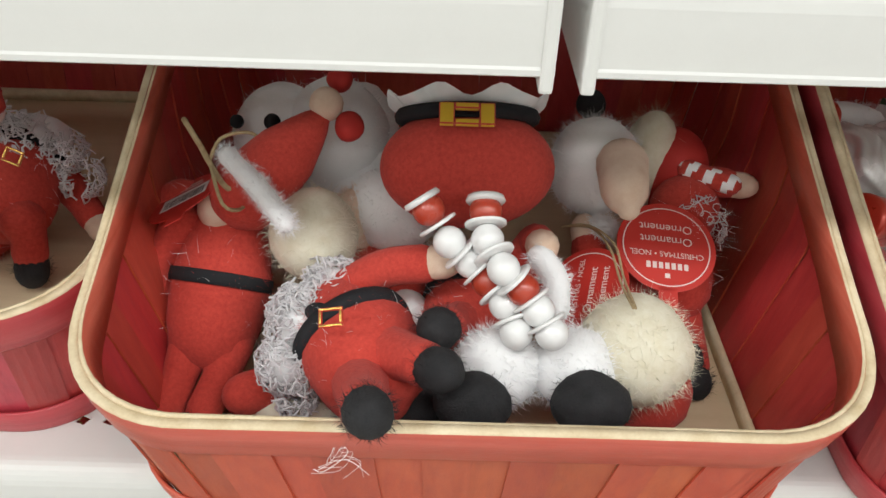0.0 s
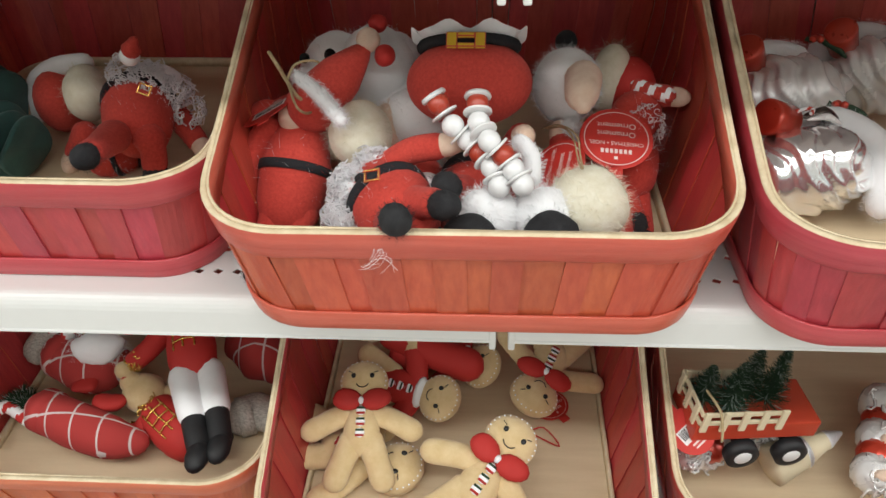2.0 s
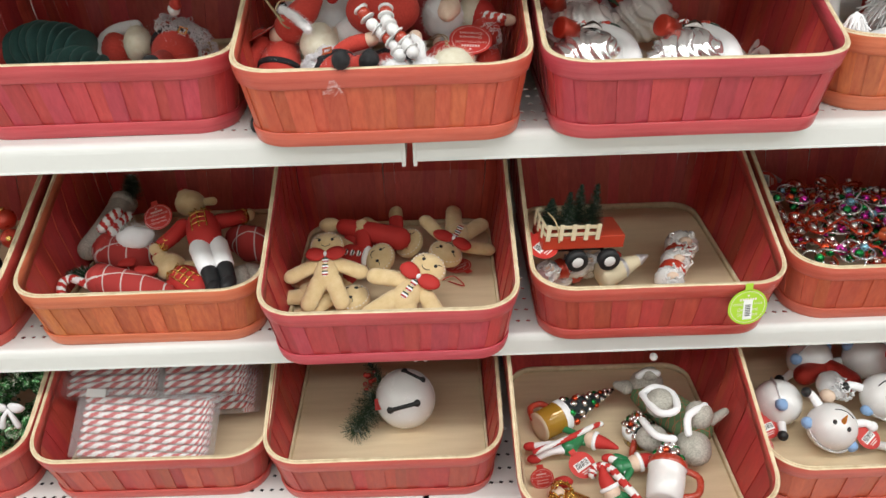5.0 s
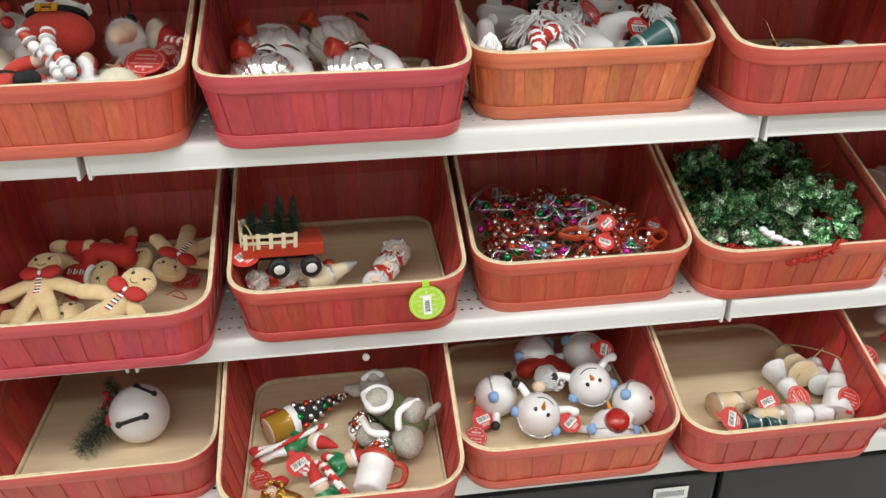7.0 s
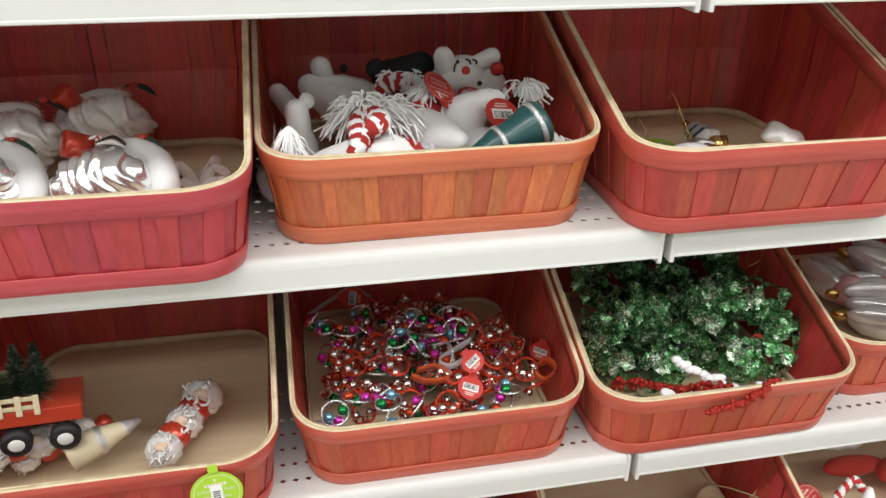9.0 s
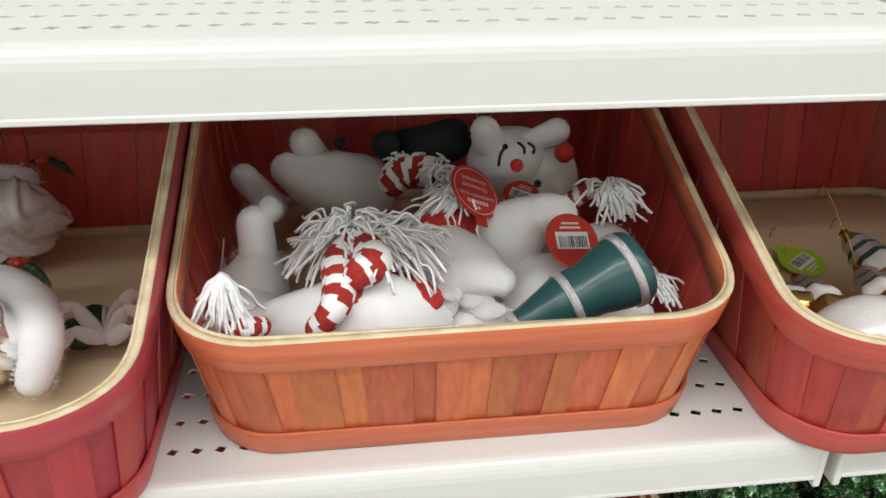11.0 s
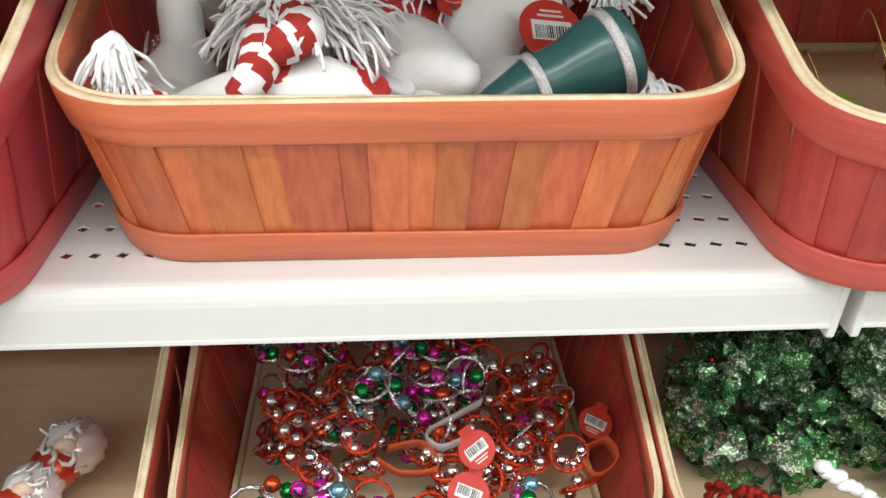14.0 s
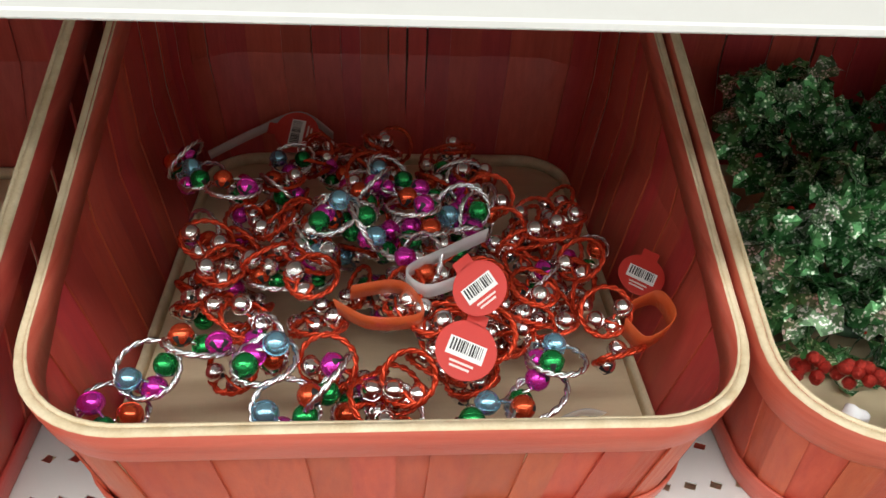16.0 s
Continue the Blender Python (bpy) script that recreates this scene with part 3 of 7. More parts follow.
def glittered(name, low, high, glint, scale=1100.0, share=0.8):
    """A foil-like skin scattered with bright flakes: glitter, its glints of light put into the colour."""
    mat = surface(name, low, high, 120, 0.27, 0.5, bump=0.35, fine=1500, dist=0.0004)
    tree = mat.node_tree
    link = tree.links.new
    bsdf = tree.nodes["Principled BSDF"]
    tc = tree.nodes.new("ShaderNodeTexCoord")
    vo = node(tree, "ShaderNodeTexVoronoi", Scale=scale)
    link(tc.outputs["Object"], vo.inputs["Vector"])
    sep = tree.nodes.new("ShaderNodeSeparateColor")
    link(vo.outputs["Color"], sep.inputs[0])
    gt = tree.nodes.new("ShaderNodeMath")
    gt.operation = "GREATER_THAN"
    gt.inputs[1].default_value = share
    link(sep.outputs[0], gt.inputs[0])
    mx = tree.nodes.new("ShaderNodeMix")
    mx.data_type = "RGBA"
    link(gt.outputs[0], mx.inputs[0])
    link(bsdf.inputs["Base Color"].links[0].from_socket, mx.inputs[6])
    mx.inputs[7].default_value = (*glint, 1)
    link(mx.outputs[2], bsdf.inputs["Base Color"])
    return mat


red_check = checked("red_checked_cloth", (0.42, 0.04, 0.035), (0.66, 0.55, 0.52), 0.03)
green_check = checked("green_checked_cloth", (0.09, 0.16, 0.07), (0.45, 0.10, 0.06), 0.008)

clear_film, _tree, _b = nodes_of("clear_plastic_film")
_b.inputs["Base Color"].default_value = (0.95, 0.93, 0.94, 1)
_b.inputs["Roughness"].default_value = 0.12
_b.inputs["Alpha"].default_value = 0.22
_n = node(_tree, "ShaderNodeTexNoise", Scale=55.0, Detail=2.0)
_p = node(_tree, "ShaderNodeBump", Strength=0.8, Distance=0.004)
_tree.links.new(_n.outputs[0], _p.inputs["Height"])
_tree.links.new(_p.outputs[0], _b.inputs["Normal"])
organza, _tree, _b = nodes_of("white_organza")
_b.inputs["Base Color"].default_value = (0.95, 0.94, 0.95, 1)
_b.inputs["Roughness"].default_value = 0.5
_b.inputs["Alpha"].default_value = 0.42


def words(text, size, m, parent, mat):
    cu = bpy.data.curves.new("word_print", "FONT")
    cu.body, cu.size, cu.align_x, cu.extrude = text, size, "CENTER", 0.00004
    cu.materials.append(mat)
    ob = new("word_print", cu)
    ob.parent, ob.matrix_basis = parent, m
    return ob


def hang_tag(m, r=0.023, code=False, label="round red card hang tag with white print", tab=True):
    """A round card tag, its face up along local z, with its tab at the top."""
    root = empty("hang_tag", m, label, "tag", "hang tags")
    bm = bmesh.new()
    lathe(bm, [(0, r * 0.985), (0.0001, r), (0.0006, r), (0.0007, r * 0.985)], n=40)
    if tab:
        box(bm, (-0.005, r * 0.9, 0.0), (0.005, r * 1.32, 0.0007), 0, 0.0002)
    part("card", bm, tag_red, root, smooth=False)
    if code:
        bm = bmesh.new()
        f = r / 0.0225
        box(bm, (-0.014 * f, -0.007 * f, 0.00075), (0.014 * f, 0.007 * f, 0.0009))
        part("price_label", bm, tag_white, root, "white price label", smooth=False)
        bm = bmesh.new()
        rnd = random.Random(5)
        x = -0.012 * f
        while x < 0.012 * f:
            w = rnd.choice((0.0003, 0.0006, 0.0009))
            box(bm, (x, -0.0035 * f, 0.00093), (x + w, 0.0058 * f, 0.00098))
            x += w + rnd.choice((0.0004, 0.0007))
        part("barcode_print", bm, ink_black, root, "black printed bars", smooth=False)
        bm = bmesh.new()
        for k in range(2):
            box(bm, (f * (-0.009 + k * 0.001), f * (-0.0115 - k * 0.0035), 0.00075), (f * (0.009 - k * 0.002), f * (-0.0098 - k * 0.0035), 0.0008))
        part("line_print", bm, ink_white, root, smooth=False)
    else:
        bm = bmesh.new()
        rings = [[bm.verts.new((q * math.cos(6.2832 * k / 48), q * math.sin(6.2832 * k / 48), 0.00085)) for k in range(48)] for q in (r * 0.86, r * 0.885)]
        for k in range(48):
            bm.faces.new((rings[0][k], rings[0][(k + 1) % 48], rings[1][(k + 1) % 48], rings[1][k]))
        part("printed_ring", bm, ink_white, root, smooth=False)
        bm = bmesh.new()
        for k in range(7):
            box(bm, (-r * 0.42 + k * r * 0.125, r * 0.36, 0.0008), (-r * 0.42 + k * r * 0.125 + r * 0.085, r * 0.50, 0.00086))
        box(bm, (-r * 0.05, r * 0.6, 0.0008), (r * 0.05, r * 0.7, 0.00086))
        part("maker_mark", bm, ink_white, root, "plain white bars", smooth=False)
        words("CHRISTMAS \u2022 NOEL", r * 0.17, pose(0, r * 0.12, 0.0009), root, ink_white)
        words("Ornament", r * 0.25, pose(0, -r * 0.22, 0.0009), root, ink_white)
        words("Ornement", r * 0.25, pose(0, -r * 0.5, 0.0009), root, ink_white)
    return root


def cord(pts, label, mat=None, thick=0.0007, name="twine_loop"):
    bm = bmesh.new()
    tube(bm, pts, thick, 0, 6, 4)
    return thing(name, bm, mat or twine, label, "string", "hanging strings")


# ---- first shelf: the basket of felt dolls ----
FELT = [felt_red, felt_black, felt_skin, belt_black, gold_foil, wool_white, wool_cream, wool_strand]


def felt_doll(chest, hip, arms, legs, girth, label, seed, belt=0.5, buckle=None, extra=None, twist=0.0):
    rnd = random.Random(seed)
    bm = bmesh.new()
    c, h = Vector(chest), Vector(hip)
    mid = (c + h) / 2
    tube(bm, [c, mid, h], [girth * 0.82, girth * 1.02, girth * 0.95], 0, 18, 5)
    for pts in arms:
        n = len(pts)
        tube(bm, pts, [girth * 0.40] + [girth * 0.33] * (n - 1), 0, 12)
        d = (Vector(pts[-1]) - Vector(pts[-2])).normalized()
        blob(bm, Vector(pts[-1]) + d * girth * 0.28, (girth * 0.3, girth * 0.3, girth * 0.42), 2, d.to_track_quat("Z", "Y").to_matrix(), 12)
    for pts in legs:
        n = len(pts)
        tube(bm, pts, [girth * 0.47] + [girth * 0.36] * (n - 1), 0, 12)
        d = (Vector(pts[-1]) - Vector(pts[-2])).normalized()
        blob(bm, Vector(pts[-1]) + d * girth * 0.3, (girth * 0.35, girth * 0.35, girth * 0.46), 1, d.to_track_quat("Z", "Y").to_matrix(), 14, 0.06)
        fuzz(bm, Vector(pts[-1]) + d * girth * 0.3, girth * 0.36, 420, 0.004, 1, rnd, 0.00013)
    if belt:
        m = along(c + (h - c) * belt, h)
        r = girth * 1.05
        lathe(bm, [(-girth * 0.13, r * 0.9), (-girth * 0.14, r), (0, r * 1.015), (girth * 0.14, r), (girth * 0.13, r * 0.9)], m, 3, 28)
    if buckle:
        m = facing(buckle[0], buckle[1], buckle[2])
        s = girth * 0.19
        for x0, y0, x1, y1 in ((-1, -0.8, 1, -0.55), (-1, 0.55, 1, 0.8), (-1, -0.55, -0.72, 0.55), (0.72, -0.55, 1, 0.55)):
            sub = bmesh.new()
            box(sub, (x0 * s, y0 * s, 0), (x1 * s, y1 * s, 0.0016), 4, 0.0003)
            sub.transform(m)
            me = bpy.data.meshes.new("tmp")
            sub.to_mesh(me)
            sub.free()
            bm.from_mesh(me)
            bpy.data.meshes.remove(me)
    q = (h - c).to_track_quat("Z", "Y").to_matrix()
    fuzz(bm, mid, (girth * 1.0, girth * 1.0, girth * 1.3), 3200, 0.004, 0, rnd, 0.00014, q, 0.9)
    fuzz(bm, mid, (girth * 1.0, girth * 1.0, girth * 1.2), 170, 0.013, 5, rnd, 0.0001, q, 1.2)
    if extra:
        extra(bm, rnd)
    return thing("felt_doll", bm, FELT, label, "doll", "felt dolls")


def hat_and_tag(bm, rnd):
    tube(bm, [(-0.140, 0.102, 1.205), (-0.119, 0.110, 1.225), (-0.102, 0.123, 1.240)], [0.021, 0.0165, 0.005], 0, 16)
    tube(bm, [(-0.149, 0.105, 1.225), (-0.130, 0.082, 1.222), (-0.114, 0.066, 1.212)], [0.0052, 0.0056, 0.005], 5, 10)
    blob(bm, (-0.100, 0.126, 1.245), 0.009, 2, seg=14)
    blob(bm, (-0.156, 0.100, 1.195), 0.012, 2)
    for p in ((-0.149, 0.105, 1.225), (-0.143, 0.097, 1.224), (-0.136, 0.090, 1.224), (-0.130, 0.082, 1.222), (-0.124, 0.076, 1.219), (-0.119, 0.071, 1.216), (-0.114, 0.066, 1.212)):
        fuzz(bm, p, 0.0054, 330, 0.004, 5, rnd, 0.00014)
    blob(bm, (-0.181, 0.118, 1.180), (0.018, 0.014, 0.02), 0)
    fuzz(bm, (-0.167, 0.114, 1.185), 0.014, 150, 0.014, 5, rnd, 0.00008, None, 1.0)


felt_doll((-0.154, 0.104, 1.177), (-0.160, 0.068, 1.140), [[(-0.177, 0.100, 1.186), (-0.190, 0.090, 1.168), (-0.193, 0.078, 1.152)]],
          [[(-0.170, 0.058, 1.136), (-0.175, 0.046, 1.124), (-0.179, 0.031, 1.115)], [(-0.149, 0.058, 1.136), (-0.154, 0.045, 1.124), (-0.160, 0.030, 1.115)]],
          0.0262, "red felt doll with black belt leaning in the basket", 3, 0.52, extra=hat_and_tag)


def curly_beard(bm, rnd):
    for c, r in (((-0.104, 0.047, 1.166), (0.016, 0.02, 0.016)), ((-0.092, 0.062, 1.174), 0.0125), ((-0.110, 0.030, 1.154), 0.013)):
        blob(bm, c, r, 5, seg=18, lump=0.25)
        fuzz(bm, c, r, 160, 0.007, 5, rnd, 0.00014)
    for c, r, n in (((-0.104, 0.045, 1.168), 0.018, 190), ((-0.092, 0.061, 1.176), 0.014, 110), ((-0.110, 0.028, 1.156), 0.015, 120), ((-0.108, 0.020, 1.142), 0.010, 60)):
        curls(bm, c, r, n, 7, rnd, 0.0056, 0.00052)
    blob(bm, (-0.108, 0.031, 1.120), (0.026, 0.018, 0.014), 6, lump=0.08)
    fuzz(bm, (-0.108, 0.031, 1.120), (0.026, 0.018, 0.014), 150, 0.005, 6, rnd, 0.00008)
    tube(bm, [(-0.137, 0.029, 1.130), (-0.121, 0.035, 1.132), (-0.106, 0.036, 1.140)], 0.011, 0, 12)
    blob(bm, (-0.096, 0.033, 1.185), (0.006, 0.005, 0.004), 3)


felt_doll((-0.086, 0.047, 1.166), (-0.069, 0.018, 1.162), [[(-0.082, 0.059, 1.178), (-0.066, 0.058, 1.192), (-0.047, 0.055, 1.198)]],
          [[(-0.061, 0.016, 1.176), (-0.050, 0.003, 1.186), (-0.044, -0.004, 1.190)], [(-0.073, 0.002, 1.170), (-0.069, -0.024, 1.190), (-0.066, -0.039, 1.202)]],
          0.029, "red felt doll with curly white beard lying over the rim", 4, 0.35,
          ((-0.086, 0.013, 1.200), (-0.25, -0.55, 0.9), 25), curly_beard)


def third(bm, rnd):
    blob(bm, (-0.049, 0.007, 1.150), (0.014, 0.013, 0.014), 1, lump=0.05)
    fuzz(bm, (-0.049, 0.007, 1.150), 0.0135, 80, 0.004, 1, rnd, 0.00008)
    tube(bm, [(0.011, 0.067, 1.195), (0.018, 0.056, 1.190), (0.019, 0.046, 1.180)], 0.0065, 5, 10)
    for p in ((0.011, 0.066, 1.194), (0.015, 0.061, 1.192), (0.018, 0.056, 1.190), (0.019, 0.051, 1.185), (0.019, 0.046, 1.180)):
        fuzz(bm, p, 0.0062, 330, 0.004, 5, rnd, 0.00014)


felt_doll((-0.016, 0.079, 1.155), (-0.023, 0.049, 1.150), [[(0.005, 0.085, 1.175), (0.011, 0.092, 1.185), (0.012, 0.084, 1.190)]],
          [[(-0.023, 0.053, 1.162), (-0.032, 0.038, 1.174), (-0.036, 0.028, 1.182)]], 0.029,
          "red felt doll half hidden under the bead legs of another", 5, 0.2, extra=third)


def fourth(bm, rnd):
    blob(bm, (0.102, 0.135, 1.180), (0.02, 0.02, 0.02), 0)
    curls(bm, (0.104, 0.118, 1.180), 0.016, 60, 7, rnd, 0.0045, 0.00035)
    fuzz(bm, (0.104, 0.118, 1.180), 0.018, 160, 0.012, 5, rnd, 0.00008, None, 1.0)


felt_doll((0.095, 0.135, 1.155), (0.095, 0.110, 1.145), [[(0.108, 0.144, 1.190), (0.115, 0.142, 1.195), (0.124, 0.140, 1.195)]],
          [[(0.092, 0.106, 1.140), (0.094, 0.087, 1.135), (0.097, 0.074, 1.130)], [(0.102, 0.109, 1.135), (0.105, 0.089, 1.125), (0.105, 0.069, 1.118)]], 0.026,
          "red felt doll with black boots beside the basket wall", 6, 0, extra=fourth)


def fifth(bm, rnd):
    blob(bm, (0.057, 0.033, 1.166), (0.0275, 0.029, 0.026), 6, seg=24, lump=0.06)
    fuzz(bm, (0.057, 0.033, 1.166), (0.0275, 0.029, 0.026), 2600, 0.007, 6, rnd, 0.00014, None, 0.9)


felt_doll((0.070, 0.040, 1.130), (0.058, 0.085, 1.140), [[(0.039, 0.073, 1.150), (0.046, 0.090, 1.160), (0.044, 0.108, 1.170)]], [], 0.03,
          "red felt doll whose cream wool hair faces up", 7, 0, extra=fifth)
bm = bmesh.new()
rnd = random.Random(9)
blob(bm, (-0.106, 0.093, 1.185), (0.0235, 0.023, 0.026), 6, seg=22, lump=0.06)
fuzz(bm, (-0.106, 0.093, 1.185), (0.0235, 0.023, 0.026), 1600, 0.007, 6, rnd, 0.00014, None, 0.9)
tube(bm, [(-0.099, 0.127, 1.150), (-0.080, 0.106, 1.150), (-0.063, 0.087, 1.150)], 0.02, 0, 14)
blob(bm, (-0.056, 0.066, 1.155), 0.013, 5)
thing("felt_doll", bm, FELT, "felt doll with a round cream wool head", "doll", "felt dolls")

# egg-bodied doll with legs of wooden beads
bm = bmesh.new()
EGG = (-0.026, 0.108, 1.220)
qe = Euler((radians(50), 0, radians(2))).to_matrix()
blob(bm, EGG, (0.0455, 0.0315, 0.031), 0, qe, 40)
fuzz(bm, EGG, (0.0455, 0.0315, 0.031), 200, 0.004, 0, rnd, 0.00006, qe, 1.0)
belt_at = Vector(EGG) + qe @ Vector((0, 0.006, 0.0))
ring = [belt_at + qe @ Vector((0.034 * math.cos(a), 0.022, 0.0) ) + qe @ Vector((0, 0, 0.0225 * math.sin(a))) for a in [k * 6.2832 / 24 for k in range(25)]]
tube(bm, [p + (qe @ Vector((0, 0.002, 0))) - (qe @ Vector((0, 0.004, 0))) for p in ring], 0.0042, 3, 8, 2)
mb = facing((-0.028, 0.097, 1.256), (0, -0.5, 0.86), 0)
for x0, y0, x1, y1 in ((-0.0135, -0.006, -0.006, 0.006), (0.006, -0.006, 0.0135, 0.006), (-0.006, 0.0028, 0.006, 0.006), (-0.006, -0.006, 0.006, -0.0028)):
    vs0 = len(bm.verts)
    box(bm, (x0, y0, 0), (x1, y1, 0.003), 4, 0.0006)
    bm.verts.ensure_lookup_table()
    for v in bm.verts[vs0:]:
        v.co = mb @ v.co
rows = []
for k in range(33):
    a = -0.2 + 3.5 * k / 32
    base = Vector(EGG) + qe @ Vector((0.03 * math.cos(a), 0.027, 0.019 * math.sin(a)))
    tip = Vector(EGG) + qe @ Vector((0.042 * math.cos(a), 0.036 + 0.003 * math.sin(7 * a), 0.026 * math.sin(a) + 0.004 * math.sin(11 * a)))
    rows.append((bm.verts.new(base), bm.verts.new((base + tip) / 2 + Vector((0, 0, 0.003 * math.sin(9 * a)))), bm.verts.new(tip)))
for p, q in zip(rows, rows[1:]):
    for k in (0, 1):
        bm.faces.new((p[k], q[k], q[k + 1], p[k + 1])).material_index = 5
LEGS = ([(-0.045, 0.052, 1.232), (-0.035, 0.044, 1.220), (-0.025, 0.040, 1.212), (-0.017, 0.034, 1.206), (-0.009, 0.025, 1.200), (-0.004, 0.015, 1.192)],
        [(-0.019, 0.052, 1.232), (-0.018, 0.041, 1.224), (-0.011, 0.028, 1.218), (-0.002, 0.024, 1.210), (0.005, 0.018, 1.203), (0.011, 0.011, 1.196)])
for pts in LEGS:
    ps, _ = smooth_path(pts, [1] * 6, 2)
    for i, p in enumerate(ps):
        d = (ps[min(i + 1, len(ps) - 1)] - ps[max(i - 1, 0)]).normalized()
        q = d.to_track_quat("Z", "Y").to_matrix()
        if i % 2 == 0:
            blob(bm, p, 0.0076, 6 if (i // 2) % 3 == 0 else 7, q, 16)
        else:
            lathe(bm, [(-0.0009, 0.0086), (-0.0006, 0.0096), (0.0006, 0.0096), (0.0009, 0.0086)], Matrix.Translation(p) @ q.to_4x4(), 7, 20)
    lathe(bm, [(-0.001, 0.0085), (0.001, 0.0092), (0.002, 0.0085)], along(Vector(ps[0]) - (ps[1] - ps[0]).normalized() * 0.006, ps[0]), 7, 20)
for c, toe in (((-0.011, 0.019, 1.166), (-0.023, -0.004, 1.166)), ((0.027, 0.019, 1.166), (0.030, -0.006, 1.170))):
    blob(bm, c, (0.021, 0.018, 0.02), 5, seg=20, lump=0.12)
    fuzz(bm, c, (0.0205, 0.018, 0.0195), 1900, 0.0065, 5, rnd, 0.00022)
    blob(bm, toe, (0.018, 0.015, 0.0145), 1, seg=18, lump=0.08)
    fuzz(bm, toe, (0.018, 0.015, 0.0145), 500, 0.004, 1, rnd, 0.00011)
thing("bead_leg_doll", bm, [felt_red, felt_black, felt_skin, belt_black, yellow_felt, wool_white, bead_red, bead_white], "egg-shaped red felt doll with wooden bead legs and fluffy boots", "doll")

# white plush animals behind
PLUSH = [plush_white, felt_black, felt_red, felt_skin, bow_red, dark_cloth]


def plush(pieces, label, seed, hair=0, group="plush toys", tubes=()):
    rnd = random.Random(seed)
    bm = bmesh.new()
    for c, r, mi in pieces:
        blob(bm, c, r, mi, seg=18, lump=0.07)
        if hair and mi in (0, 3):
            fuzz(bm, c, r, hair * 2, 0.005, mi, rnd, 0.0002)
    for pts, rad, mi in tubes:
        tube(bm, pts, rad, mi, 14)
    return thing("plush_toy", bm, PLUSH, label, "plush toy", group)


plush([((-0.134, 0.174, 1.200), 0.03, 0), ((-0.101, 0.166, 1.200), (0.032, 0.03, 0.04), 0), ((-0.130, 0.129, 1.232), 0.0045, 1), ((-0.155, 0.150, 1.220), 0.004, 1), ((-0.088, 0.121, 1.235), 0.008, 4), ((-0.095, 0.145, 1.250), 0.007, 4)],
      "white plush animal with black eyes and red bobbles", 21, 250, tubes=[([(-0.091, 0.202, 1.200), (-0.081, 0.165, 1.190), (-0.086, 0.149, 1.180)], 0.02, 0)])
plush([((-0.066, 0.119, 1.185), (0.027, 0.022, 0.025), 0), ((-0.085, 0.114, 1.180), (0.015, 0.014, 0.02), 3), ((-0.083, 0.168, 1.180), 0.026, 0), ((-0.069, 0.130, 1.140), 0.024, 0)],
      "white plush figure with a fluffy trim", 22, 500)
plush([((0.048, 0.146, 1.200), (0.026, 0.025, 0.03), 0), ((0.101, 0.164, 1.185), (0.02, 0.022, 0.03), 4), ((0.049, 0.184, 1.220), 0.009, 1), ((0.051, 0.113, 1.180), 0.0065, 0)],
      "fluffy white plush figure with a cream cone nose", 23, 900, tubes=[([(0.057, 0.120, 1.218), (0.053, 0.090, 1.220), (0.053, 0.078, 1.218)], [0.014, 0.012, 0.006], 3)])
bm = bmesh.new()
blob(bm, (0.085, 0.168, 1.190), (0.017, 0.018, 0.034), 0, lump=0.1)
fuzz(bm, (0.086, 0.171, 1.190), (0.017, 0.018, 0.034), 900, 0.009, 0, rnd, 0.0001, None, 0.8)
thing("felt_doll", bm, wool_cream, "cream wool beard of a doll lying face up", "doll", "felt dolls")
bm = bmesh.new()
tube(bm, [(0.102, 0.146, 1.200), (0.111, 0.139, 1.200), (0.123, 0.131, 1.200)], 0.006, 0, 10, 6, stripe=(1, 4))
thing("striped_cane", bm, [felt_red, wool_white], "short red and white striped felt cane", "cane")

hang_tag(facing((0.081, 0.091, 1.185), (0.03, -0.42, 0.9), 172), 0.0265)
hang_tag(facing((0.037, 0.069, 1.172), (-0.6, -0.25, 0.75), 135), 0.0245)
hang_tag(facing((-0.174, 0.102, 1.200), (-0.45, 0.1, 0.85), -70), 0.0225, True, "round red card tag with a white price label")
cord([(0.029, 0.114, 1.180), (0.040, 0.102, 1.190), (0.051, 0.084, 1.192), (0.052, 0.059, 1.190), (0.050, 0.025, 1.200)], "loop of brown jute twine on a doll")
cord([(0.032, 0.116, 1.179), (0.043, 0.102, 1.188), (0.049, 0.082, 1.190), (0.050, 0.055, 1.190), (0.049, 0.025, 1.200)], "loop of brown jute twine on a doll")
cord([(-0.171, 0.114, 1.240), (-0.162, 0.105, 1.230), (-0.156, 0.097, 1.225), (-0.147, 0.087, 1.218), (-0.138, 0.089, 1.212)], "knotted brown jute twine on a doll", thick=0.0016)
cord([(-0.157, 0.100, 1.225), (-0.151, 0.105, 1.235), (-0.139, 0.112, 1.235), (-0.131, 0.112, 1.230)], "knotted brown jute twine on a doll", thick=0.001)
cord([(-0.156, 0.097, 1.225), (-0.145, 0.072, 1.218), (-0.139, 0.079, 1.210), (-0.138, 0.092, 1.210), (-0.147, 0.095, 1.220)], "knotted brown jute twine on a doll", thick=0.001)

# loose white fibres caught on the front of the basket
bm = bmesh.new()
for k in range(9):
    a = rnd.uniform(0, 6)
    p = Vector((-0.077, -0.0445, 1.187))
    tube(bm, [p + Vector((0.012 * math.cos(a + j * 1.3) * j / 4, -0.0005 * j, -0.004 * j + 0.004 * math.sin(a + j * 2.1))) for j in range(5)], 0.00008, 0, 4, 4, cap=False)
thing("wool_fibres", bm, wool_white, "stray white wool fibres caught on the basket", "fibres")

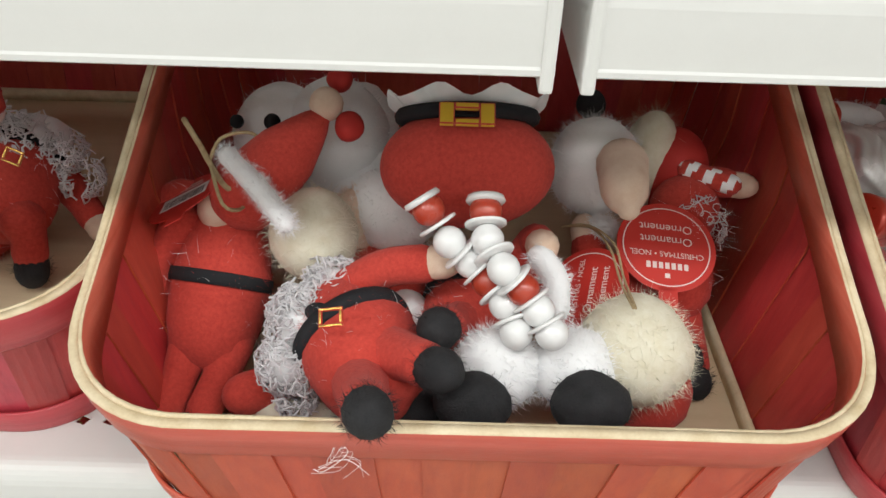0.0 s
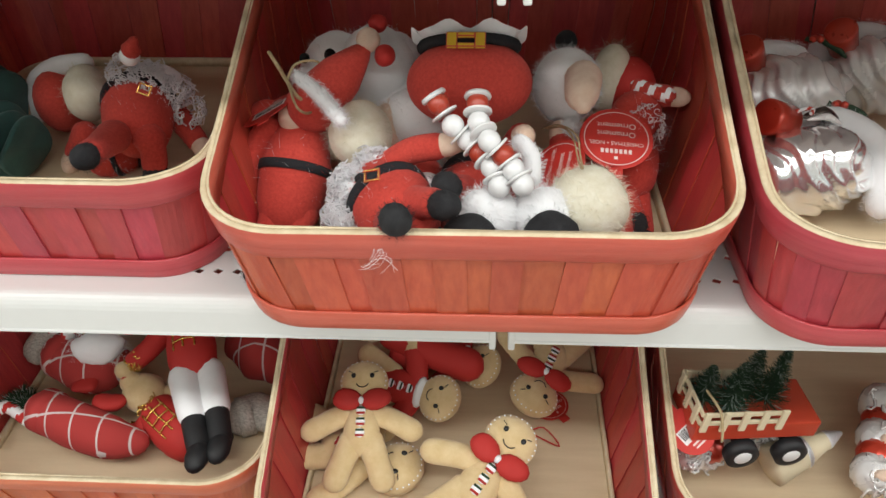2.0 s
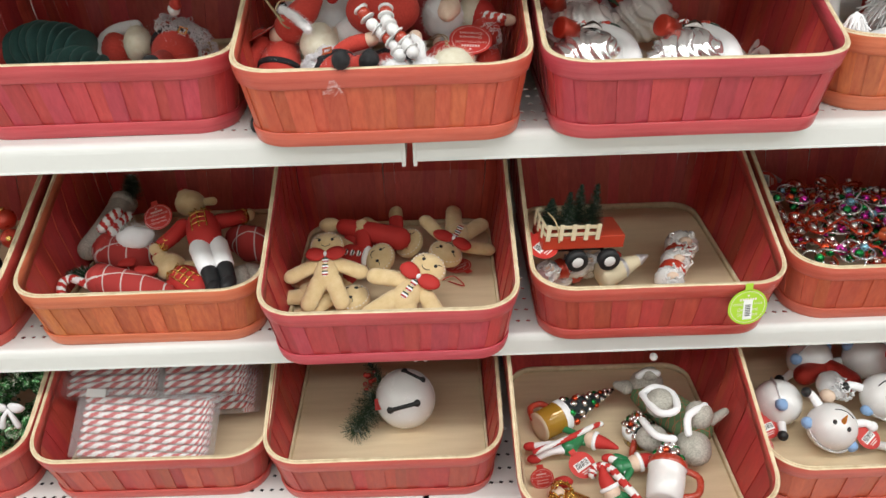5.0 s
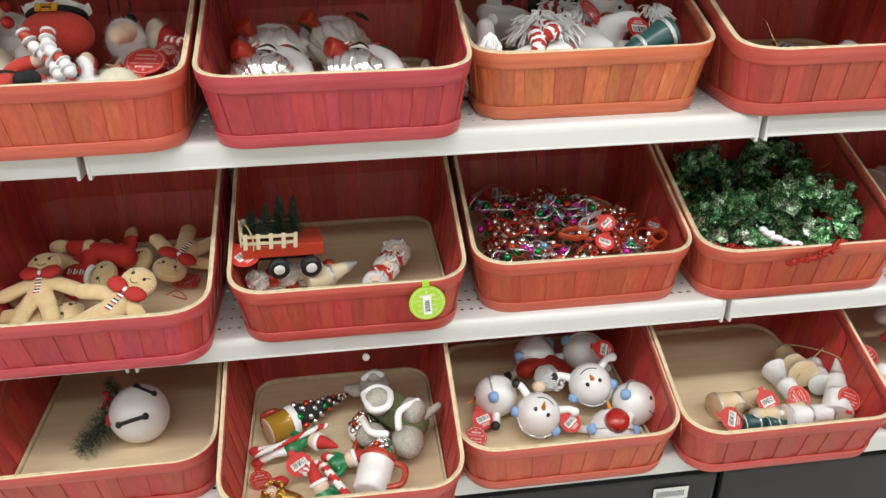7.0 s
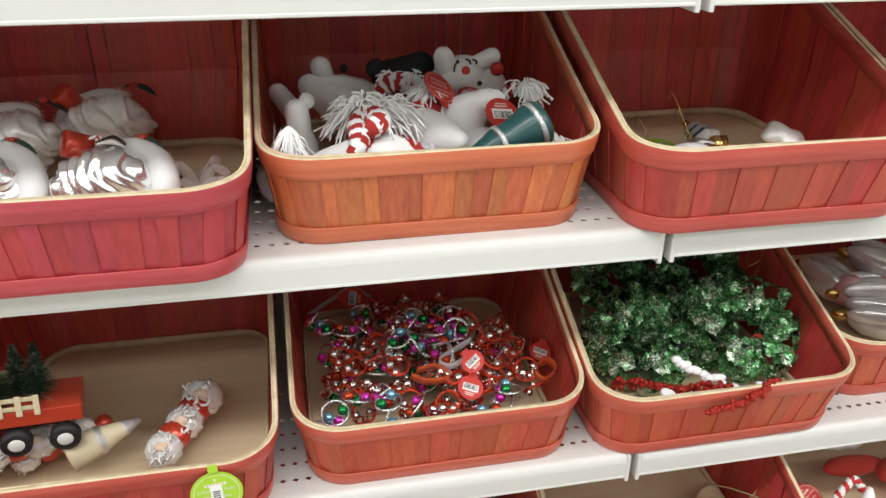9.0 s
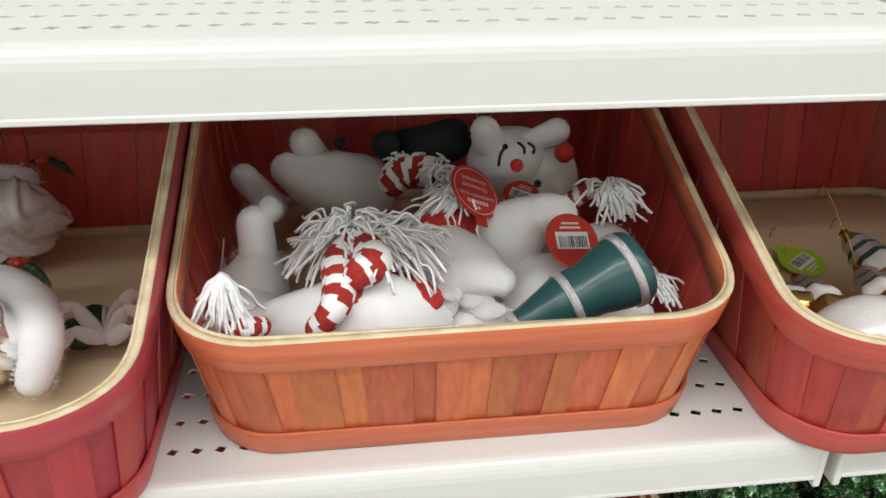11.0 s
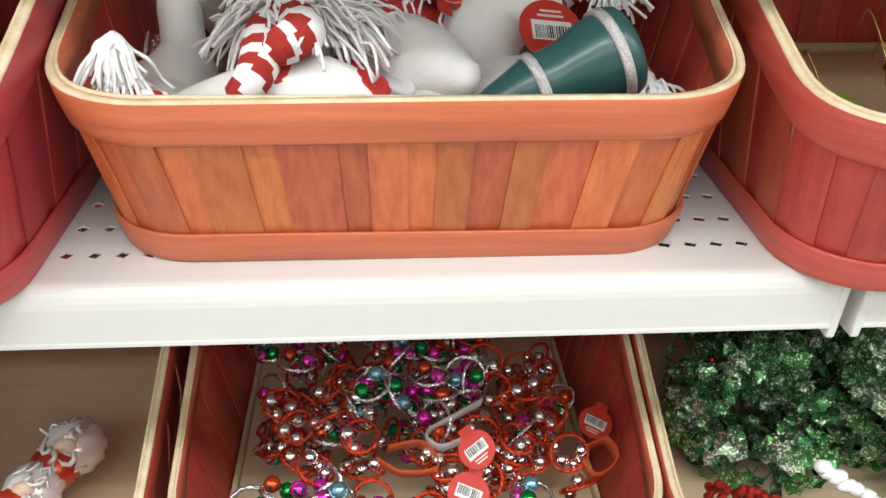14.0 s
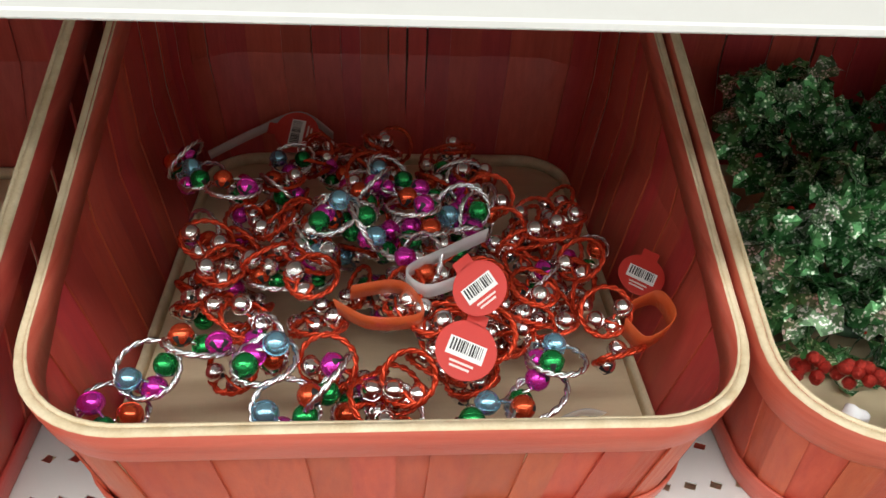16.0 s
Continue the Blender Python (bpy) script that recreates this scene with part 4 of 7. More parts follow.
# ---- first shelf: crimson basket beside it ----


def curls_only(bm, rnd):
    for c, n in (((-0.320, 0.187, 1.190), 60), ((-0.299, 0.186, 1.185), 60), ((-0.282, 0.194, 1.170), 50), ((-0.273, 0.188, 1.155), 40)):
        curls(bm, c, 0.013, n, 7, rnd, 0.006, 0.0006)
    blob(bm, (-0.306, 0.202, 1.175), (0.028, 0.016, 0.016), 5)
    blob(bm, (-0.372, 0.209, 1.160), (0.02, 0.022, 0.026), 6, lump=0.1)
    fuzz(bm, (-0.372, 0.209, 1.160), (0.02, 0.022, 0.026), 400, 0.006, 6, rnd, 0.0001)
    tube(bm, [(-0.433, 0.227, 1.130), (-0.428, 0.230, 1.160), (-0.405, 0.230, 1.175), (-0.377, 0.228, 1.180)], 0.009, 5, 12)
    blob(bm, (-0.408, 0.222, 1.145), (0.022, 0.022, 0.03), 0)
    tube(bm, [(-0.293, 0.155, 1.225), (-0.291, 0.158, 1.230)], [0.008, 0.004], 0)
    blob(bm, (-0.297, 0.157, 1.218), 0.008, 5)


felt_doll((-0.319, 0.198, 1.162), (-0.310, 0.164, 1.152), [[(-0.289, 0.196, 1.145), (-0.276, 0.186, 1.135), (-0.268, 0.178, 1.130)], [(-0.368, 0.179, 1.135), (-0.375, 0.175, 1.125), (-0.378, 0.172, 1.120)]],
          [[(-0.316, 0.131, 1.160), (-0.313, 0.100, 1.168), (-0.312, 0.084, 1.172)], [(-0.294, 0.145, 1.150), (-0.292, 0.142, 1.140), (-0.292, 0.138, 1.130)]],
          0.03, "red felt doll with curly white beard lying face down", 31, 0.2, ((-0.289, 0.151, 1.192), (0, -0.8, 0.6), -20), curls_only)
felt_doll((-0.333, 0.167, 1.120), (-0.349, 0.163, 1.118), [], [[(-0.340, 0.166, 1.116), (-0.325, 0.170, 1.114)]], 0.016, "red felt doll lying under another", 32, 0.3)
def velvet_fan(centre, n, r, spread, lean, label):
    """A fan of thick velvet leaves, each one a rounded disc."""
    root = empty("velvet_fan_ornament", Matrix.Translation(centre), label, "ornament", "velvet ornaments")
    for k in range(n):
        f = k / (n - 1) - 0.5
        bm = bmesh.new()
        w = r * (0.86 + 0.14 * math.cos(3 * f))
        lathe(bm, [(-0.0026, w * 0.2), (-0.0027, w * 0.93), (-0.0016, w * 0.985), (0, w), (0.0016, w * 0.985), (0.0027, w * 0.93), (0.0026, w * 0.2)], None, 0, 36)
        for v in bm.verts:
            v.co.z += 0.004 * math.sin(v.co.x / w * 3 + k) * (v.co.y / w)
        leaf = part("velvet_leaf", bm, green_velvet, root)
        leaf.matrix_basis = pose(f * spread, 0.004 * (k % 3), 0.010 * math.cos(3 * f), 22, 62 + f * lean, 20 * f)
    return root


velvet_fan((-0.487, 0.185, 1.150), 11, 0.043, 0.085, 70, "dark green velvet ornament of fanned rounded leaves")
velvet_fan((-0.440, 0.150, 1.135), 8, 0.032, 0.060, 80, "dark green velvet ornament lying in front of another")

# ---- first shelf: basket of silver glass heads ----
HEAD = [pearl_glass, silver_glass, red_glass, wool_white, pine_green, plain("dark_hollow_shade", (0.12, 0.10, 0.09), 0.2, 0.8)]


def glass_head(m, beard, label, seed, back=False):
    """A blown glass bearded head lying on its side: beard in front, fluffy brim round one end, hat tip at the other."""
    rnd = random.Random(seed)
    root = empty("glass_head_ornament", m, label, "ornament", "glass heads")
    bm = bmesh.new()
    vs = blob(bm, (0, 0, 0), (0.036, 0.033, 0.049), beard, Euler((0, radians(90), 0)).to_matrix(), seg=96)
    for v in vs:
        p = v.co
        flow = p.x * 105 + p.y * 38 + p.z * 60 + 1.6 * noise.noise(p * 34 + Vector((seed, 2, 0)))
        lock = 0.5 + 0.5 * math.sin(flow * 2.1)
        k = 0.10 * lock ** 0.6 + 0.045 * math.sin(flow * 5.2 + 60 * p.y) + 0.10 * noise.noise(p * 38 + Vector((0, seed, 5)))
        v.co *= 0.95 + k
    part("beard", bm, HEAD[beard], root)
    bm = bmesh.new()
    if back:
        arc = [(-0.052, 0.006, -0.012), (-0.04, 0.03, -0.006), (-0.008, 0.042, -0.006), (0.016, 0.04, -0.008)]
    else:
        arc = [(0.0, 0.037, -0.004), (0.026, 0.036, 0.0), (0.05, 0.018, 0.004), (0.057, -0.008, 0.004), (0.053, -0.03, 0.0)]
    tube(bm, arc, [0.009] + [0.0135] * (len(arc) - 2) + [0.011], 3, 16)
    ps, _ = smooth_path(arc, [1] * len(arc), 3)
    for p in ps:
        fuzz(bm, p, 0.0128, 330, 0.004, 3, rnd, 0.00015)
    part("fluffy_brim", bm, HEAD, root, "fluffy white brim")
    bm = bmesh.new()
    tip = along((-0.012, 0.034, 0.012), (-0.045, 0.031, 0.034)) if not back else along((-0.03, 0.024, 0.012), (-0.044, 0.032, 0.04))
    lathe(bm, [(0, 0.010, 2), (0.001, 0.0122, 2), (0.024, 0.0138, 2), (0.0262, 0.0134, 2), (0.0274, 0.0115, 2), (0.0276, 0.001, 2)], tip, 2, 32)
    part("hat_tip", bm, HEAD, root, "orange-red lacquered hat tip")
    bm = bmesh.new()
    for p in ((0.030, 0.052, 0.0), (0.035, 0.050, 0.003), (0.033, 0.054, -0.003), (0.038, 0.052, -0.002)):
        blob(bm, p, 0.0032, 2, seg=10)
    holly = [bm.verts.new(p) for p in ((0.022, 0.051, 0.0), (0.027, 0.057, -0.002), (0.029, 0.051, 0.0), (0.027, 0.047, 0.004))]
    bm.faces.new(holly).material_index = 4
    tube(bm, [(0.04, 0.049, 0.0), (0.048, 0.043, 0.0), (0.056, 0.034, -0.002)], [0.003, 0.0034, 0.001], 4, 8)
    part("berry_sprig", bm, HEAD, root, "red berries on a green sprig")
    if not back:
        bm = bmesh.new()
        # a raised strip whose dark colour gives the shade of a hollow
        tube(bm, [(-0.006, 0.033, 0.022), (0.010, 0.036, 0.02), (0.020, 0.033, 0.018)], [0.001, 0.006, 0.002], 5, 10)
        tube(bm, [(-0.004, 0.029, 0.026), (0.010, 0.031, 0.026), (0.021, 0.027, 0.022)], [0.001, 0.003, 0.001], 0, 8)
        part("moustache_hollow", bm, HEAD, root, "dark strip with a pale edge, coloured as a shaded hollow")
        bm = bmesh.new()
        tube(bm, [(-0.012, 0.036, 0.026), (-0.003, 0.038, 0.026), (0.0, 0.036, 0.027), (-0.002, 0.033, 0.028)], 0.0016, 3, 8, 6, stripe=(2, 3))
        part("candy_stripe", bm, HEAD, root, "tiny red and white striped cane")
    return root


glass_head(facing((0.229, 0.110, 1.150), (0, -0.62, 0.78), 2), 1, "silver mirrored glass bearded head with fluffy white brim", 1)
glass_head(facing((0.354, 0.100, 1.150), (0, -0.62, 0.78), 0), 1, "silver mirrored glass bearded head with fluffy white brim", 2)
glass_head(facing((0.241, 0.207, 1.162), (0, -0.62, 0.78), 4), 0, "pearl white glass bearded head with fluffy white brim", 3, True)
glass_head(facing((0.333, 0.251, 1.162), (0, -0.62, 0.78), 8), 0, "pearl white glass bearded head with fluffy white brim", 4, True)
bm = bmesh.new()
tube(bm, [(0.414, 0.146, 1.120), (0.423, 0.153, 1.124)], 0.013, 0, 14, 6)
thing("glass_bauble", bm, pine_green, "small green glass bauble on the basket floor", "ornament")
bm = bmesh.new()
for k in range(7):
    a = k * 0.75 - 0.6
    o = Vector((0.440, 0.122, 1.126))
    tip = o + Vector((0.05 * math.cos(a) * rnd.uniform(0.6, 1), 0.022 * math.sin(a), 0.004 + 0.012 * (k % 3)))
    mid = (o + tip) / 2 + Vector((0, 0, 0.014 + 0.004 * (k % 2)))
    for side in (-1, 1):
        blob(bm, (o + mid) / 2, (0.002, 0.006, (mid - o).length * 0.55), 0, (mid - o).to_track_quat("Z", "Y").to_matrix(), 10, 0.3)
    blob(bm, (mid + tip) / 2, (0.0015, 0.006, (tip - mid).length * 0.55), 0, (tip - mid).to_track_quat("Z", "Y").to_matrix(), 10, 0.3)
thing("ribbon_bundle", bm, organza, "bundle of sheer white ribbon on the basket floor", "ribbon")


# ---- first shelf: basket of white plush figures ----
def white_plush(bits, label, seed, marks=(), strokes=()):
    bm = bmesh.new()
    rnd = random.Random(seed)
    for pts, rad in bits:
        if len(pts) == 1:
            blob(bm, pts[0], rad, 0, seg=24, lump=0.14)
            fuzz(bm, pts[0], rad, 700, 0.0028, 0, rnd, 0.00014)
        else:
            tube(bm, pts, rad, 0, 18)
            rads = [rad] * len(pts) if isinstance(rad, (int, float)) else rad
            for p, r in zip(*smooth_path(pts, rads, 3)):
                fuzz(bm, p, r * 0.99, 260, 0.0028, 0, rnd, 0.00014)
    for c, r, mi in marks:
        blob(bm, c, r, mi, seg=10)
    for pts in strokes:
        tube(bm, pts, 0.0011, 1, 6)
    return thing("plush_toy", bm, PLUSH, label, "plush toy", "white plush figures")


white_plush([([(0.554, 0.089, 1.150), (0.595, 0.076, 1.162), (0.632, 0.073, 1.166), (0.656, 0.076, 1.155)], [0.018, 0.026, 0.028, 0.02]), ([(0.538, 0.114, 1.145)], 0.024)], "white plush figure lying by the front rim", 41)
white_plush([([(0.526, 0.135, 1.130), (0.542, 0.134, 1.160), (0.546, 0.141, 1.180), (0.545, 0.147, 1.200)], [0.03, 0.026, 0.013, 0.0125]), ([(0.556, 0.153, 1.208)], 0.008)], "white plush figure with a long neck standing up", 42)
white_plush([([(0.621, 0.268, 1.170), (0.594, 0.257, 1.180), (0.563, 0.244, 1.200)], [0.03, 0.03, 0.014]), ([(0.586, 0.287, 1.190), (0.577, 0.251, 1.220)], 0.012), ([(0.545, 0.262, 1.160), (0.526, 0.257, 1.190)], [0.014, 0.011])], "white plush figure lying on its back", 43, [((0.605, 0.260, 1.215), 0.005, 1)])
white_plush([([(0.625, 0.157, 1.160), (0.667, 0.123, 1.175), (0.691, 0.101, 1.180), (0.707, 0.088, 1.178)], [0.02, 0.03, 0.022, 0.011])], "white plush figure with one paw stretched out", 44)
white_plush([([(0.712, 0.146, 1.160), (0.724, 0.138, 1.185), (0.744, 0.138, 1.200), (0.756, 0.132, 1.204)], [0.026, 0.027, 0.016, 0.0135]), ([(0.742, 0.112, 1.155)], (0.032, 0.026, 0.026)), ([(0.697, 0.089, 1.140)], (0.03, 0.02, 0.02))], "white plush figure with a raised arm", 45)
white_plush([([(0.795, 0.139, 1.170)], (0.025, 0.02, 0.02)), ([(0.800, 0.082, 1.145), (0.777, 0.083, 1.145)], 0.016), ([(0.803, 0.121, 1.160)], 0.018)], "white plush figure lying beside the basket wall", 46)
white_plush([([(0.744, 0.241, 1.200)], (0.036, 0.03, 0.03)), ([(0.721, 0.236, 1.230), (0.724, 0.235, 1.220)], [0.012, 0.014]), ([(0.755, 0.234, 1.220), (0.779, 0.234, 1.228)], [0.008, 0.011]), ([(0.774, 0.233, 1.190)], 0.025)], "white plush animal with red nose and black stitched eyes", 47,
            [((0.728, 0.148, 1.235), 0.0048, 4), ((0.744, 0.149, 1.220), 0.0028, 1), ((0.726, 0.180, 1.237), 0.0022, 1), ((0.779, 0.207, 1.220), 0.008, 4)],
            [[(0.726, 0.180, 1.237), (0.720, 0.167, 1.236), (0.717, 0.157, 1.232)], [(0.736, 0.182, 1.239), (0.738, 0.172, 1.239), (0.736, 0.161, 1.239)], [(0.744, 0.183, 1.238), (0.746, 0.174, 1.238), (0.743, 0.163, 1.238)]])
bm = bmesh.new()
tube(bm, [(0.656, 0.277, 1.200), (0.678, 0.264, 1.208), (0.699, 0.268, 1.212)], 0.018, 0, 14)
blob(bm, (0.642, 0.251, 1.215), 0.012, 0)
thing("plush_toy", bm, dark_cloth, "charcoal cloth figure behind the white plush toys", "plush toy", "plush toys")

KNIT = [surface("red_knit", (0.36, 0.02, 0.018), (0.5, 0.04, 0.03), 500, 0.95, bump=1.0, fine=1200), surface("white_knit", (0.93, 0.93, 0.93), (0.96, 0.96, 0.96), 500, 0.95, bump=0.5, fine=1200)]
white_yarn = surface("white_yarn", (0.95, 0.95, 0.95), (0.97, 0.97, 0.97), 500, 0.9, bump=0.0, fine=1200, dist=0.0001)


def scarf(pts, rad, ends, label, seed, stripes=7):
    rnd = random.Random(seed)
    bm = bmesh.new()
    tube(bm, pts, rad, 0, 12, 8, stripe=(1, stripes))
    ob = thing("knitted_scarf", bm, KNIT, label, "scarf", "knitted scarves")
    for c, way, n, l, spread in ends:
        bm = bmesh.new()
        fringe(bm, Vector(c) - ob.location, way, int(n * 1.1), l * 1.1, 0, rnd, spread * 1.1, 0.0011)
        tagged(part("yarn_fringe", bm, white_yarn, ob, "loose white yarn fringe"), kind="stuff")
    return ob


scarf([(0.588, 0.045, 1.178), (0.599, 0.046, 1.190), (0.603, 0.063, 1.196), (0.604, 0.081, 1.202), (0.615, 0.089, 1.208), (0.624, 0.070, 1.208), (0.615, 0.061, 1.204)], [0.007, 0.009, 0.011, 0.012, 0.012, 0.012, 0.01],
      [((0.614, 0.101, 1.212), (-0.9, 0.1, 0.1), 60, 0.05, 0.42), ((0.619, 0.097, 1.212), (0.9, -0.25, 0.1), 75, 0.056, 0.5), ((0.612, 0.100, 1.216), (-0.2, -0.3, 0.75), 60, 0.036, 0.8), ((0.643, 0.094, 1.208), (1, 0.3, 0.2), 40, 0.042, 0.4)],
      "red and white striped knitted scarf with long white fringe", 51, 9)
scarf([(0.555, 0.050, 1.178), (0.548, 0.043, 1.182), (0.540, 0.043, 1.182)], 0.0065, [((0.535, 0.057, 1.212), (0.0, -0.25, -0.25), 85, 0.030, 0.32)], "red and white scarf end with fringe over the rim", 52, 4)
scarf([(0.774, 0.161, 1.200), (0.781, 0.160, 1.206), (0.790, 0.158, 1.212)], 0.007, [((0.794, 0.151, 1.216), (0.15, -0.55, 0.15), 80, 0.036, 0.42)], "red scarf end with a white yarn fringe", 53, 3)
scarf([(0.645, 0.210, 1.200), (0.655, 0.210, 1.208), (0.673, 0.205, 1.210)], 0.012, [((0.677, 0.191, 1.214), (0.2, -0.5, 0.2), 50, 0.03, 0.55), ((0.692, 0.151, 1.212), (-0.8, -0.4, 0.1), 60, 0.042, 0.42), ((0.655, 0.213, 1.210), (-0.2, 0.2, 0.6), 30, 0.024, 0.5)], "striped red scarf with white fringe in the pile", 54, 4)
scarf([(0.812, 0.118, 1.170), (0.813, 0.104, 1.170), (0.813, 0.098, 1.170)], 0.008, [((0.815, 0.098, 1.170), (0.0, -0.6, 0.0), 40, 0.028, 0.35)], "white yarn fringe of a scarf beside the wall", 55, 2)
bm = bmesh.new()
for c, r in (((0.631, 0.073, 1.185), (0.03, 0.016, 0.006)), ((0.678, 0.130, 1.200), (0.022, 0.014, 0.006)), ((0.649, 0.069, 1.180), (0.02, 0.012, 0.005))):
    blob(bm, c, r, 0, Euler((0.5, 0.2, 0.3)).to_matrix(), 18, 0.35)
thing("ribbon_bow", bm, bow_red, "crumpled red satin ribbon among the plush toys", "ribbon")
crumple = empty("organza_ribbon", Matrix.Translation((0.678, 0.087, 1.166)), "crumpled sheer white ribbon among the plush toys", "ribbon")
for k in range(7):
    bm = bmesh.new()
    blob(bm, (rnd.uniform(-0.02, 0.02), rnd.uniform(-0.01, 0.01), rnd.uniform(-0.006, 0.008)), (0.014, 0.009, 0.004), 0, Euler((rnd.uniform(-1, 1), rnd.uniform(-1, 1), rnd.uniform(-1, 1))).to_matrix(), 14, 0.5)
    part("ribbon_fold", bm, organza, crumple)
bm = bmesh.new()
A0, A1 = Vector((0.706, 0.040, 1.172)), Vector((0.788, 0.057, 1.204))
L = (A1 - A0).length
lathe(bm, [(0, 0.007), (0.002, 0.009), (L * 0.12, 0.0105), (L * 0.30, 0.0145), (L * 0.42, 0.018), (L * 0.52, 0.0172), (L * 0.62, 0.018), (L * 0.78, 0.0222), (L * 0.93, 0.024), (L * 0.98, 0.0225), (L, 0.02), (L * 1.005, 0.002)], along(A0, A1), 0, 36)
for f, r in ((0.02, 0.0096), (0.43, 0.0184), (0.88, 0.0242)):
    BANDS = bmesh.new() if f == 0.02 else BANDS
    lathe(BANDS, [(L * f - 0.0026, r - 0.001), (L * f - 0.0024, r + 0.0005), (L * f + 0.0024, r + 0.0007), (L * f + 0.0026, r - 0.001)], along(A0, A1), 0, 36)
turned = thing("turned_bell_ornament", bm, teal_paint, "dark teal turned wooden ornament with silver glitter bands", "ornament")
BANDS.transform(Matrix.Translation(-turned.location))
part("glitter_band", BANDS, glitter_silver, turned, "silver glitter bands")
hang_tag(facing((0.698, 0.142, 1.219), (0.55, -0.42, 0.72), 140), 0.0215)
hang_tag(facing((0.757, 0.098, 1.200), (0.22, -0.62, 0.72), 168), 0.0195, True, "round red card tag with a white price label")
hang_tag(facing((0.739, 0.175, 1.200), (0, -0.4, 0.9), 150), 0.014, True, "small red card tag with a white label")
cord([(0.515, 0.145, 1.150), (0.520, 0.151, 1.175), (0.520, 0.164, 1.180), (0.517, 0.148, 1.160)], "thin white hanging string of a plush toy", organza, 0.0006)

# ---- first shelf: red basket with gold ornaments ----
GOLD = [gold_glass, pearl_glass, teal_paint, glitter_silver, amber_glass]


def gold_figure(p, q, label, seed, big=1.0):
    bm = bmesh.new()
    l = (Vector(q) - Vector(p)).length
    prof = [(0, 0.005 * big, 0), (l * 0.06, 0.011 * big, 0), (l * 0.2, 0.015 * big, 0), (l * 0.3, 0.011 * big, 1), (l * 0.36, 0.0135 * big, 1), (l * 0.48, 0.0125 * big, 2), (l * 0.56, 0.0105 * big, 3), (l * 0.64, 0.011 * big, 2), (l * 0.72, 0.008 * big, 3), (l * 0.8, 0.0085 * big, 0), (l * 0.95, 0.003 * big, 0), (l, 0.003 * big, 0)]
    lathe(bm, prof, along(p, q, 20), 0, 28, flute=0.06, lobes=7)
    tube(bm, [Vector(q), Vector(q) + Vector((-0.006, 0.012, 0.02)), Vector(q) + Vector((-0.014, 0.02, 0.034)), Vector(q) + Vector((-0.01, 0.03, 0.02))], 0.0006, 0, 5)
    return thing("glass_figure_ornament", bm, GOLD, label, "ornament", "gold ornaments")


gold_figure((1.032, 0.115, 1.130), (1.015, 0.183, 1.150), "gold and blue glass figure ornament on the basket floor", 1, 1.3)
gold_figure((0.943, 0.064, 1.140), (0.955, 0.143, 1.134), "gold glass figure ornament with blue stripes", 2, 1.2)
gold_figure((0.928, 0.083, 1.135), (0.930, 0.140, 1.130), "gold glass figure ornament lying by the rim", 3, 1.2)
gold_figure((0.984, 0.054, 1.146), (1.005, 0.142, 1.140), "gold and teal glass figure ornament", 4, 1.2)
bm = bmesh.new()
blob(bm, (0.947, 0.041, 1.150), (0.038, 0.028, 0.024), 0, seg=28, lump=0.15)
thing("pearl_shell_ornament", bm, pearl_glass, "pearly white glass ornament beside gold figures", "ornament", "pearl ornaments")
bm = bmesh.new()
blob(bm, (1.112, 0.123, 1.146), (0.03, 0.022, 0.013), 0, Euler((0.35, 0.2, 0.1)).to_matrix(), 32, 0.4)
thing("pearl_shell_ornament", bm, pearl_glass, "pearly white glass ornament by the rim", "ornament", "pearl ornaments")
for p, s in (((0.999, 0.203, 1.112), 35), ((0.955, 0.201, 1.112), 20)):
    g = hang_tag(facing(p, (0, -0.2, 1), s), 0.02, True, "round lime green card tag with a white price label")
    for ch in g.children:
        if ch.name.startswith("card"):
            ch.material_slots[0].link = "OBJECT"
            ch.material_slots[0].material = lime_card

# ---- second shelf: stuffed gingerbread dolls ----
GING = [biscuit_felt, bow_red, wool_white, ink_black, pine_green]


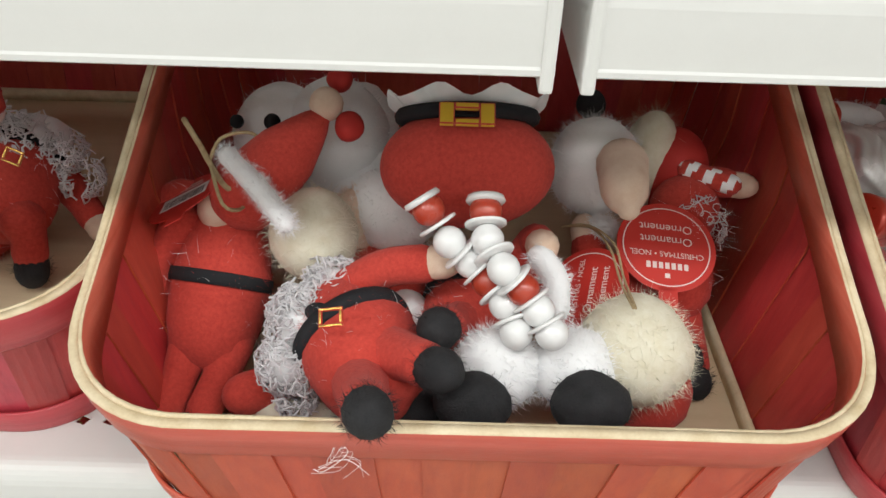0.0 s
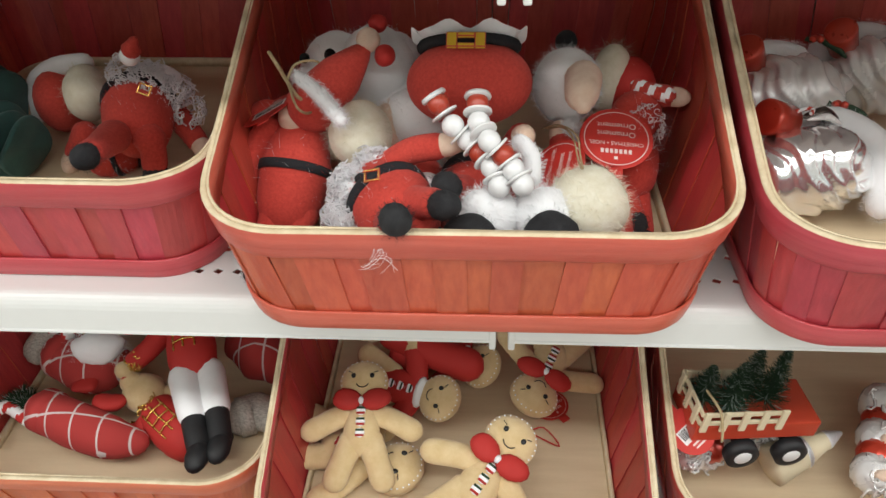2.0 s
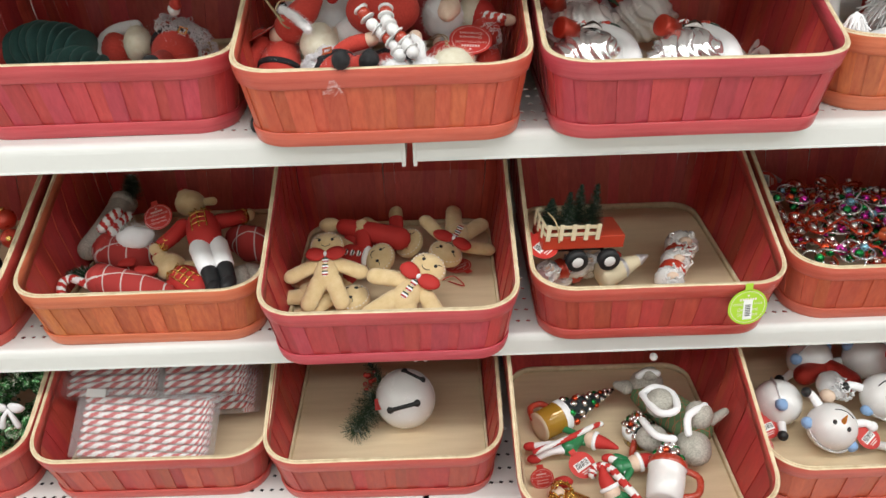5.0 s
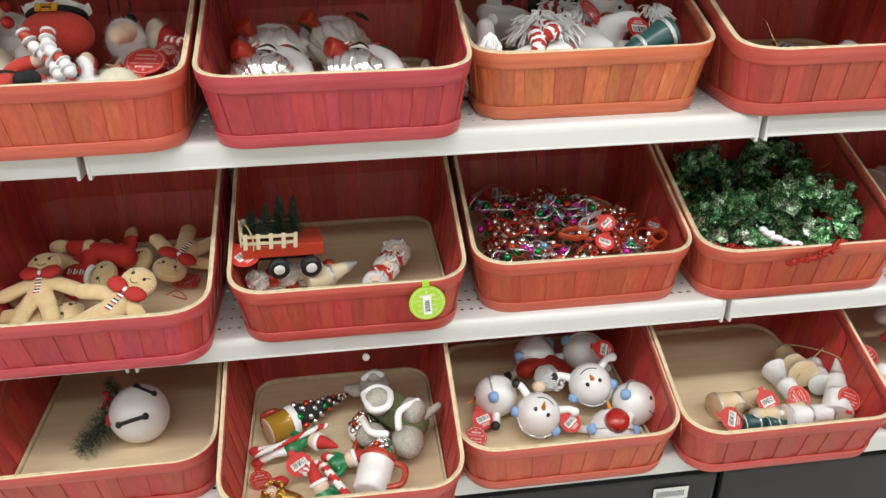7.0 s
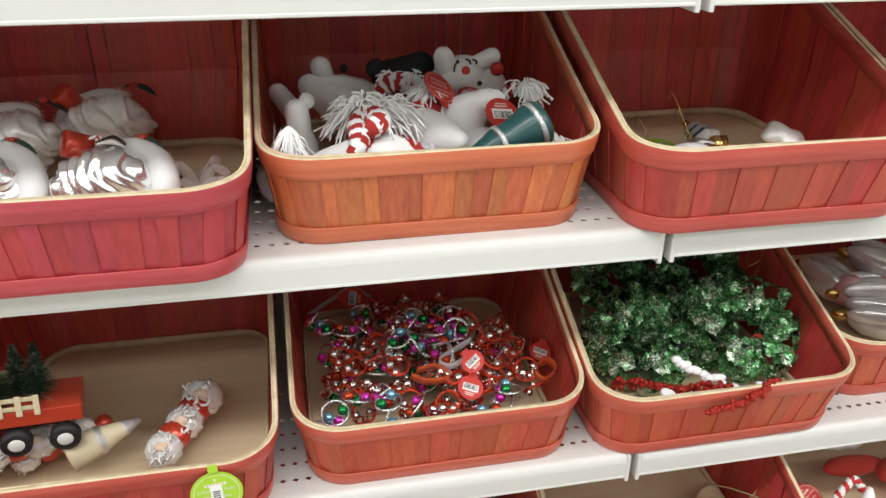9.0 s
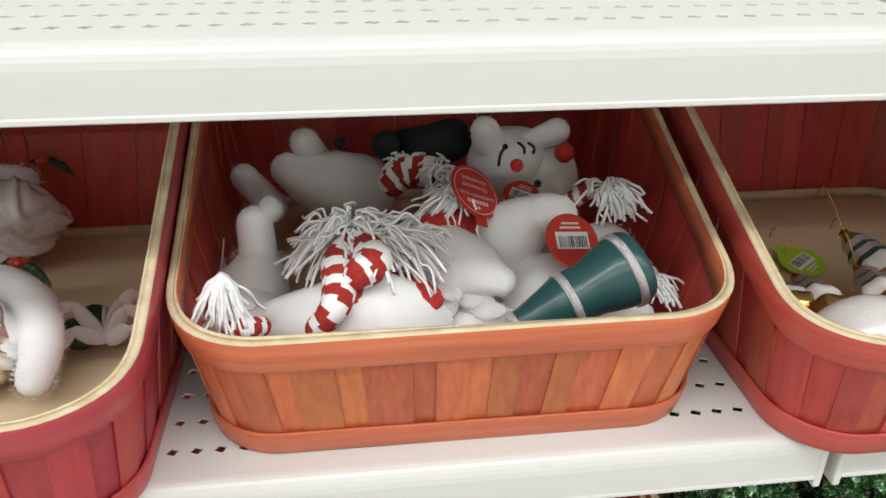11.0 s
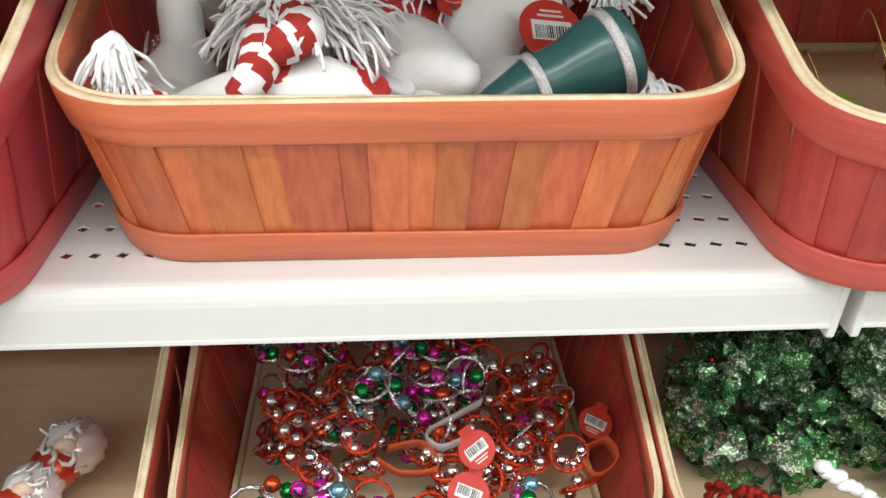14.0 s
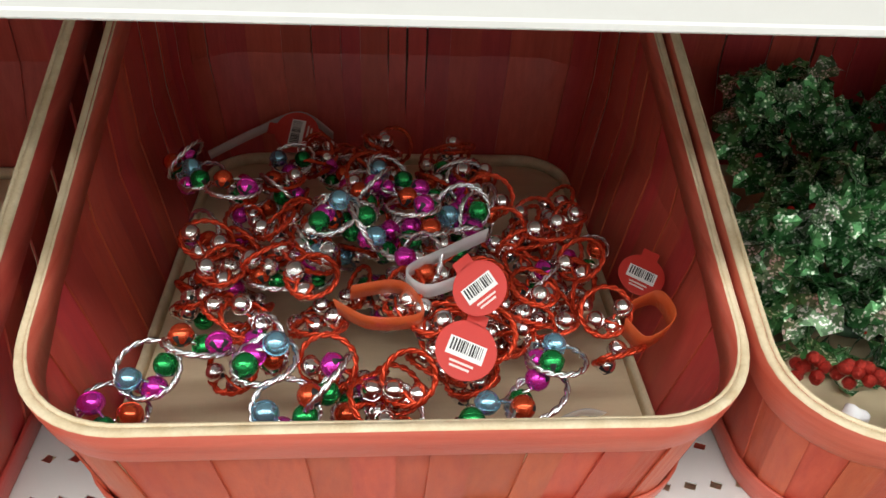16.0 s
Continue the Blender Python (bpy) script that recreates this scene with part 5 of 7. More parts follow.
def ginger_doll(m, label, seed, bow=True, dress=False, scale=1.0):
    """A flat stuffed felt doll; local y to its head, z out of its face."""
    bm = bmesh.new()

    def limb(pts, r):
        tube(bm, pts, r, 0, 14)

    blob(bm, (0, 0.048, 0), (0.029, 0.027, 0.026), 0, seg=22)
    tube(bm, [(0, 0.02, 0), (0, 0.0, 0), (0, -0.018, 0)], [0.017, 0.021, 0.022], 1 if dress else 0, 18)
    for s in (-1, 1):
        if dress:
            tube(bm, [(s * 0.012, 0.012, 0), (s * 0.034, 0.003, 0), (s * 0.046, -0.004, 0)], 0.0142, 1, 14)
        limb([(s * 0.012, 0.012, 0), (s * 0.034, 0.003, 0), (s * 0.058, -0.010, 0)], [0.0135, 0.0135, 0.014])
        limb([(s * 0.010, -0.022, 0), (s * 0.020, -0.046, 0), (s * 0.027, -0.066, 0)], [0.016, 0.0145, 0.0145])
    for v in bm.verts:
        v.co.z *= 0.62
    rnd = random.Random(seed)
    for k in range(26):
        a = 6.2832 * k / 26
        blob(bm, (0.0265 * math.cos(a), 0.048 + 0.0245 * math.sin(a), 0.0065), (0.0011, 0.0011, 0.0007), 2, seg=6)
    for s in (-1, 1):
        blob(bm, (s * 0.011, 0.052, 0.0152), (0.0028, 0.0033, 0.0014), 3, seg=10)
        tube(bm, [(s * 0.013, 0.056, 0.0148), (s * 0.0175, 0.058, 0.013)], 0.0005, 3, 4)
    tube(bm, [(-0.007, 0.041, 0.0162), (-0.003, 0.0375, 0.0168), (0.003, 0.0375, 0.0168), (0.007, 0.041, 0.0162)], 0.0006, 3, 5)
    if bow:
        for s in (-1, 1):
            blob(bm, (s * 0.017, 0.023, 0.0145), (0.0175, 0.0135, 0.007), 1, Matrix.Rotation(radians(s * 12), 3, "Z"), 14, 0.1)
        blob(bm, (0, 0.021, 0.017), (0.0035, 0.005, 0.004), 2, seg=10)
    for k, y in enumerate((0.010, -0.003, -0.016)):
        lathe(bm, [(0, 0.0055, 2), (0.0013, 0.0055, 2), (0.0018, 0.004, 2), (0.0019, 0.0005, 2)], pose(0, y, 0.0128), 2, 16)
        box(bm, (-0.0048, y - 0.0044, 0.0147), (0.0048, y - 0.0018, 0.0151), 1)
        box(bm, (-0.0048, y + 0.0018, 0.0147), (0.0048, y + 0.0042, 0.0151), 4)
    if dress:
        blob(bm, (0, 0.022, 0.004), (0.02, 0.007, 0.011), 2, seg=14)
    bm.transform(m @ Matrix.Scale(scale, 4))
    return thing("gingerbread_doll", bm, GING, label, "doll", "stuffed gingerbread dolls")


def lying(p, q, up, scale=1.0):
    """A pose at p with local y towards q and local z near up."""
    y = (Vector(q) - Vector(p)).normalized()
    z = (Vector(up) - y * Vector(up).dot(y)).normalized()
    x = y.cross(z)
    m = (Matrix((x, y, z)).transposed() * scale).to_4x4()
    m.translation = p
    return m


ginger_doll(lying((-0.134, 0.101, 0.850), (-0.136, 0.156, 0.874), (0, -0.7, 0.7), 0.87), "stuffed tan gingerbread doll with red bow and felt buttons", 1)
ginger_doll(lying((-0.010, 0.040, 0.848), (0.028, 0.090, 0.870), (0, -0.6, 0.8), 0.92), "stuffed tan gingerbread doll with red bow and felt buttons", 2)
ginger_doll(lying((-0.096, 0.163, 0.834), (-0.036, 0.136, 0.841), (0, -0.6, 0.8), 0.88), "stuffed gingerbread doll in a red felt dress lying sideways", 3, False, True)
ginger_doll(lying((0.058, 0.196, 0.840), (0.030, 0.125, 0.834), (0, -0.7, 0.7), 0.92), "stuffed tan gingerbread doll lying head down", 4)
ginger_doll(lying((-0.142, 0.088, 0.815), (-0.062, 0.059, 0.815), (0, -0.1, 1)), "stuffed tan gingerbread doll lying under the others", 5, False)
ginger_doll(lying((-0.050, 0.225, 0.824), (0.020, 0.180, 0.836), (0, -0.6, 0.8), 0.88), "stuffed gingerbread doll in red felt at the back of the basket", 6, False, True)
bm = bmesh.new()
tube(bm, [(-0.030, 0.185, 0.850), (-0.072, 0.200, 0.853), (-0.118, 0.222, 0.853)], [0.019, 0.017, 0.0135], 1, 16)
blob(bm, (-0.142, 0.231, 0.852), (0.018, 0.012, 0.0125), 0, seg=16)
tube(bm, [(-0.102, 0.209, 0.835), (-0.079, 0.209, 0.840)], 0.018, 1, 14)
thing("gingerbread_doll", bm, GING, "stuffed gingerbread doll in red felt lying face down", "doll", "stuffed gingerbread dolls")
hang_tag(facing((0.060, 0.169, 0.807), (0, 0, 1), 40), 0.022)
cord([(0.036, 0.131, 0.805), (0.053, 0.135, 0.809), (0.069, 0.116, 0.803), (0.045, 0.127, 0.805)], "thin red string on the basket floor", bow_red, 0.0009)

# ---- second shelf: toy truck and glass figures ----
TR = (0.222, 0.080, 0.908)
truck = empty("toy_truck", Matrix.Translation(TR) @ Euler((radians(2), radians(5), radians(9))).to_matrix().to_4x4(), "red toy truck bed carrying small pine trees behind a cream fence", "toy")
bm = bmesh.new()
box(bm, (-0.052, -0.026, -0.008), (0.066, 0.026, 0.012), 0, 0.0015)
part("bed", bm, truck_red, truck, smooth=False)
bars = []
for y in (-0.026, 0.024):
    bars += [((-0.05, y - 0.001, z), (0.026, y + 0.001, z + 0.005)) for z in (0.014, 0.025)]
    bars += [((x, y - 0.0035, 0.008), (x + 0.006, y - 0.001, 0.033)) for x in (-0.05, -0.032, -0.014, 0.004, 0.021)]
bars += [((-0.0515, -0.026, z), (-0.0495, 0.026, z + 0.005)) for z in (0.014, 0.025)]
bars += [((-0.054, y, 0.008), (-0.0515, y + 0.006, 0.033)) for y in (-0.02, -0.002, 0.015)]
for lo, hi in bars:
    part("fence_slat", box(bmesh.new(), lo, hi, 0, 0.0006), cream_paint, truck, "cream painted fence slat", smooth=False)
for x, y in ((0.0, -0.028), (0.047, -0.028), (0.0, 0.028), (0.047, 0.028)):
    bm = bmesh.new()
    lathe(bm, [(-0.006, 0.011), (-0.005, 0.0155), (0.005, 0.0155), (0.006, 0.011)], pose(x, y, -0.026, 90, 0, 0), 0, 28)
    wheel = part("wheel", bm, tyre_black, truck, "black wheel with grey hub")
    bm = bmesh.new()
    lathe(bm, [(-0.0066, 0.007), (-0.0058, 0.0085), (0.0058, 0.0085), (0.0066, 0.007)], pose(x, y, -0.026, 90, 0, 0), 0, 22)
    part("hub", bm, tag_white, wheel)
bm = bmesh.new()
for x in (0.0, 0.047):
    tube(bm, [(x, -0.024, -0.026), (x, 0.024, -0.026)], 0.003, 0, 8)
box(bm, (-0.04, -0.012, -0.02), (0.04, 0.012, -0.012))
part("chassis", bm, tyre_black, truck, smooth=False)


def bristles(bm, c, axis, length, r0, r1, n, mi, rnd, tip=None, curve=0.0):
    """Needles round an axis."""
    axis = Vector(axis).normalized()
    for k in range(n):
        t = rnd.random()
        base = Vector(c) + axis * length * t
        a = rnd.uniform(0, 6.2832)
        o = axis.orthogonal().normalized()
        d = (Matrix.Rotation(a, 3, axis) @ o + axis * rnd.uniform(-0.1, 0.7)).normalized()
        l = (r0 + (r1 - r0) * t) * rnd.uniform(0.75, 1.15)
        s = d.cross(axis)
        s = (s.normalized() if s.length > 1e-5 else o) * 0.0004
        e = base + d * l
        f = bm.faces.new([bm.verts.new(q) for q in (base - s, base + s, e + s * 0.5, e - s * 0.5)])
        f.material_index = tip if (tip is not None and rnd.random() < 0.12) else mi


for x, y, h in ((-0.036, 0.006, 0.046), (-0.016, -0.006, 0.062), (0.004, 0.008, 0.066), (0.024, 0.002, 0.070)):
    bm = bmesh.new()
    bristles(bm, (x, y, 0.008), (0, 0, 1), h, 0.021, 0.003, 1000, 0, rnd, 1)
    part("pine_tree", bm, [pine_green, snow_tip], truck, "small dark green bristle tree")
cord([(0.182, 0.060, 0.955), (0.190, 0.043, 0.950), (0.194, 0.038, 0.935), (0.194, 0.031, 0.925)], "string round the fence of the toy truck", thick=0.0012)
hang_tag(facing((0.176, 0.057, 0.905), (0.1, -0.4, 0.9), 30), 0.022, True, "round red card tag with a white price label")
FIG = [pearl_glass, red_glass, felt_skin, glitter_silver, cream_paint]


def stacked_figure(p, q, label, seed, bands):
    rnd = random.Random(seed)
    bm = bmesh.new()
    p, q = Vector(p), Vector(q)
    n = len(bands)
    for i, (r, mi) in enumerate(bands):
        c = p + (q - p) * (i + 0.5) / n
        vs = blob(bm, c, (r, r, r * 0.92), mi, seg=20)
        for v in vs:
            d = v.co - c
            v.co = c + d * (1 + 0.07 * math.sin(9 * math.atan2(d.y, d.x) + d.z * 300))
        if mi == 0:
            blob(bm, c + Vector((0, -r * 0.55, r * 0.62)), (r * 0.42, r * 0.3, r * 0.3), 2, seg=10)
            curls(bm, c + Vector((0, -r * 0.3, r * 0.3)), r * 0.8, 12, 0, rnd, r * 0.4, r * 0.07)
    return thing("glass_figure_ornament", bm, FIG, label, "ornament", "glass figures")


stacked_figure((0.360, 0.062, 0.831), (0.408, 0.160, 0.841), "stack of three pearly glass bearded heads with red caps", 1, [(0.021, 0), (0.019, 1), (0.022, 0), (0.02, 1), (0.025, 0)])
stacked_figure((0.178, 0.072, 0.850), (0.304, 0.121, 0.845), "pearly and red glass figure ornament lying on its side", 2, [(0.018, 0), (0.016, 1), (0.02, 0), (0.015, 0), (0.014, 0), (0.01, 1)])
stacked_figure((0.201, 0.087, 0.825), (0.262, 0.124, 0.825), "pearly glass figure ornament by the rim", 3, [(0.016, 0), (0.015, 1), (0.016, 0)])
bm = bmesh.new()
P, Q = Vector((0.262, 0.070, 0.840)), Vector((0.338, 0.102, 0.855))
l = (Q - P).length
lathe(bm, [(0, 0.008, 4), (0.003, 0.021, 4), (l * 0.4, 0.0165, 4), (l * 0.42, 0.0172, 3), (l * 0.47, 0.0165, 3), (l * 0.5, 0.0145, 4), (l * 0.75, 0.009, 4), (l * 0.77, 0.0096, 3), (l * 0.81, 0.009, 3), (l, 0.002, 4)], along(P, Q), 4, 30)
thing("cone_ornament", bm, FIG, "cream cone ornament with silver glitter bands", "ornament")
g = hang_tag(facing((0.433, -0.0405, 0.860), (0.05, -0.98, 0.12), 2), 0.026, False, "round lime green card tag hooked on the basket rim")
for ch in list(g.children):
    if ch.name.startswith("card"):
        ch.material_slots[0].link = "OBJECT"
        ch.material_slots[0].material = lime_card
bm = bmesh.new()
box(bm, (-0.006, -0.018, 0.001), (0.006, 0.011, 0.0013))
part("price_label", bm, tag_white, g, "white price label", smooth=False)
bm = bmesh.new()
for k in range(7):
    box(bm, (-0.0035, -0.013 + k * 0.0026, 0.0014), (0.0035, -0.0117 + k * 0.0026, 0.0016))
part("barcode_print", bm, ink_black, g, "black printed bars", smooth=False)

# ---- second shelf: bell rings ----
wire_silver = plain("silver_wire", (0.82, 0.82, 0.84), 0.2, 1.0, bump=0.4, fine=900)
wire_red = plain("copper_red_wire", (0.62, 0.06, 0.02), 0.25, 0.7, bump=0.4, fine=900)
BELL = {
    "silver": plain("silver_bell", (0.86, 0.84, 0.84), 0.12, 1.0, bump=0.12),
    "pink": plain("magenta_bell", (0.78, 0.05, 0.5), 0.18, 0.75, bump=0.12),
    "green": plain("green_bell", (0.02, 0.32, 0.08), 0.18, 0.75, bump=0.12),
    "blue": plain("blue_bell", (0.25, 0.5, 0.65), 0.18, 0.75, bump=0.12),
    "red": plain("red_bell", (0.68, 0.09, 0.03), 0.18, 0.75, bump=0.12),
}


def jingle_bell(p, r, turn):
    bm = bmesh.new()
    blob(bm, p, r, 0, Euler(turn).to_matrix(), 20)
    q = Euler(turn).to_matrix()
    inv = q.inverted()
    for f in bm.faces:
        d = (inv @ (f.calc_center_median() - Vector(p))) / r
        if d.z < -0.1 and (abs(d.x) < 0.13 or abs(d.y) < 0.13):
            f.material_index = 1
    lathe(bm, [(-0.06 * r, r * 1.0), (-0.05 * r, r * 1.06), (0.05 * r, r * 1.06), (0.06 * r, r * 1.0)], Matrix.Translation(p) @ q.to_4x4(), 0, 20)
    return bm


def bell_ring(wire, colours, r, label, seed):
    rnd = random.Random(seed)
    root = empty("bell_ring", Matrix(), label, "ornament", "wire rings with bells")
    bm = bmesh.new()
    n = 30
    for strand in (0, 1):
        pts = []
        for k in range(n + 1):
            a = 6.2832 * k / n
            w = 8 * a + strand * 3.1416
            pts.append(((r + 0.0009 * math.cos(w)) * math.cos(a), (r + 0.0009 * math.cos(w)) * math.sin(a) * 0.93, 0.0009 * math.sin(w)))
        tube(bm, pts, 0.00105, 0, 5, 2, cap=False)
    tube(bm, [(r * 0.7 * math.cos(t), -r * 0.5 + r * 0.35 * math.sin(2 * t), 0.002 * math.sin(3 * t)) for t in [k * 0.5 for k in range(13)]], 0.001, 0, 5, 2)
    part("wire_ring", bm, wire, root)
    for k, c in enumerate(colours):
        a = -1.57 + (k - (len(colours) - 1) / 2) * 1.35
        p = (r * 0.60 * math.cos(a), r * 0.60 * math.sin(a), 0.003 - 0.006 * (k % 2))
        part("bell", jingle_bell(p, 0.0054 if wire is wire_red else 0.0062, (rnd.uniform(-1, 1), rnd.uniform(-1, 1), 0)), [BELL[c], ink_black], root, "small " + c + " metal jingle bell")
    return root


PROTO = [bell_ring(wire_red, ("silver", "silver"), 0.0145, "copper-red wire ring with silver jingle bells", 1),
         bell_ring(wire_silver, ("pink", "green", "red"), 0.0168, "silver wire ring with coloured jingle bells", 2),
         bell_ring(wire_silver, ("blue", "pink", "green"), 0.0158, "silver wire ring with coloured jingle bells", 3),
         bell_ring(wire_red, ("silver", "silver", "silver"), 0.0150, "copper-red wire ring with silver jingle bells", 4)]
rnd = random.Random(77)
used = set()
# rings that lie on top of the heap, facing the aisle
TOP = ((1, 0.586, 0.062, 0.878), (2, 0.621, 0.047, 0.882), (1, 0.652, 0.034, 0.880), (2, 0.560, 0.060, 0.864), (1, 0.545, 0.045, 0.852), (2, 0.632, 0.028, 0.868), (1, 0.545, 0.240, 0.882), (2, 0.560, 0.215, 0.884),
       (1, 0.585, 0.190, 0.890), (2, 0.649, 0.152, 0.896), (1, 0.671, 0.188, 0.892), (2, 0.667, 0.140, 0.896), (1, 0.695, 0.158, 0.898), (2, 0.726, 0.168, 0.890), (1, 0.698, 0.112, 0.892), (2, 0.764, 0.050, 0.878),
       (1, 0.752, 0.032, 0.870), (2, 0.726, 0.022, 0.868), (0, 0.792, 0.130, 0.880), (3, 0.803, 0.100, 0.866), (0, 0.806, 0.075, 0.856), (3, 0.776, 0.150, 0.886), (0, 0.690, 0.040, 0.876), (3, 0.672, 0.030, 0.866),
       (0, 0.640, 0.100, 0.892), (3, 0.615, 0.120, 0.890), (0, 0.590, 0.120, 0.884), (3, 0.575, 0.150, 0.880), (0, 0.730, 0.060, 0.886), (3, 0.705, 0.070, 0.888), (0, 0.760, 0.100, 0.884), (3, 0.745, 0.190, 0.886))
spots = [(which, x - 0.683, y - 0.012, z - S2, 32, 20) for which, x, y, z in TOP]
for k in range(150):
    q, a = math.sqrt(rnd.random()), rnd.uniform(0, 6.2832)
    u, v = 0.128 * q * math.cos(a), 0.168 + 0.140 * q * math.sin(a)
    if v > 0.23 and u > 0.07:
        u -= 0.11
    hump = max(0.0, 1 - (u / 0.15) ** 2) * max(0.0, 1 - ((v - 0.15) / 0.19) ** 2)
    h = 0.016 + math.sqrt(hump) * 0.078 * max(rnd.random(), rnd.random())
    bright = (u < -0.04 and v < 0.07) or (u < -0.07 and v > 0.19) or (abs(u) < 0.05 and 0.13 < v < 0.24)
    spots.append((rnd.choice((1, 2, 1, 2, 0)) if bright else rnd.choice((0, 3, 0, 3, 0, 3, 0, 1)), u, v, h, 45, 35))
for which, u, v, h, tip, lean in spots:
    m = pose(0.683 + u, 0.012 + v, S2 + h, 32 + rnd.uniform(-tip, tip), rnd.uniform(-lean, lean), rnd.uniform(-75, 75) + rnd.choice((0, 180)))
    if which not in used:
        PROTO[which].matrix_basis = m
        used.add(which)
    else:
        copy_thing(PROTO[which], m)
hang_tag(facing((0.724, 0.062, 0.914), (-0.45, -0.55, 0.7), 62), 0.0138, True, "red card tag with a white price label")
hang_tag(facing((0.717, 0.042, 0.892), (0.1, -0.5, 0.85), -32), 0.0150, True, "red card tag with a white price label")
hang_tag(facing((0.829, 0.125, 0.872), (0.0, -0.4, 0.9), -30), 0.0138, True, "red card tag with a white price label")
hang_tag(facing((0.607, 0.350, 0.845), (0, -0.6, 0.8), 80), 0.018, True, "red card tag with a white price label")


orange_sheer = plain("sheer_orange_ribbon", (0.72, 0.12, 0.03), 0.4, bump=0.4, fine=900)
orange_sheer.node_tree.nodes["Principled BSDF"].inputs["Alpha"].default_value = 0.6


def ribbon(pts, width, mat, label):
    bm = bmesh.new()
    ps, _ = smooth_path(pts, [1] * len(pts), 6)
    rows = []
    for i, p in enumerate(ps):
        d = (ps[min(i + 1, len(ps) - 1)] - ps[max(i - 1, 0)]).normalized()
        s = Vector((0, -0.35, 0.94))
        s = (s - d * s.dot(d)).normalized() * width / 2
        t = d.cross(s).normalized() * 0.0003
        rows.append([bm.verts.new(q) for q in (p - s - t, p + s - t, p + s + t, p - s + t)])
    for a, b in zip(rows, rows[1:]):
        for k in range(4):
            bm.faces.new((a[k], b[k], b[(k + 1) % 4], a[(k + 1) % 4]))
    return thing("ribbon_loop", bm, mat, label, "ribbon", "ribbon loops")


ribbon([(0.734, 0.118, 0.906), (0.712, 0.106, 0.903), (0.690, 0.094, 0.898), (0.700, 0.082, 0.896), (0.722, 0.086, 0.902)], 0.012, organza, "sheer white organza ribbon loop on a bell ring")
ribbon([(0.539, 0.329, 0.835), (0.573, 0.349, 0.845), (0.608, 0.371, 0.850), (0.636, 0.355, 0.840)], 0.010, organza, "sheer white organza ribbon loop on a bell ring")
ribbon([(0.654, 0.075, 0.892), (0.672, 0.062, 0.892), (0.697, 0.066, 0.892), (0.687, 0.090, 0.892), (0.661, 0.086, 0.892)], 0.013, orange_sheer, "sheer orange-red ribbon loop on a bell ring")
ribbon([(0.815, 0.105, 0.862), (0.834, 0.109, 0.868), (0.838, 0.090, 0.866), (0.821, 0.080, 0.860), (0.812, 0.092, 0.862)], 0.016, orange_sheer, "sheer orange-red ribbon loop on a bell ring")
ribbon([(0.779, 0.072, 0.807), (0.792, 0.073, 0.813), (0.804, 0.074, 0.809)], 0.01, organza, "sheer white organza ribbon end")


# ---- second shelf: stockings and soldier bears ----
earlier = set(bpy.data.objects)
SOLD = [bow_red, wool_white, tyre_black, biscuit_felt, gold_foil, felt_black, red_check, grey_tweed, pine_green, glitter_silver]


def soldier_bear(chest, hip, head, arms, legs, label, seed):
    rnd = random.Random(seed)
    bm = bmesh.new()
    c, h = Vector(chest), Vector(hip)
    tube(bm, [c, (c + h) / 2, h], [0.024, 0.026, 0.025], 0, 18)
    blob(bm, head, (0.024, 0.022, 0.022), 3, seg=18)
    d = (Vector(head) - c).normalized()
    blob(bm, Vector(head) + d * 0.016 + Vector((0, -0.008, 0.01)), (0.013, 0.012, 0.011), 3, seg=14)
    blob(bm, Vector(head) + d * 0.024 + Vector((0, -0.012, 0.016)), 0.0055, 0, seg=10)
    tube(bm, [Vector(head) + Vector((0.018, 0.004, 0)), Vector(head) + Vector((0.038, -0.002, 0.004))], [0.006, 0.007], 3)
    for pts in arms:
        tube(bm, pts, [0.0125, 0.0115, 0.011], 0, 12)
        e = Vector(pts[-1])
        curls(bm, e, 0.0105, 34, 4, rnd, 0.004, 0.0009)
        blob(bm, e + (e - Vector(pts[-2])).normalized() * 0.014, 0.010, 3, seg=12)
    for pts in legs:
        tube(bm, pts[:2], [0.0165, 0.0145], 1, 14)
        tube(bm, pts[1:], [0.0125, 0.0115], 2, 14)
        blob(bm, Vector(pts[-1]) + Vector((0.002, -0.01, 0.004)), (0.0115, 0.018, 0.010), 2, seg=14)
    q = (h - c).to_track_quat("Z", "Y").to_matrix()
    side = (h - c).normalized().cross(Vector((0, -0.5, 0.85))).normalized()
    front = side.cross((h - c).normalized()) * -1
    if front.z < 0:
        front = -front
    for s in (-1, 0, 1):
        pts = [c + (h - c) * t + front * 0.0262 + side * s * 0.011 - front * abs(s) * 0.003 for t in (-0.1, 0.4, 0.9)]
        tube(bm, pts, 0.0012, 4, 5)
    for t in (0.1, 0.4, 0.7):
        tube(bm, [c + (h - c) * t + front * 0.0255 - side * 0.011, c + (h - c) * t + front * 0.0285, c + (h - c) * t + front * 0.0255 + side * 0.011], 0.001, 4, 5)
    curls(bm, c - (h - c) * 0.25, 0.02, 40, 4, rnd, 0.004, 0.0008)
    return thing("soldier_bear_doll", bm, SOLD, label, "doll", "soldier bears")


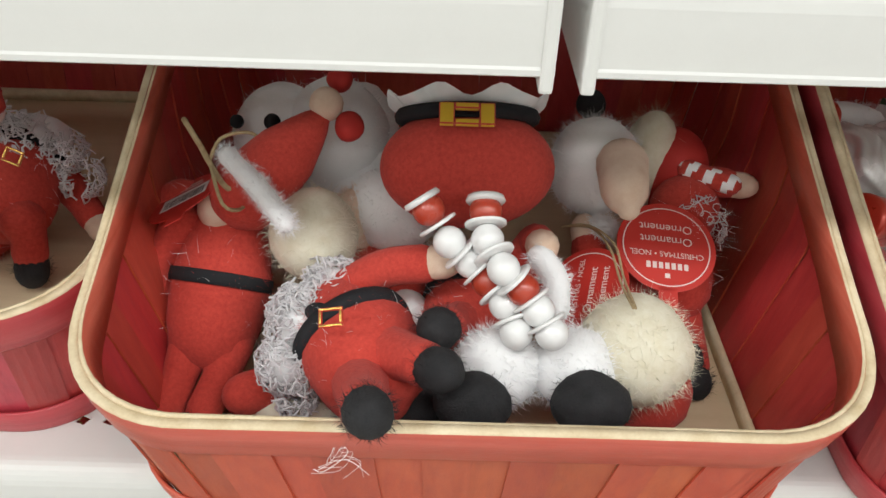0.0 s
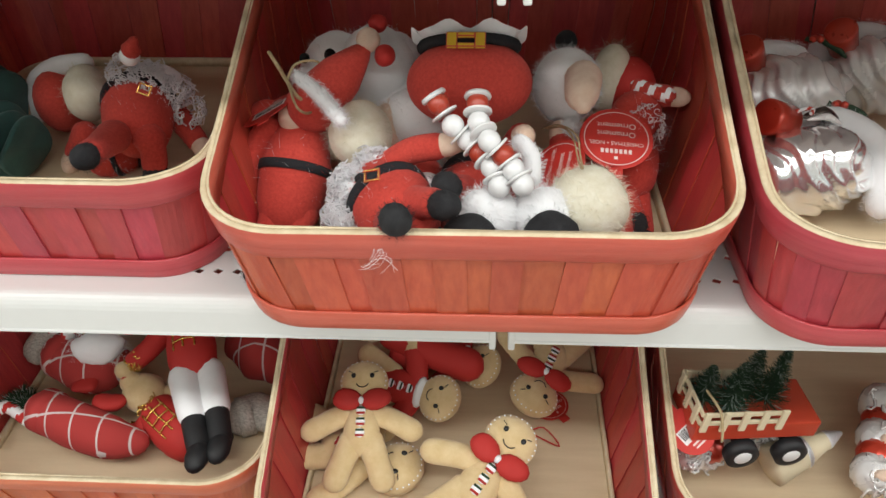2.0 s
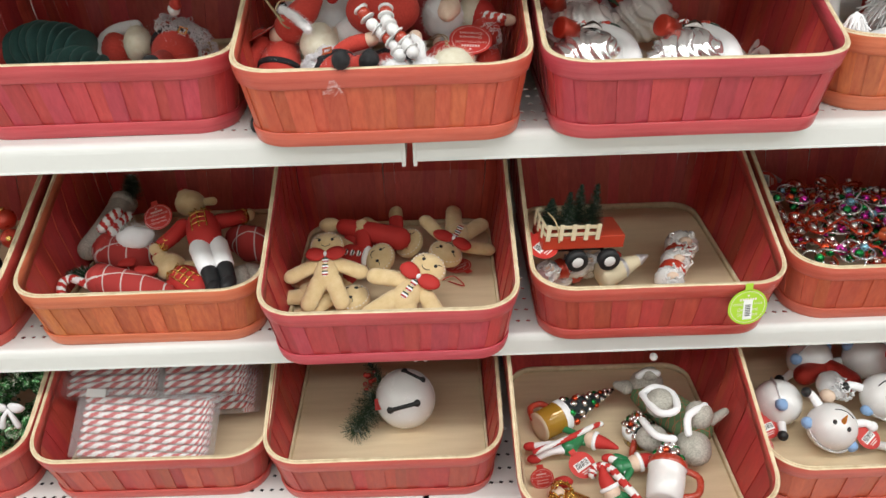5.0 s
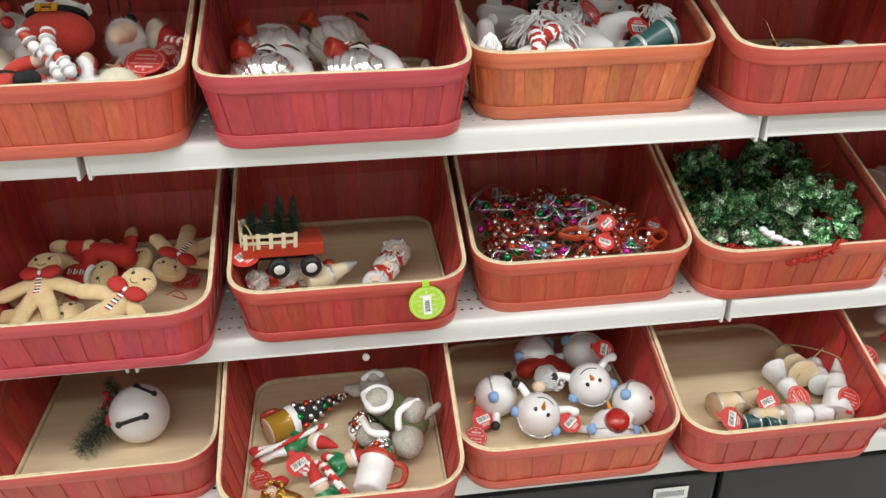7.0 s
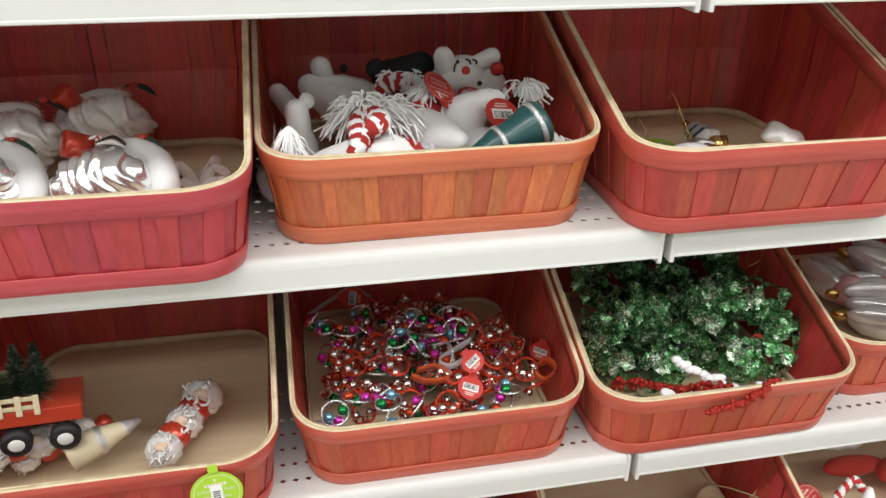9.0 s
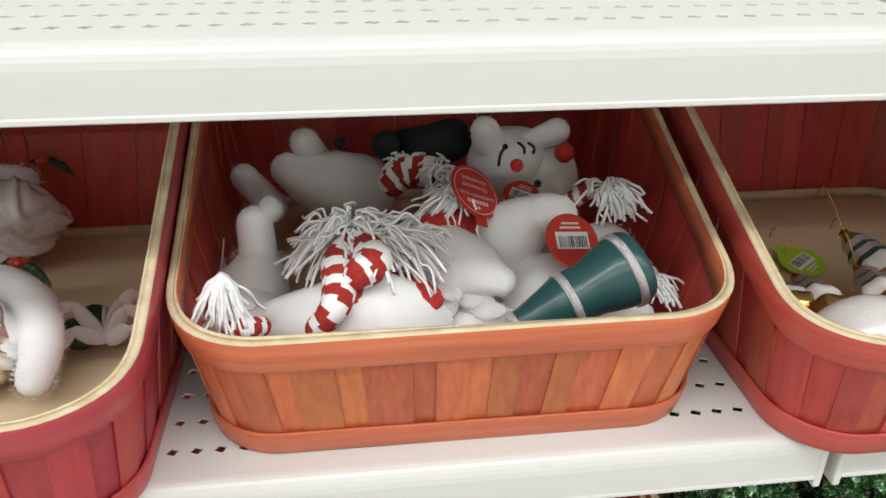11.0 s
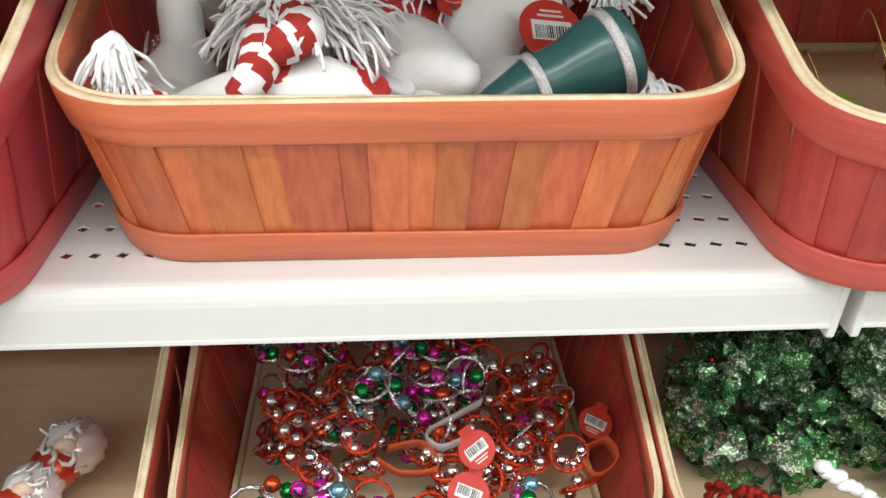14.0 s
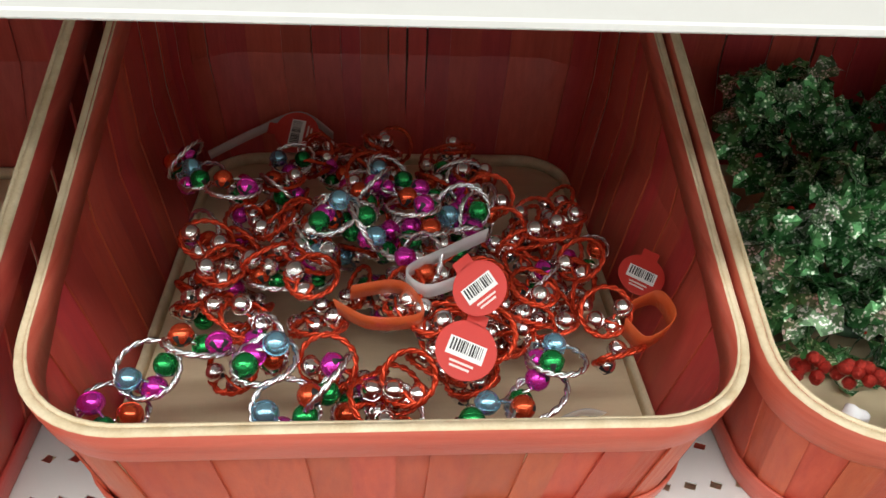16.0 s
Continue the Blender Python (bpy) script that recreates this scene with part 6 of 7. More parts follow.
soldier_bear((-0.331, 0.187, 0.912), (-0.319, 0.152, 0.905), (-0.365, 0.250, 0.917), [[(-0.363, 0.193, 0.907), (-0.374, 0.171, 0.902), (-0.386, 0.158, 0.897)], [(-0.309, 0.204, 0.907), (-0.292, 0.215, 0.905), (-0.280, 0.228, 0.902)]],
             [[(-0.322, 0.131, 0.902), (-0.303, 0.091, 0.892), (-0.286, 0.053, 0.885)], [(-0.300, 0.143, 0.899), (-0.282, 0.102, 0.892), (-0.268, 0.064, 0.885)]],
             "stuffed bear doll in a red and gold soldier's coat", 1)
soldier_bear((-0.350, 0.117, 0.857), (-0.319, 0.094, 0.852), (-0.376, 0.140, 0.867), [[(-0.366, 0.110, 0.852), (-0.373, 0.102, 0.847), (-0.383, 0.111, 0.837)]], [[(-0.318, 0.106, 0.847), (-0.303, 0.105, 0.842), (-0.288, 0.109, 0.837)]],
             "stuffed bear doll in a soldier's coat lying underneath", 2)


def stocking(pts, rads, label, seed, mi=6, sprig=None):
    rnd = random.Random(seed)
    bm = bmesh.new()
    tube(bm, pts, rads, mi, 20, 5)
    d = (Vector(pts[0]) - Vector(pts[1])).normalized()
    lathe(bm, [(-0.004, rads[0] * 0.9), (-0.003, rads[0] * 1.08), (0.012, rads[0] * 1.1), (0.013, rads[0] * 0.9)], along(Vector(pts[0]) - d * 0.008, Vector(pts[0]) + d), mi, 24)
    if sprig:
        for k in range(5):
            w = d + Vector((rnd.gauss(0, 0.35), rnd.gauss(0, 0.25), rnd.gauss(0.1, 0.25)))
            bristles(bm, Vector(pts[0]) + d * 0.008, w, 0.045, 0.014, 0.010, 260, 8, rnd, 9)
    return thing("christmas_stocking", bm, SOLD, label, "stocking", "checked stockings")


stocking([(-0.471, 0.110, 0.869), (-0.432, 0.094, 0.867), (-0.392, 0.083, 0.862), (-0.368, 0.083, 0.857)], [0.022, 0.024, 0.022, 0.014], "red checked cloth stocking with frosted pine sprigs", 3, 6, True)
stocking([(-0.485, 0.189, 0.872), (-0.446, 0.168, 0.872), (-0.422, 0.175, 0.872)], [0.026, 0.028, 0.022], "red checked cloth stocking in the pile", 4)
stocking([(-0.289, 0.221, 0.867), (-0.261, 0.199, 0.867), (-0.246, 0.189, 0.862)], [0.022, 0.03, 0.02], "red checked cloth stocking beside the wall", 5)
stocking([(-0.270, 0.128, 0.847), (-0.254, 0.135, 0.847), (-0.239, 0.125, 0.847)], [0.02, 0.022, 0.015], "grey checked cloth stocking beside the wall", 6, 7)
stocking([(-0.489, 0.292, 0.902), (-0.497, 0.229, 0.887), (-0.522, 0.201, 0.867)], [0.02, 0.022, 0.018], "charcoal cloth stocking with frosted pine sprigs", 7, 7, True)


def cane(pts, r, label, turns=7, mats=None):
    bm = bmesh.new()
    tube(bm, pts, r, 0, 14, 10, stripe=(1, turns))
    return thing("candy_cane_ornament", bm, mats or [bow_red, tag_white], label, "candy cane", "candy canes")


cane([(-0.486, 0.098, 0.867), (-0.514, 0.113, 0.869), (-0.526, 0.106, 0.867), (-0.523, 0.089, 0.862), (-0.518, 0.081, 0.857)], 0.0065, "red and white striped candy cane ornament", 6)
cane([(-0.490, 0.196, 0.907), (-0.480, 0.209, 0.917), (-0.469, 0.218, 0.922)], 0.008, "red and white striped candy cane ornament", 4)
cane([(-0.474, 0.193, 0.902), (-0.469, 0.218, 0.907), (-0.459, 0.229, 0.909)], 0.008, "red and white striped candy cane ornament", 4)
bm = bmesh.new()
blob(bm, (-0.433, 0.176, 0.902), (0.028, 0.02, 0.016), 0, lump=0.4)
fuzz(bm, (-0.433, 0.176, 0.902), (0.028, 0.02, 0.016), 700, 0.014, 0, rnd, 0.0001, None, 0.9)
thing("white_beard_tuft", bm, wool_white, "tuft of white wool beard on a doll in the pile", "doll")
hang_tag(facing((-0.404, 0.208, 0.917), (0, -0.6, 0.8), 20), 0.022)
bm = bmesh.new()
blob(bm, (-0.407, 0.121, 0.872), (0.02, 0.012, 0.009), 0, lump=0.3)
blob(bm, (-0.439, 0.141, 0.877), (0.016, 0.012, 0.006), 0, lump=0.3)
thing("ribbon_bow", bm, bow_red, "orange-red satin ribbon bow on a stocking", "ribbon")
bm = bmesh.new()
bristles(bm, (-0.472, 0.291, 0.907), (0.1, 0.1, 1), 0.04, 0.02, 0.012, 700, 0, rnd, 1)
thing("pine_sprig", bm, [pine_green, snow_tip], "frosted dark pine sprig in the pile", "sprig")

for ob in [o for o in bpy.data.objects if o not in earlier and o.parent is None]:
    ob.location.z -= 0.027

# ---- second shelf: holly wreaths ----
# pale flakes carry painted highlights as well as glitter and frost
leaf_green = glittered("green_glitter_leaf", (0.008, 0.06, 0.016), (0.12, 0.40, 0.13), (0.80, 0.97, 0.75), 620.0, 0.87)
leaf_frost = glittered("frosted_glitter_leaf", (0.05, 0.14, 0.06), (0.25, 0.42, 0.22), (0.95, 0.95, 0.88), 700.0, 0.76)
berry_red = plain("red_berry", (0.42, 0.02, 0.015), 0.25, coat=0.5)
red_tinsel = surface("red_glitter", (0.22, 0.012, 0.01), (0.6, 0.05, 0.03), 900, 0.35, 0.6, bump=0.9, fine=2600)


def holly_leaf(bm, p, d, n, l, mi, rnd):
    """A curled leaf with a toothed edge."""
    d, n = Vector(d).normalized(), Vector(n).normalized()
    s = d.cross(n).normalized()
    spine, left, right = [], [], []
    prof = (0.05, 0.30, 0.20, 0.36, 0.22, 0.30, 0.02)
    for k, w in enumerate(prof):
        t = k / 6
        q = Vector(p) + d * l * t + n * l * 0.36 * math.sin(3.0 * t)
        spine.append(bm.verts.new(q))
        left.append(bm.verts.new(q + s * l * w + n * l * 0.10 * w * 3))
        right.append(bm.verts.new(q - s * l * w + n * l * 0.10 * w * 3))
    for k in range(6):
        bm.faces.new((spine[k], left[k], left[k + 1], spine[k + 1])).material_index = mi
        bm.faces.new((spine[k], spine[k + 1], right[k + 1], right[k])).material_index = mi


def wreath_leaves(radius, thick, n, seed):
    rnd = random.Random(seed)
    bm = bmesh.new()
    for k in range(n):
        a, b = rnd.uniform(0, 6.2832), rnd.uniform(-0.6, 3.7)
        o = Vector((math.cos(a), math.sin(a), 0))
        nrm = (o * math.cos(b) + Vector((0, 0, 1)) * math.sin(b)).normalized()
        p = o * radius + nrm * thick * rnd.uniform(0.3, 0.9)
        tang = Vector((-math.sin(a), math.cos(a), 0)) * rnd.choice((-1, 1)) + nrm * rnd.uniform(0.1, 0.9) + o * rnd.uniform(-0.5, 0.5)
        holly_leaf(bm, p, tang, nrm, rnd.uniform(0.024, 0.038), 1 if rnd.random() < 0.2 else 0, rnd)
    return bm


def wreath(radius, thick, n, label, seed):
    rnd = random.Random(seed)
    root = empty("holly_wreath", Matrix(), label, "wreath", "holly wreaths")
    bm = bmesh.new()
    tube(bm, [(radius * math.cos(a), radius * math.sin(a), 0) for a in [k * 6.2832 / 20 for k in range(21)]], thick * 0.4, 0, 8, 2)
    part("wreath_frame", bm, pine_green, root)
    leaves = part("leaf_cover", wreath_leaves(radius, thick, n, seed), [leaf_green, leaf_frost], root, "curled green glitter leaves", smooth=False)
    tagged(leaves, kind="stuff")
    for k in range(14):
        a = rnd.uniform(0, 6.2832)
        bm = bmesh.new()
        blob(bm, (radius * math.cos(a) + rnd.uniform(-0.006, 0.006), radius * math.sin(a) + rnd.uniform(-0.006, 0.006), thick * 0.95), 0.0032, 0, seg=10)
        part("berry", bm, berry_red, root)
    return root


w1 = wreath(0.047, 0.0115, 165, "round holly wreath of green glitter leaves and red berries", 5)
w1.matrix_basis = facing((1.122, 0.133, 0.870), (0.05, -0.55, 0.83), 0)
for p, nrm, spin in (((0.985, 0.166, 0.845), (-0.1, -0.35, 0.93), 70), ((1.002, 0.298, 0.860), (0.2, -0.5, 0.8), 130), ((1.136, 0.291, 0.875), (0.0, -0.6, 0.8), 200), ((1.063, 0.203, 0.835), (0.1, -0.3, 0.95), 20)):
    copy_thing(w1, facing(p, nrm, spin))
bm = bmesh.new()
for k in range(90):
    t = k / 89
    p = Vector((0.912, 0.076, 0.845)) * (1 - t) + Vector((1.034, 0.014, 0.865)) * t + Vector((0, 0.0, 0.004 * math.sin(9 * t)))
    blob(bm, p + Vector((rnd.gauss(0, 0.003), rnd.gauss(0, 0.003), rnd.gauss(0, 0.003))), 0.004, 0, seg=6)
for k in range(120):
    t = k / 119
    p = Vector((0.985 + 0.085 * t, -0.0255 + 0.012 * max(0.0, t - 0.75) * 4, 0.874 + 0.022 * max(0.0, t - 0.5) * 2 - 0.004 * math.cos(5 * t)))
    blob(bm, p + Vector((rnd.gauss(0, 0.002), rnd.gauss(0, 0.001), rnd.gauss(0, 0.0025))), 0.0034, 0, seg=6)
tagged(thing("glitter_garland", bm, red_tinsel, "red glitter garland trailing over the basket rim", "garland"), kind="stuff")
bm = bmesh.new()
for k in range(16):
    t = k / 15
    p = Vector((0.985, 0.062, 0.880)) * (1 - t) + Vector((1.049, 0.025, 0.855)) * t
    blob(bm, p + Vector((rnd.gauss(0, 0.002), rnd.gauss(0, 0.002), rnd.gauss(0, 0.002))), (0.007, 0.006, 0.005), 0, seg=8, lump=0.2)
thing("white_ribbon_trim", bm, wool_white, "ruffled white trim lying on the wreaths", "ribbon")
bm = bmesh.new()
for k in range(9):
    blob(bm, Vector((0.935 + 0.022 * k + rnd.gauss(0, 0.004), 0.03 + rnd.uniform(0, 0.015), S2 + 0.03 + rnd.uniform(0, 0.03))), (0.010, 0.006, 0.005), 0, seg=16, lump=0.8)
thing("white_ribbon_trim", bm, wool_white, "ruffled white trim under the wreaths", "ribbon")
hang_tag(facing((1.136, 0.103, 0.855), (0.2, -0.5, 0.8), 60), 0.02, True, "round red card tag with a white price label")
cord([(1.169, 0.216, 0.915), (1.185, 0.214, 0.925), (1.197, 0.225, 0.927), (1.165, 0.193, 0.915)], "thin gold hanging loop of a wreath", gold_foil, 0.0007)

# wreath with a white bow in the far basket of the third shelf
copy_thing(w1, facing((-0.650, 0.100, 0.625), (0.1, -0.5, 0.85), 40))
copy_thing(w1, facing((-0.720, 0.060, 0.615), (-0.1, -0.4, 0.9), 90))
bow = empty("white_ribbon_bow", Matrix.Translation((-0.640, 0.045, 0.650)), "white satin ribbon bow on a green wreath", "ribbon")
for k in (-1, 1):
    bm = bmesh.new()
    blob(bm, (k * 0.014, 0, 0.004), (0.014, 0.006, 0.009), 0, Matrix.Rotation(0.3 * k, 3, "Y"), 14, 0.25)
    part("bow_loop", bm, wool_white, bow)
    bm = bmesh.new()
    tube(bm, [(0, 0, 0), (k * 0.008, -0.006, -0.012), (k * 0.012, -0.008, -0.026)], [0.003, 0.004, 0.005], 0, 8)
    part("bow_tail", bm, wool_white, bow)

# baubles in the far basket of the second shelf
for k, (p, r, mat) in enumerate((((-0.630, 0.190, 0.905), 0.017, red_glass), ((-0.650, 0.160, 0.880), 0.019, silver_glass), ((-0.615, 0.165, 0.885), 0.015, red_glass), ((-0.640, 0.130, 0.860), 0.018, tyre_black),
                                 ((-0.668, 0.110, 0.845), 0.020, red_glass), ((-0.625, 0.115, 0.850), 0.014, pearl_glass), ((-0.610, 0.090, 0.835), 0.017, red_glass), ((-0.690, 0.150, 0.860), 0.021, silver_glass), ((-0.660, 0.080, 0.825), 0.020, red_glass))):
    bauble = empty("glass_bauble", Matrix.Translation(p), "shiny glass bauble in a heap in the basket", "ornament", "glass baubles")
    bm = bmesh.new()
    blob(bm, (0, 0, 0), r, 0, seg=22)
    part("ball", bm, mat, bauble)
    bm = bmesh.new()
    lathe(bm, [(r * 0.93, r * 0.28), (r * 1.12, r * 0.27), (r * 1.15, r * 0.2)], Euler((0.5 * k, 0.3 * k, 0)).to_matrix().to_4x4(), 0, 14)
    part("cap", bm, gold_foil, bauble, "small gold cap")

# ---- second shelf: glass swans ----
SWAN = [surface("silvery_white_glass", (0.62, 0.60, 0.60), (0.84, 0.82, 0.82), 30, 0.2, 0.35, bump=0.1, coat=0.7), surface("pink_glass", (0.66, 0.30, 0.32), (0.8, 0.5, 0.5), 30, 0.2, 0.3, coat=0.7), gold_glass]


def swan(p, q, label, seed):
    bm = bmesh.new()
    p, q = Vector(p), Vector(q)
    d = (q - p).normalized()
    rot = d.to_track_quat("Z", "Y").to_matrix()
    blob(bm, p, (0.027, 0.027, 0.048), 0, rot, 26)
    blob(bm, p - d * 0.03 + Vector((0, 0, 0.004)), (0.0265, 0.0265, 0.025), 1, rot, 22)
    for s in (-1, 1):
        o = d.cross(Vector((0, 0, 1))).normalized() * s * 0.016
        blob(bm, p + o + Vector((0, 0, 0.014)) + d * 0.012, (0.010, 0.016, 0.04), 0, rot, 18)
    blob(bm, p + d * 0.056, (0.008, 0.009, 0.014), 2, rot, 14)
    return thing("glass_bird_ornament", bm, SWAN, label, "ornament", "glass birds")


swan((1.360, 0.269, 0.840), (1.343, 0.321, 0.845), "silvery pink glass bird ornament with a gold clip", 1)
swan((1.398, 0.226, 0.840), (1.368, 0.232, 0.840), "silvery pink glass bird ornament with a gold clip", 2)
swan((1.379, 0.170, 0.825), (1.339, 0.194, 0.825), "silvery glass bird ornament lying in the basket", 3)
swan((1.433, 0.257, 0.870), (1.395, 0.304, 0.875), "silvery glass bird ornament lying on others", 4)

# ---- third shelf: packs of candy canes ----


def cane_pack(m, n, label, seed, length=0.115):
    root = empty("candy_cane_pack", m, label, "candy canes", "candy cane packs")
    bm = bmesh.new()
    box(bm, (-length / 2 - 0.012, -0.008, -0.014), (length / 2 + 0.012, n * 0.0115 + 0.004, 0.016), 0, 0.004)
    wrap = part("clear_wrapper", bm, clear_film, root, "clear crinkled plastic wrapper", smooth=False)
    wrap.visible_shadow = False
    me = None
    for k in range(n):
        if me is None:
            bm = bmesh.new()
            tube(bm, [(-length / 2, 0, 0), (0, 0, 0), (length / 2 - 0.016, 0, 0), (length / 2 - 0.004, 0, -0.004), (length / 2 - 0.002, 0, -0.012), (length / 2 - 0.012, 0, -0.014)], 0.0052, 0, 14, 34, stripe=(1, round(length / 0.010), 2))
            ob = part("candy_cane", bm, [tag_white, bow_red], root)
            me = ob.data
        else:
            ob = new("candy_cane", me)
            ob.parent = root
        ob.location = (0, k * 0.0115, 0.003 * (k % 2))
    bm = bmesh.new()
    box(bm, (-length / 2, n * 0.0115 - 0.01, 0.0165), (-length / 2 + 0.03, n * 0.0115 + 0.003, 0.017))
    part("paper_label", bm, tag_white, root, "blank white paper label", smooth=False)
    return root


p1 = cane_pack(facing((-0.430, -0.006, 0.596), (0, -0.62, 0.78), -4), 8, "pack of red and white candy canes in clear wrap", 1, 0.19)
cane_pack(facing((-0.491, 0.076, 0.651), (0, -0.5, 0.87), 0), 7, "pack of candy canes in clear wrap stacked behind", 2, 0.13)
cane_pack(facing((-0.343, 0.076, 0.651), (0, -0.5, 0.87), 2), 7, "pack of candy canes in clear wrap stacked behind", 3, 0.12)
cane_pack(facing((-0.343, 0.079, 0.611), (0, -0.25, 0.97), 3), 7, "pack of candy canes in clear wrap stacked behind", 4, 0.13)
cane_pack(facing((-0.510, 0.110, 0.611), (0, -0.25, 0.97), 0), 7, "pack of candy canes in clear wrap stacked behind", 5, 0.13)

# ---- third shelf: white bell with pine sprig ----
white_enamel = plain("white_enamel", (0.82, 0.81, 0.79), 0.25, bump=0.004, coat=0.5)
BC = (-0.030, 0.078, 0.616)
bell = empty("jingle_bell", Matrix.Translation(BC), "large white enamel jingle bell with black slots lying on plywood", "bell")
qb = Euler((radians(38), radians(8), radians(-12))).to_matrix()
bm = bmesh.new()
blob(bm, (0, 0, 0), 0.0475, 0, Euler((radians(130), 0, radians(30))).to_matrix(), 64)
lathe(bm, [(-0.002, 0.0468), (-0.0012, 0.0481), (0.0012, 0.0481), (0.002, 0.0468)], pose(0, 0, 0, 38, 8, -12) @ pose(0, 0, 0, 20, 0, 0), 0, 64)
part("shell", bm, white_enamel, bell)
BX, BU, BF = Vector((1, 0, 0)), Vector((0, 0.66, 0.75)), Vector((0, -0.75, 0.66))
for x0, y0, x1, y1 in ((-0.46, -0.36, 0.42, -0.16), (0.02, 0.90, 0.60, 0.60)):
    pts = []
    for k in range(9):
        x, y = x0 + (x1 - x0) * k / 8, y0 + (y1 - y0) * k / 8
        pts.append((BX * x + BU * y + BF * math.sqrt(max(0.02, 1 - x * x - y * y))).normalized() * 0.0462)
    bm = bmesh.new()
    tube(bm, pts, [0.0062] + [0.0036] * 7 + [0.0062], 0, 12, 3)
    part("slot", bm, ink_black, bell, "black cut slot")
bm = bmesh.new()
bristles(bm, (-0.071, 0.104, 0.611), (-0.35, -0.75, -0.1), 0.09, 0.03, 0.024, 1100, 0, rnd, 1)
bristles(bm, (-0.065, 0.103, 0.611), (-0.35, 0.6, 0.35), 0.055, 0.022, 0.012, 500, 0, rnd, 1)
thing("pine_sprig", bm, [pine_green, snow_tip], "frosted green pine sprig lying beside the bell", "sprig")
bm = bmesh.new()
for k in range(12):
    blob(bm, Vector((-0.091, 0.121, 0.616)) + Vector((rnd.gauss(0, 0.006), rnd.gauss(0, 0.012), rnd.gauss(0, 0.006))), 0.0045, 0, seg=8)
thing("berry_cluster", bm, berry_red, "cluster of dark red berries on the pine sprig", "berries")
bm = bmesh.new()
box(bm, (-0.013, -0.009, -0.001), (0.013, 0.009, 0.001), 0, 0.0006)
bm.transform(facing((-0.065, 0.055, 0.628), (-0.4, -0.6, 0.7), 30))
thing("ribbon_bow", bm, red_check, "checked ribbon end on the bell", "ribbon")

# ---- third shelf: mixed ornaments ----
MIX = [grey_tweed, wool_white, green_check, felt_black, felt_red]
bm = bmesh.new()
tube(bm, [(0.349, 0.071, 0.616), (0.379, 0.022, 0.621), (0.409, -0.007, 0.616)], [0.022, 0.029, 0.027], 2, 20)
for p, r in (((0.354, 0.078, 0.631), (0.026, 0.022, 0.022)), ((0.356, 0.009, 0.651), 0.022), ((0.342, -0.017, 0.606), (0.024, 0.02, 0.02)), ((0.398, -0.039, 0.606), (0.026, 0.03, 0.024)), ((0.410, -0.009, 0.641), 0.021)):
    blob(bm, p, r, 0, seg=20, lump=0.05)
tube(bm, [(0.428, -0.012, 0.631), (0.451, -0.003, 0.641)], [0.008, 0.006], 0)
tube(bm, [(0.321, 0.075, 0.626), (0.308, 0.079, 0.628)], [0.012, 0.007], 0)
for pts in ([(0.334, 0.030, 0.651), (0.345, -0.021, 0.661), (0.370, -0.022, 0.666), (0.375, 0.018, 0.661), (0.354, 0.039, 0.656), (0.334, 0.030, 0.651)], [(0.384, -0.045, 0.641), (0.388, -0.025, 0.656), (0.418, -0.005, 0.656)], [(0.330, -0.000, 0.626), (0.340, -0.037, 0.631), (0.364, -0.045, 0.631)]):
    tube(bm, pts, 0.0055, 1, 12)
blob(bm, (0.355, 0.071, 0.656), (0.016, 0.013, 0.01), 0, seg=14)
tube(bm, [(0.336, 0.066, 0.656), (0.350, 0.070, 0.661), (0.365, 0.065, 0.661)], 0.005, 1, 10)
thing("tweed_mouse_doll", bm, MIX, "stuffed grey tweed animal doll with a green checked waistcoat", "doll")


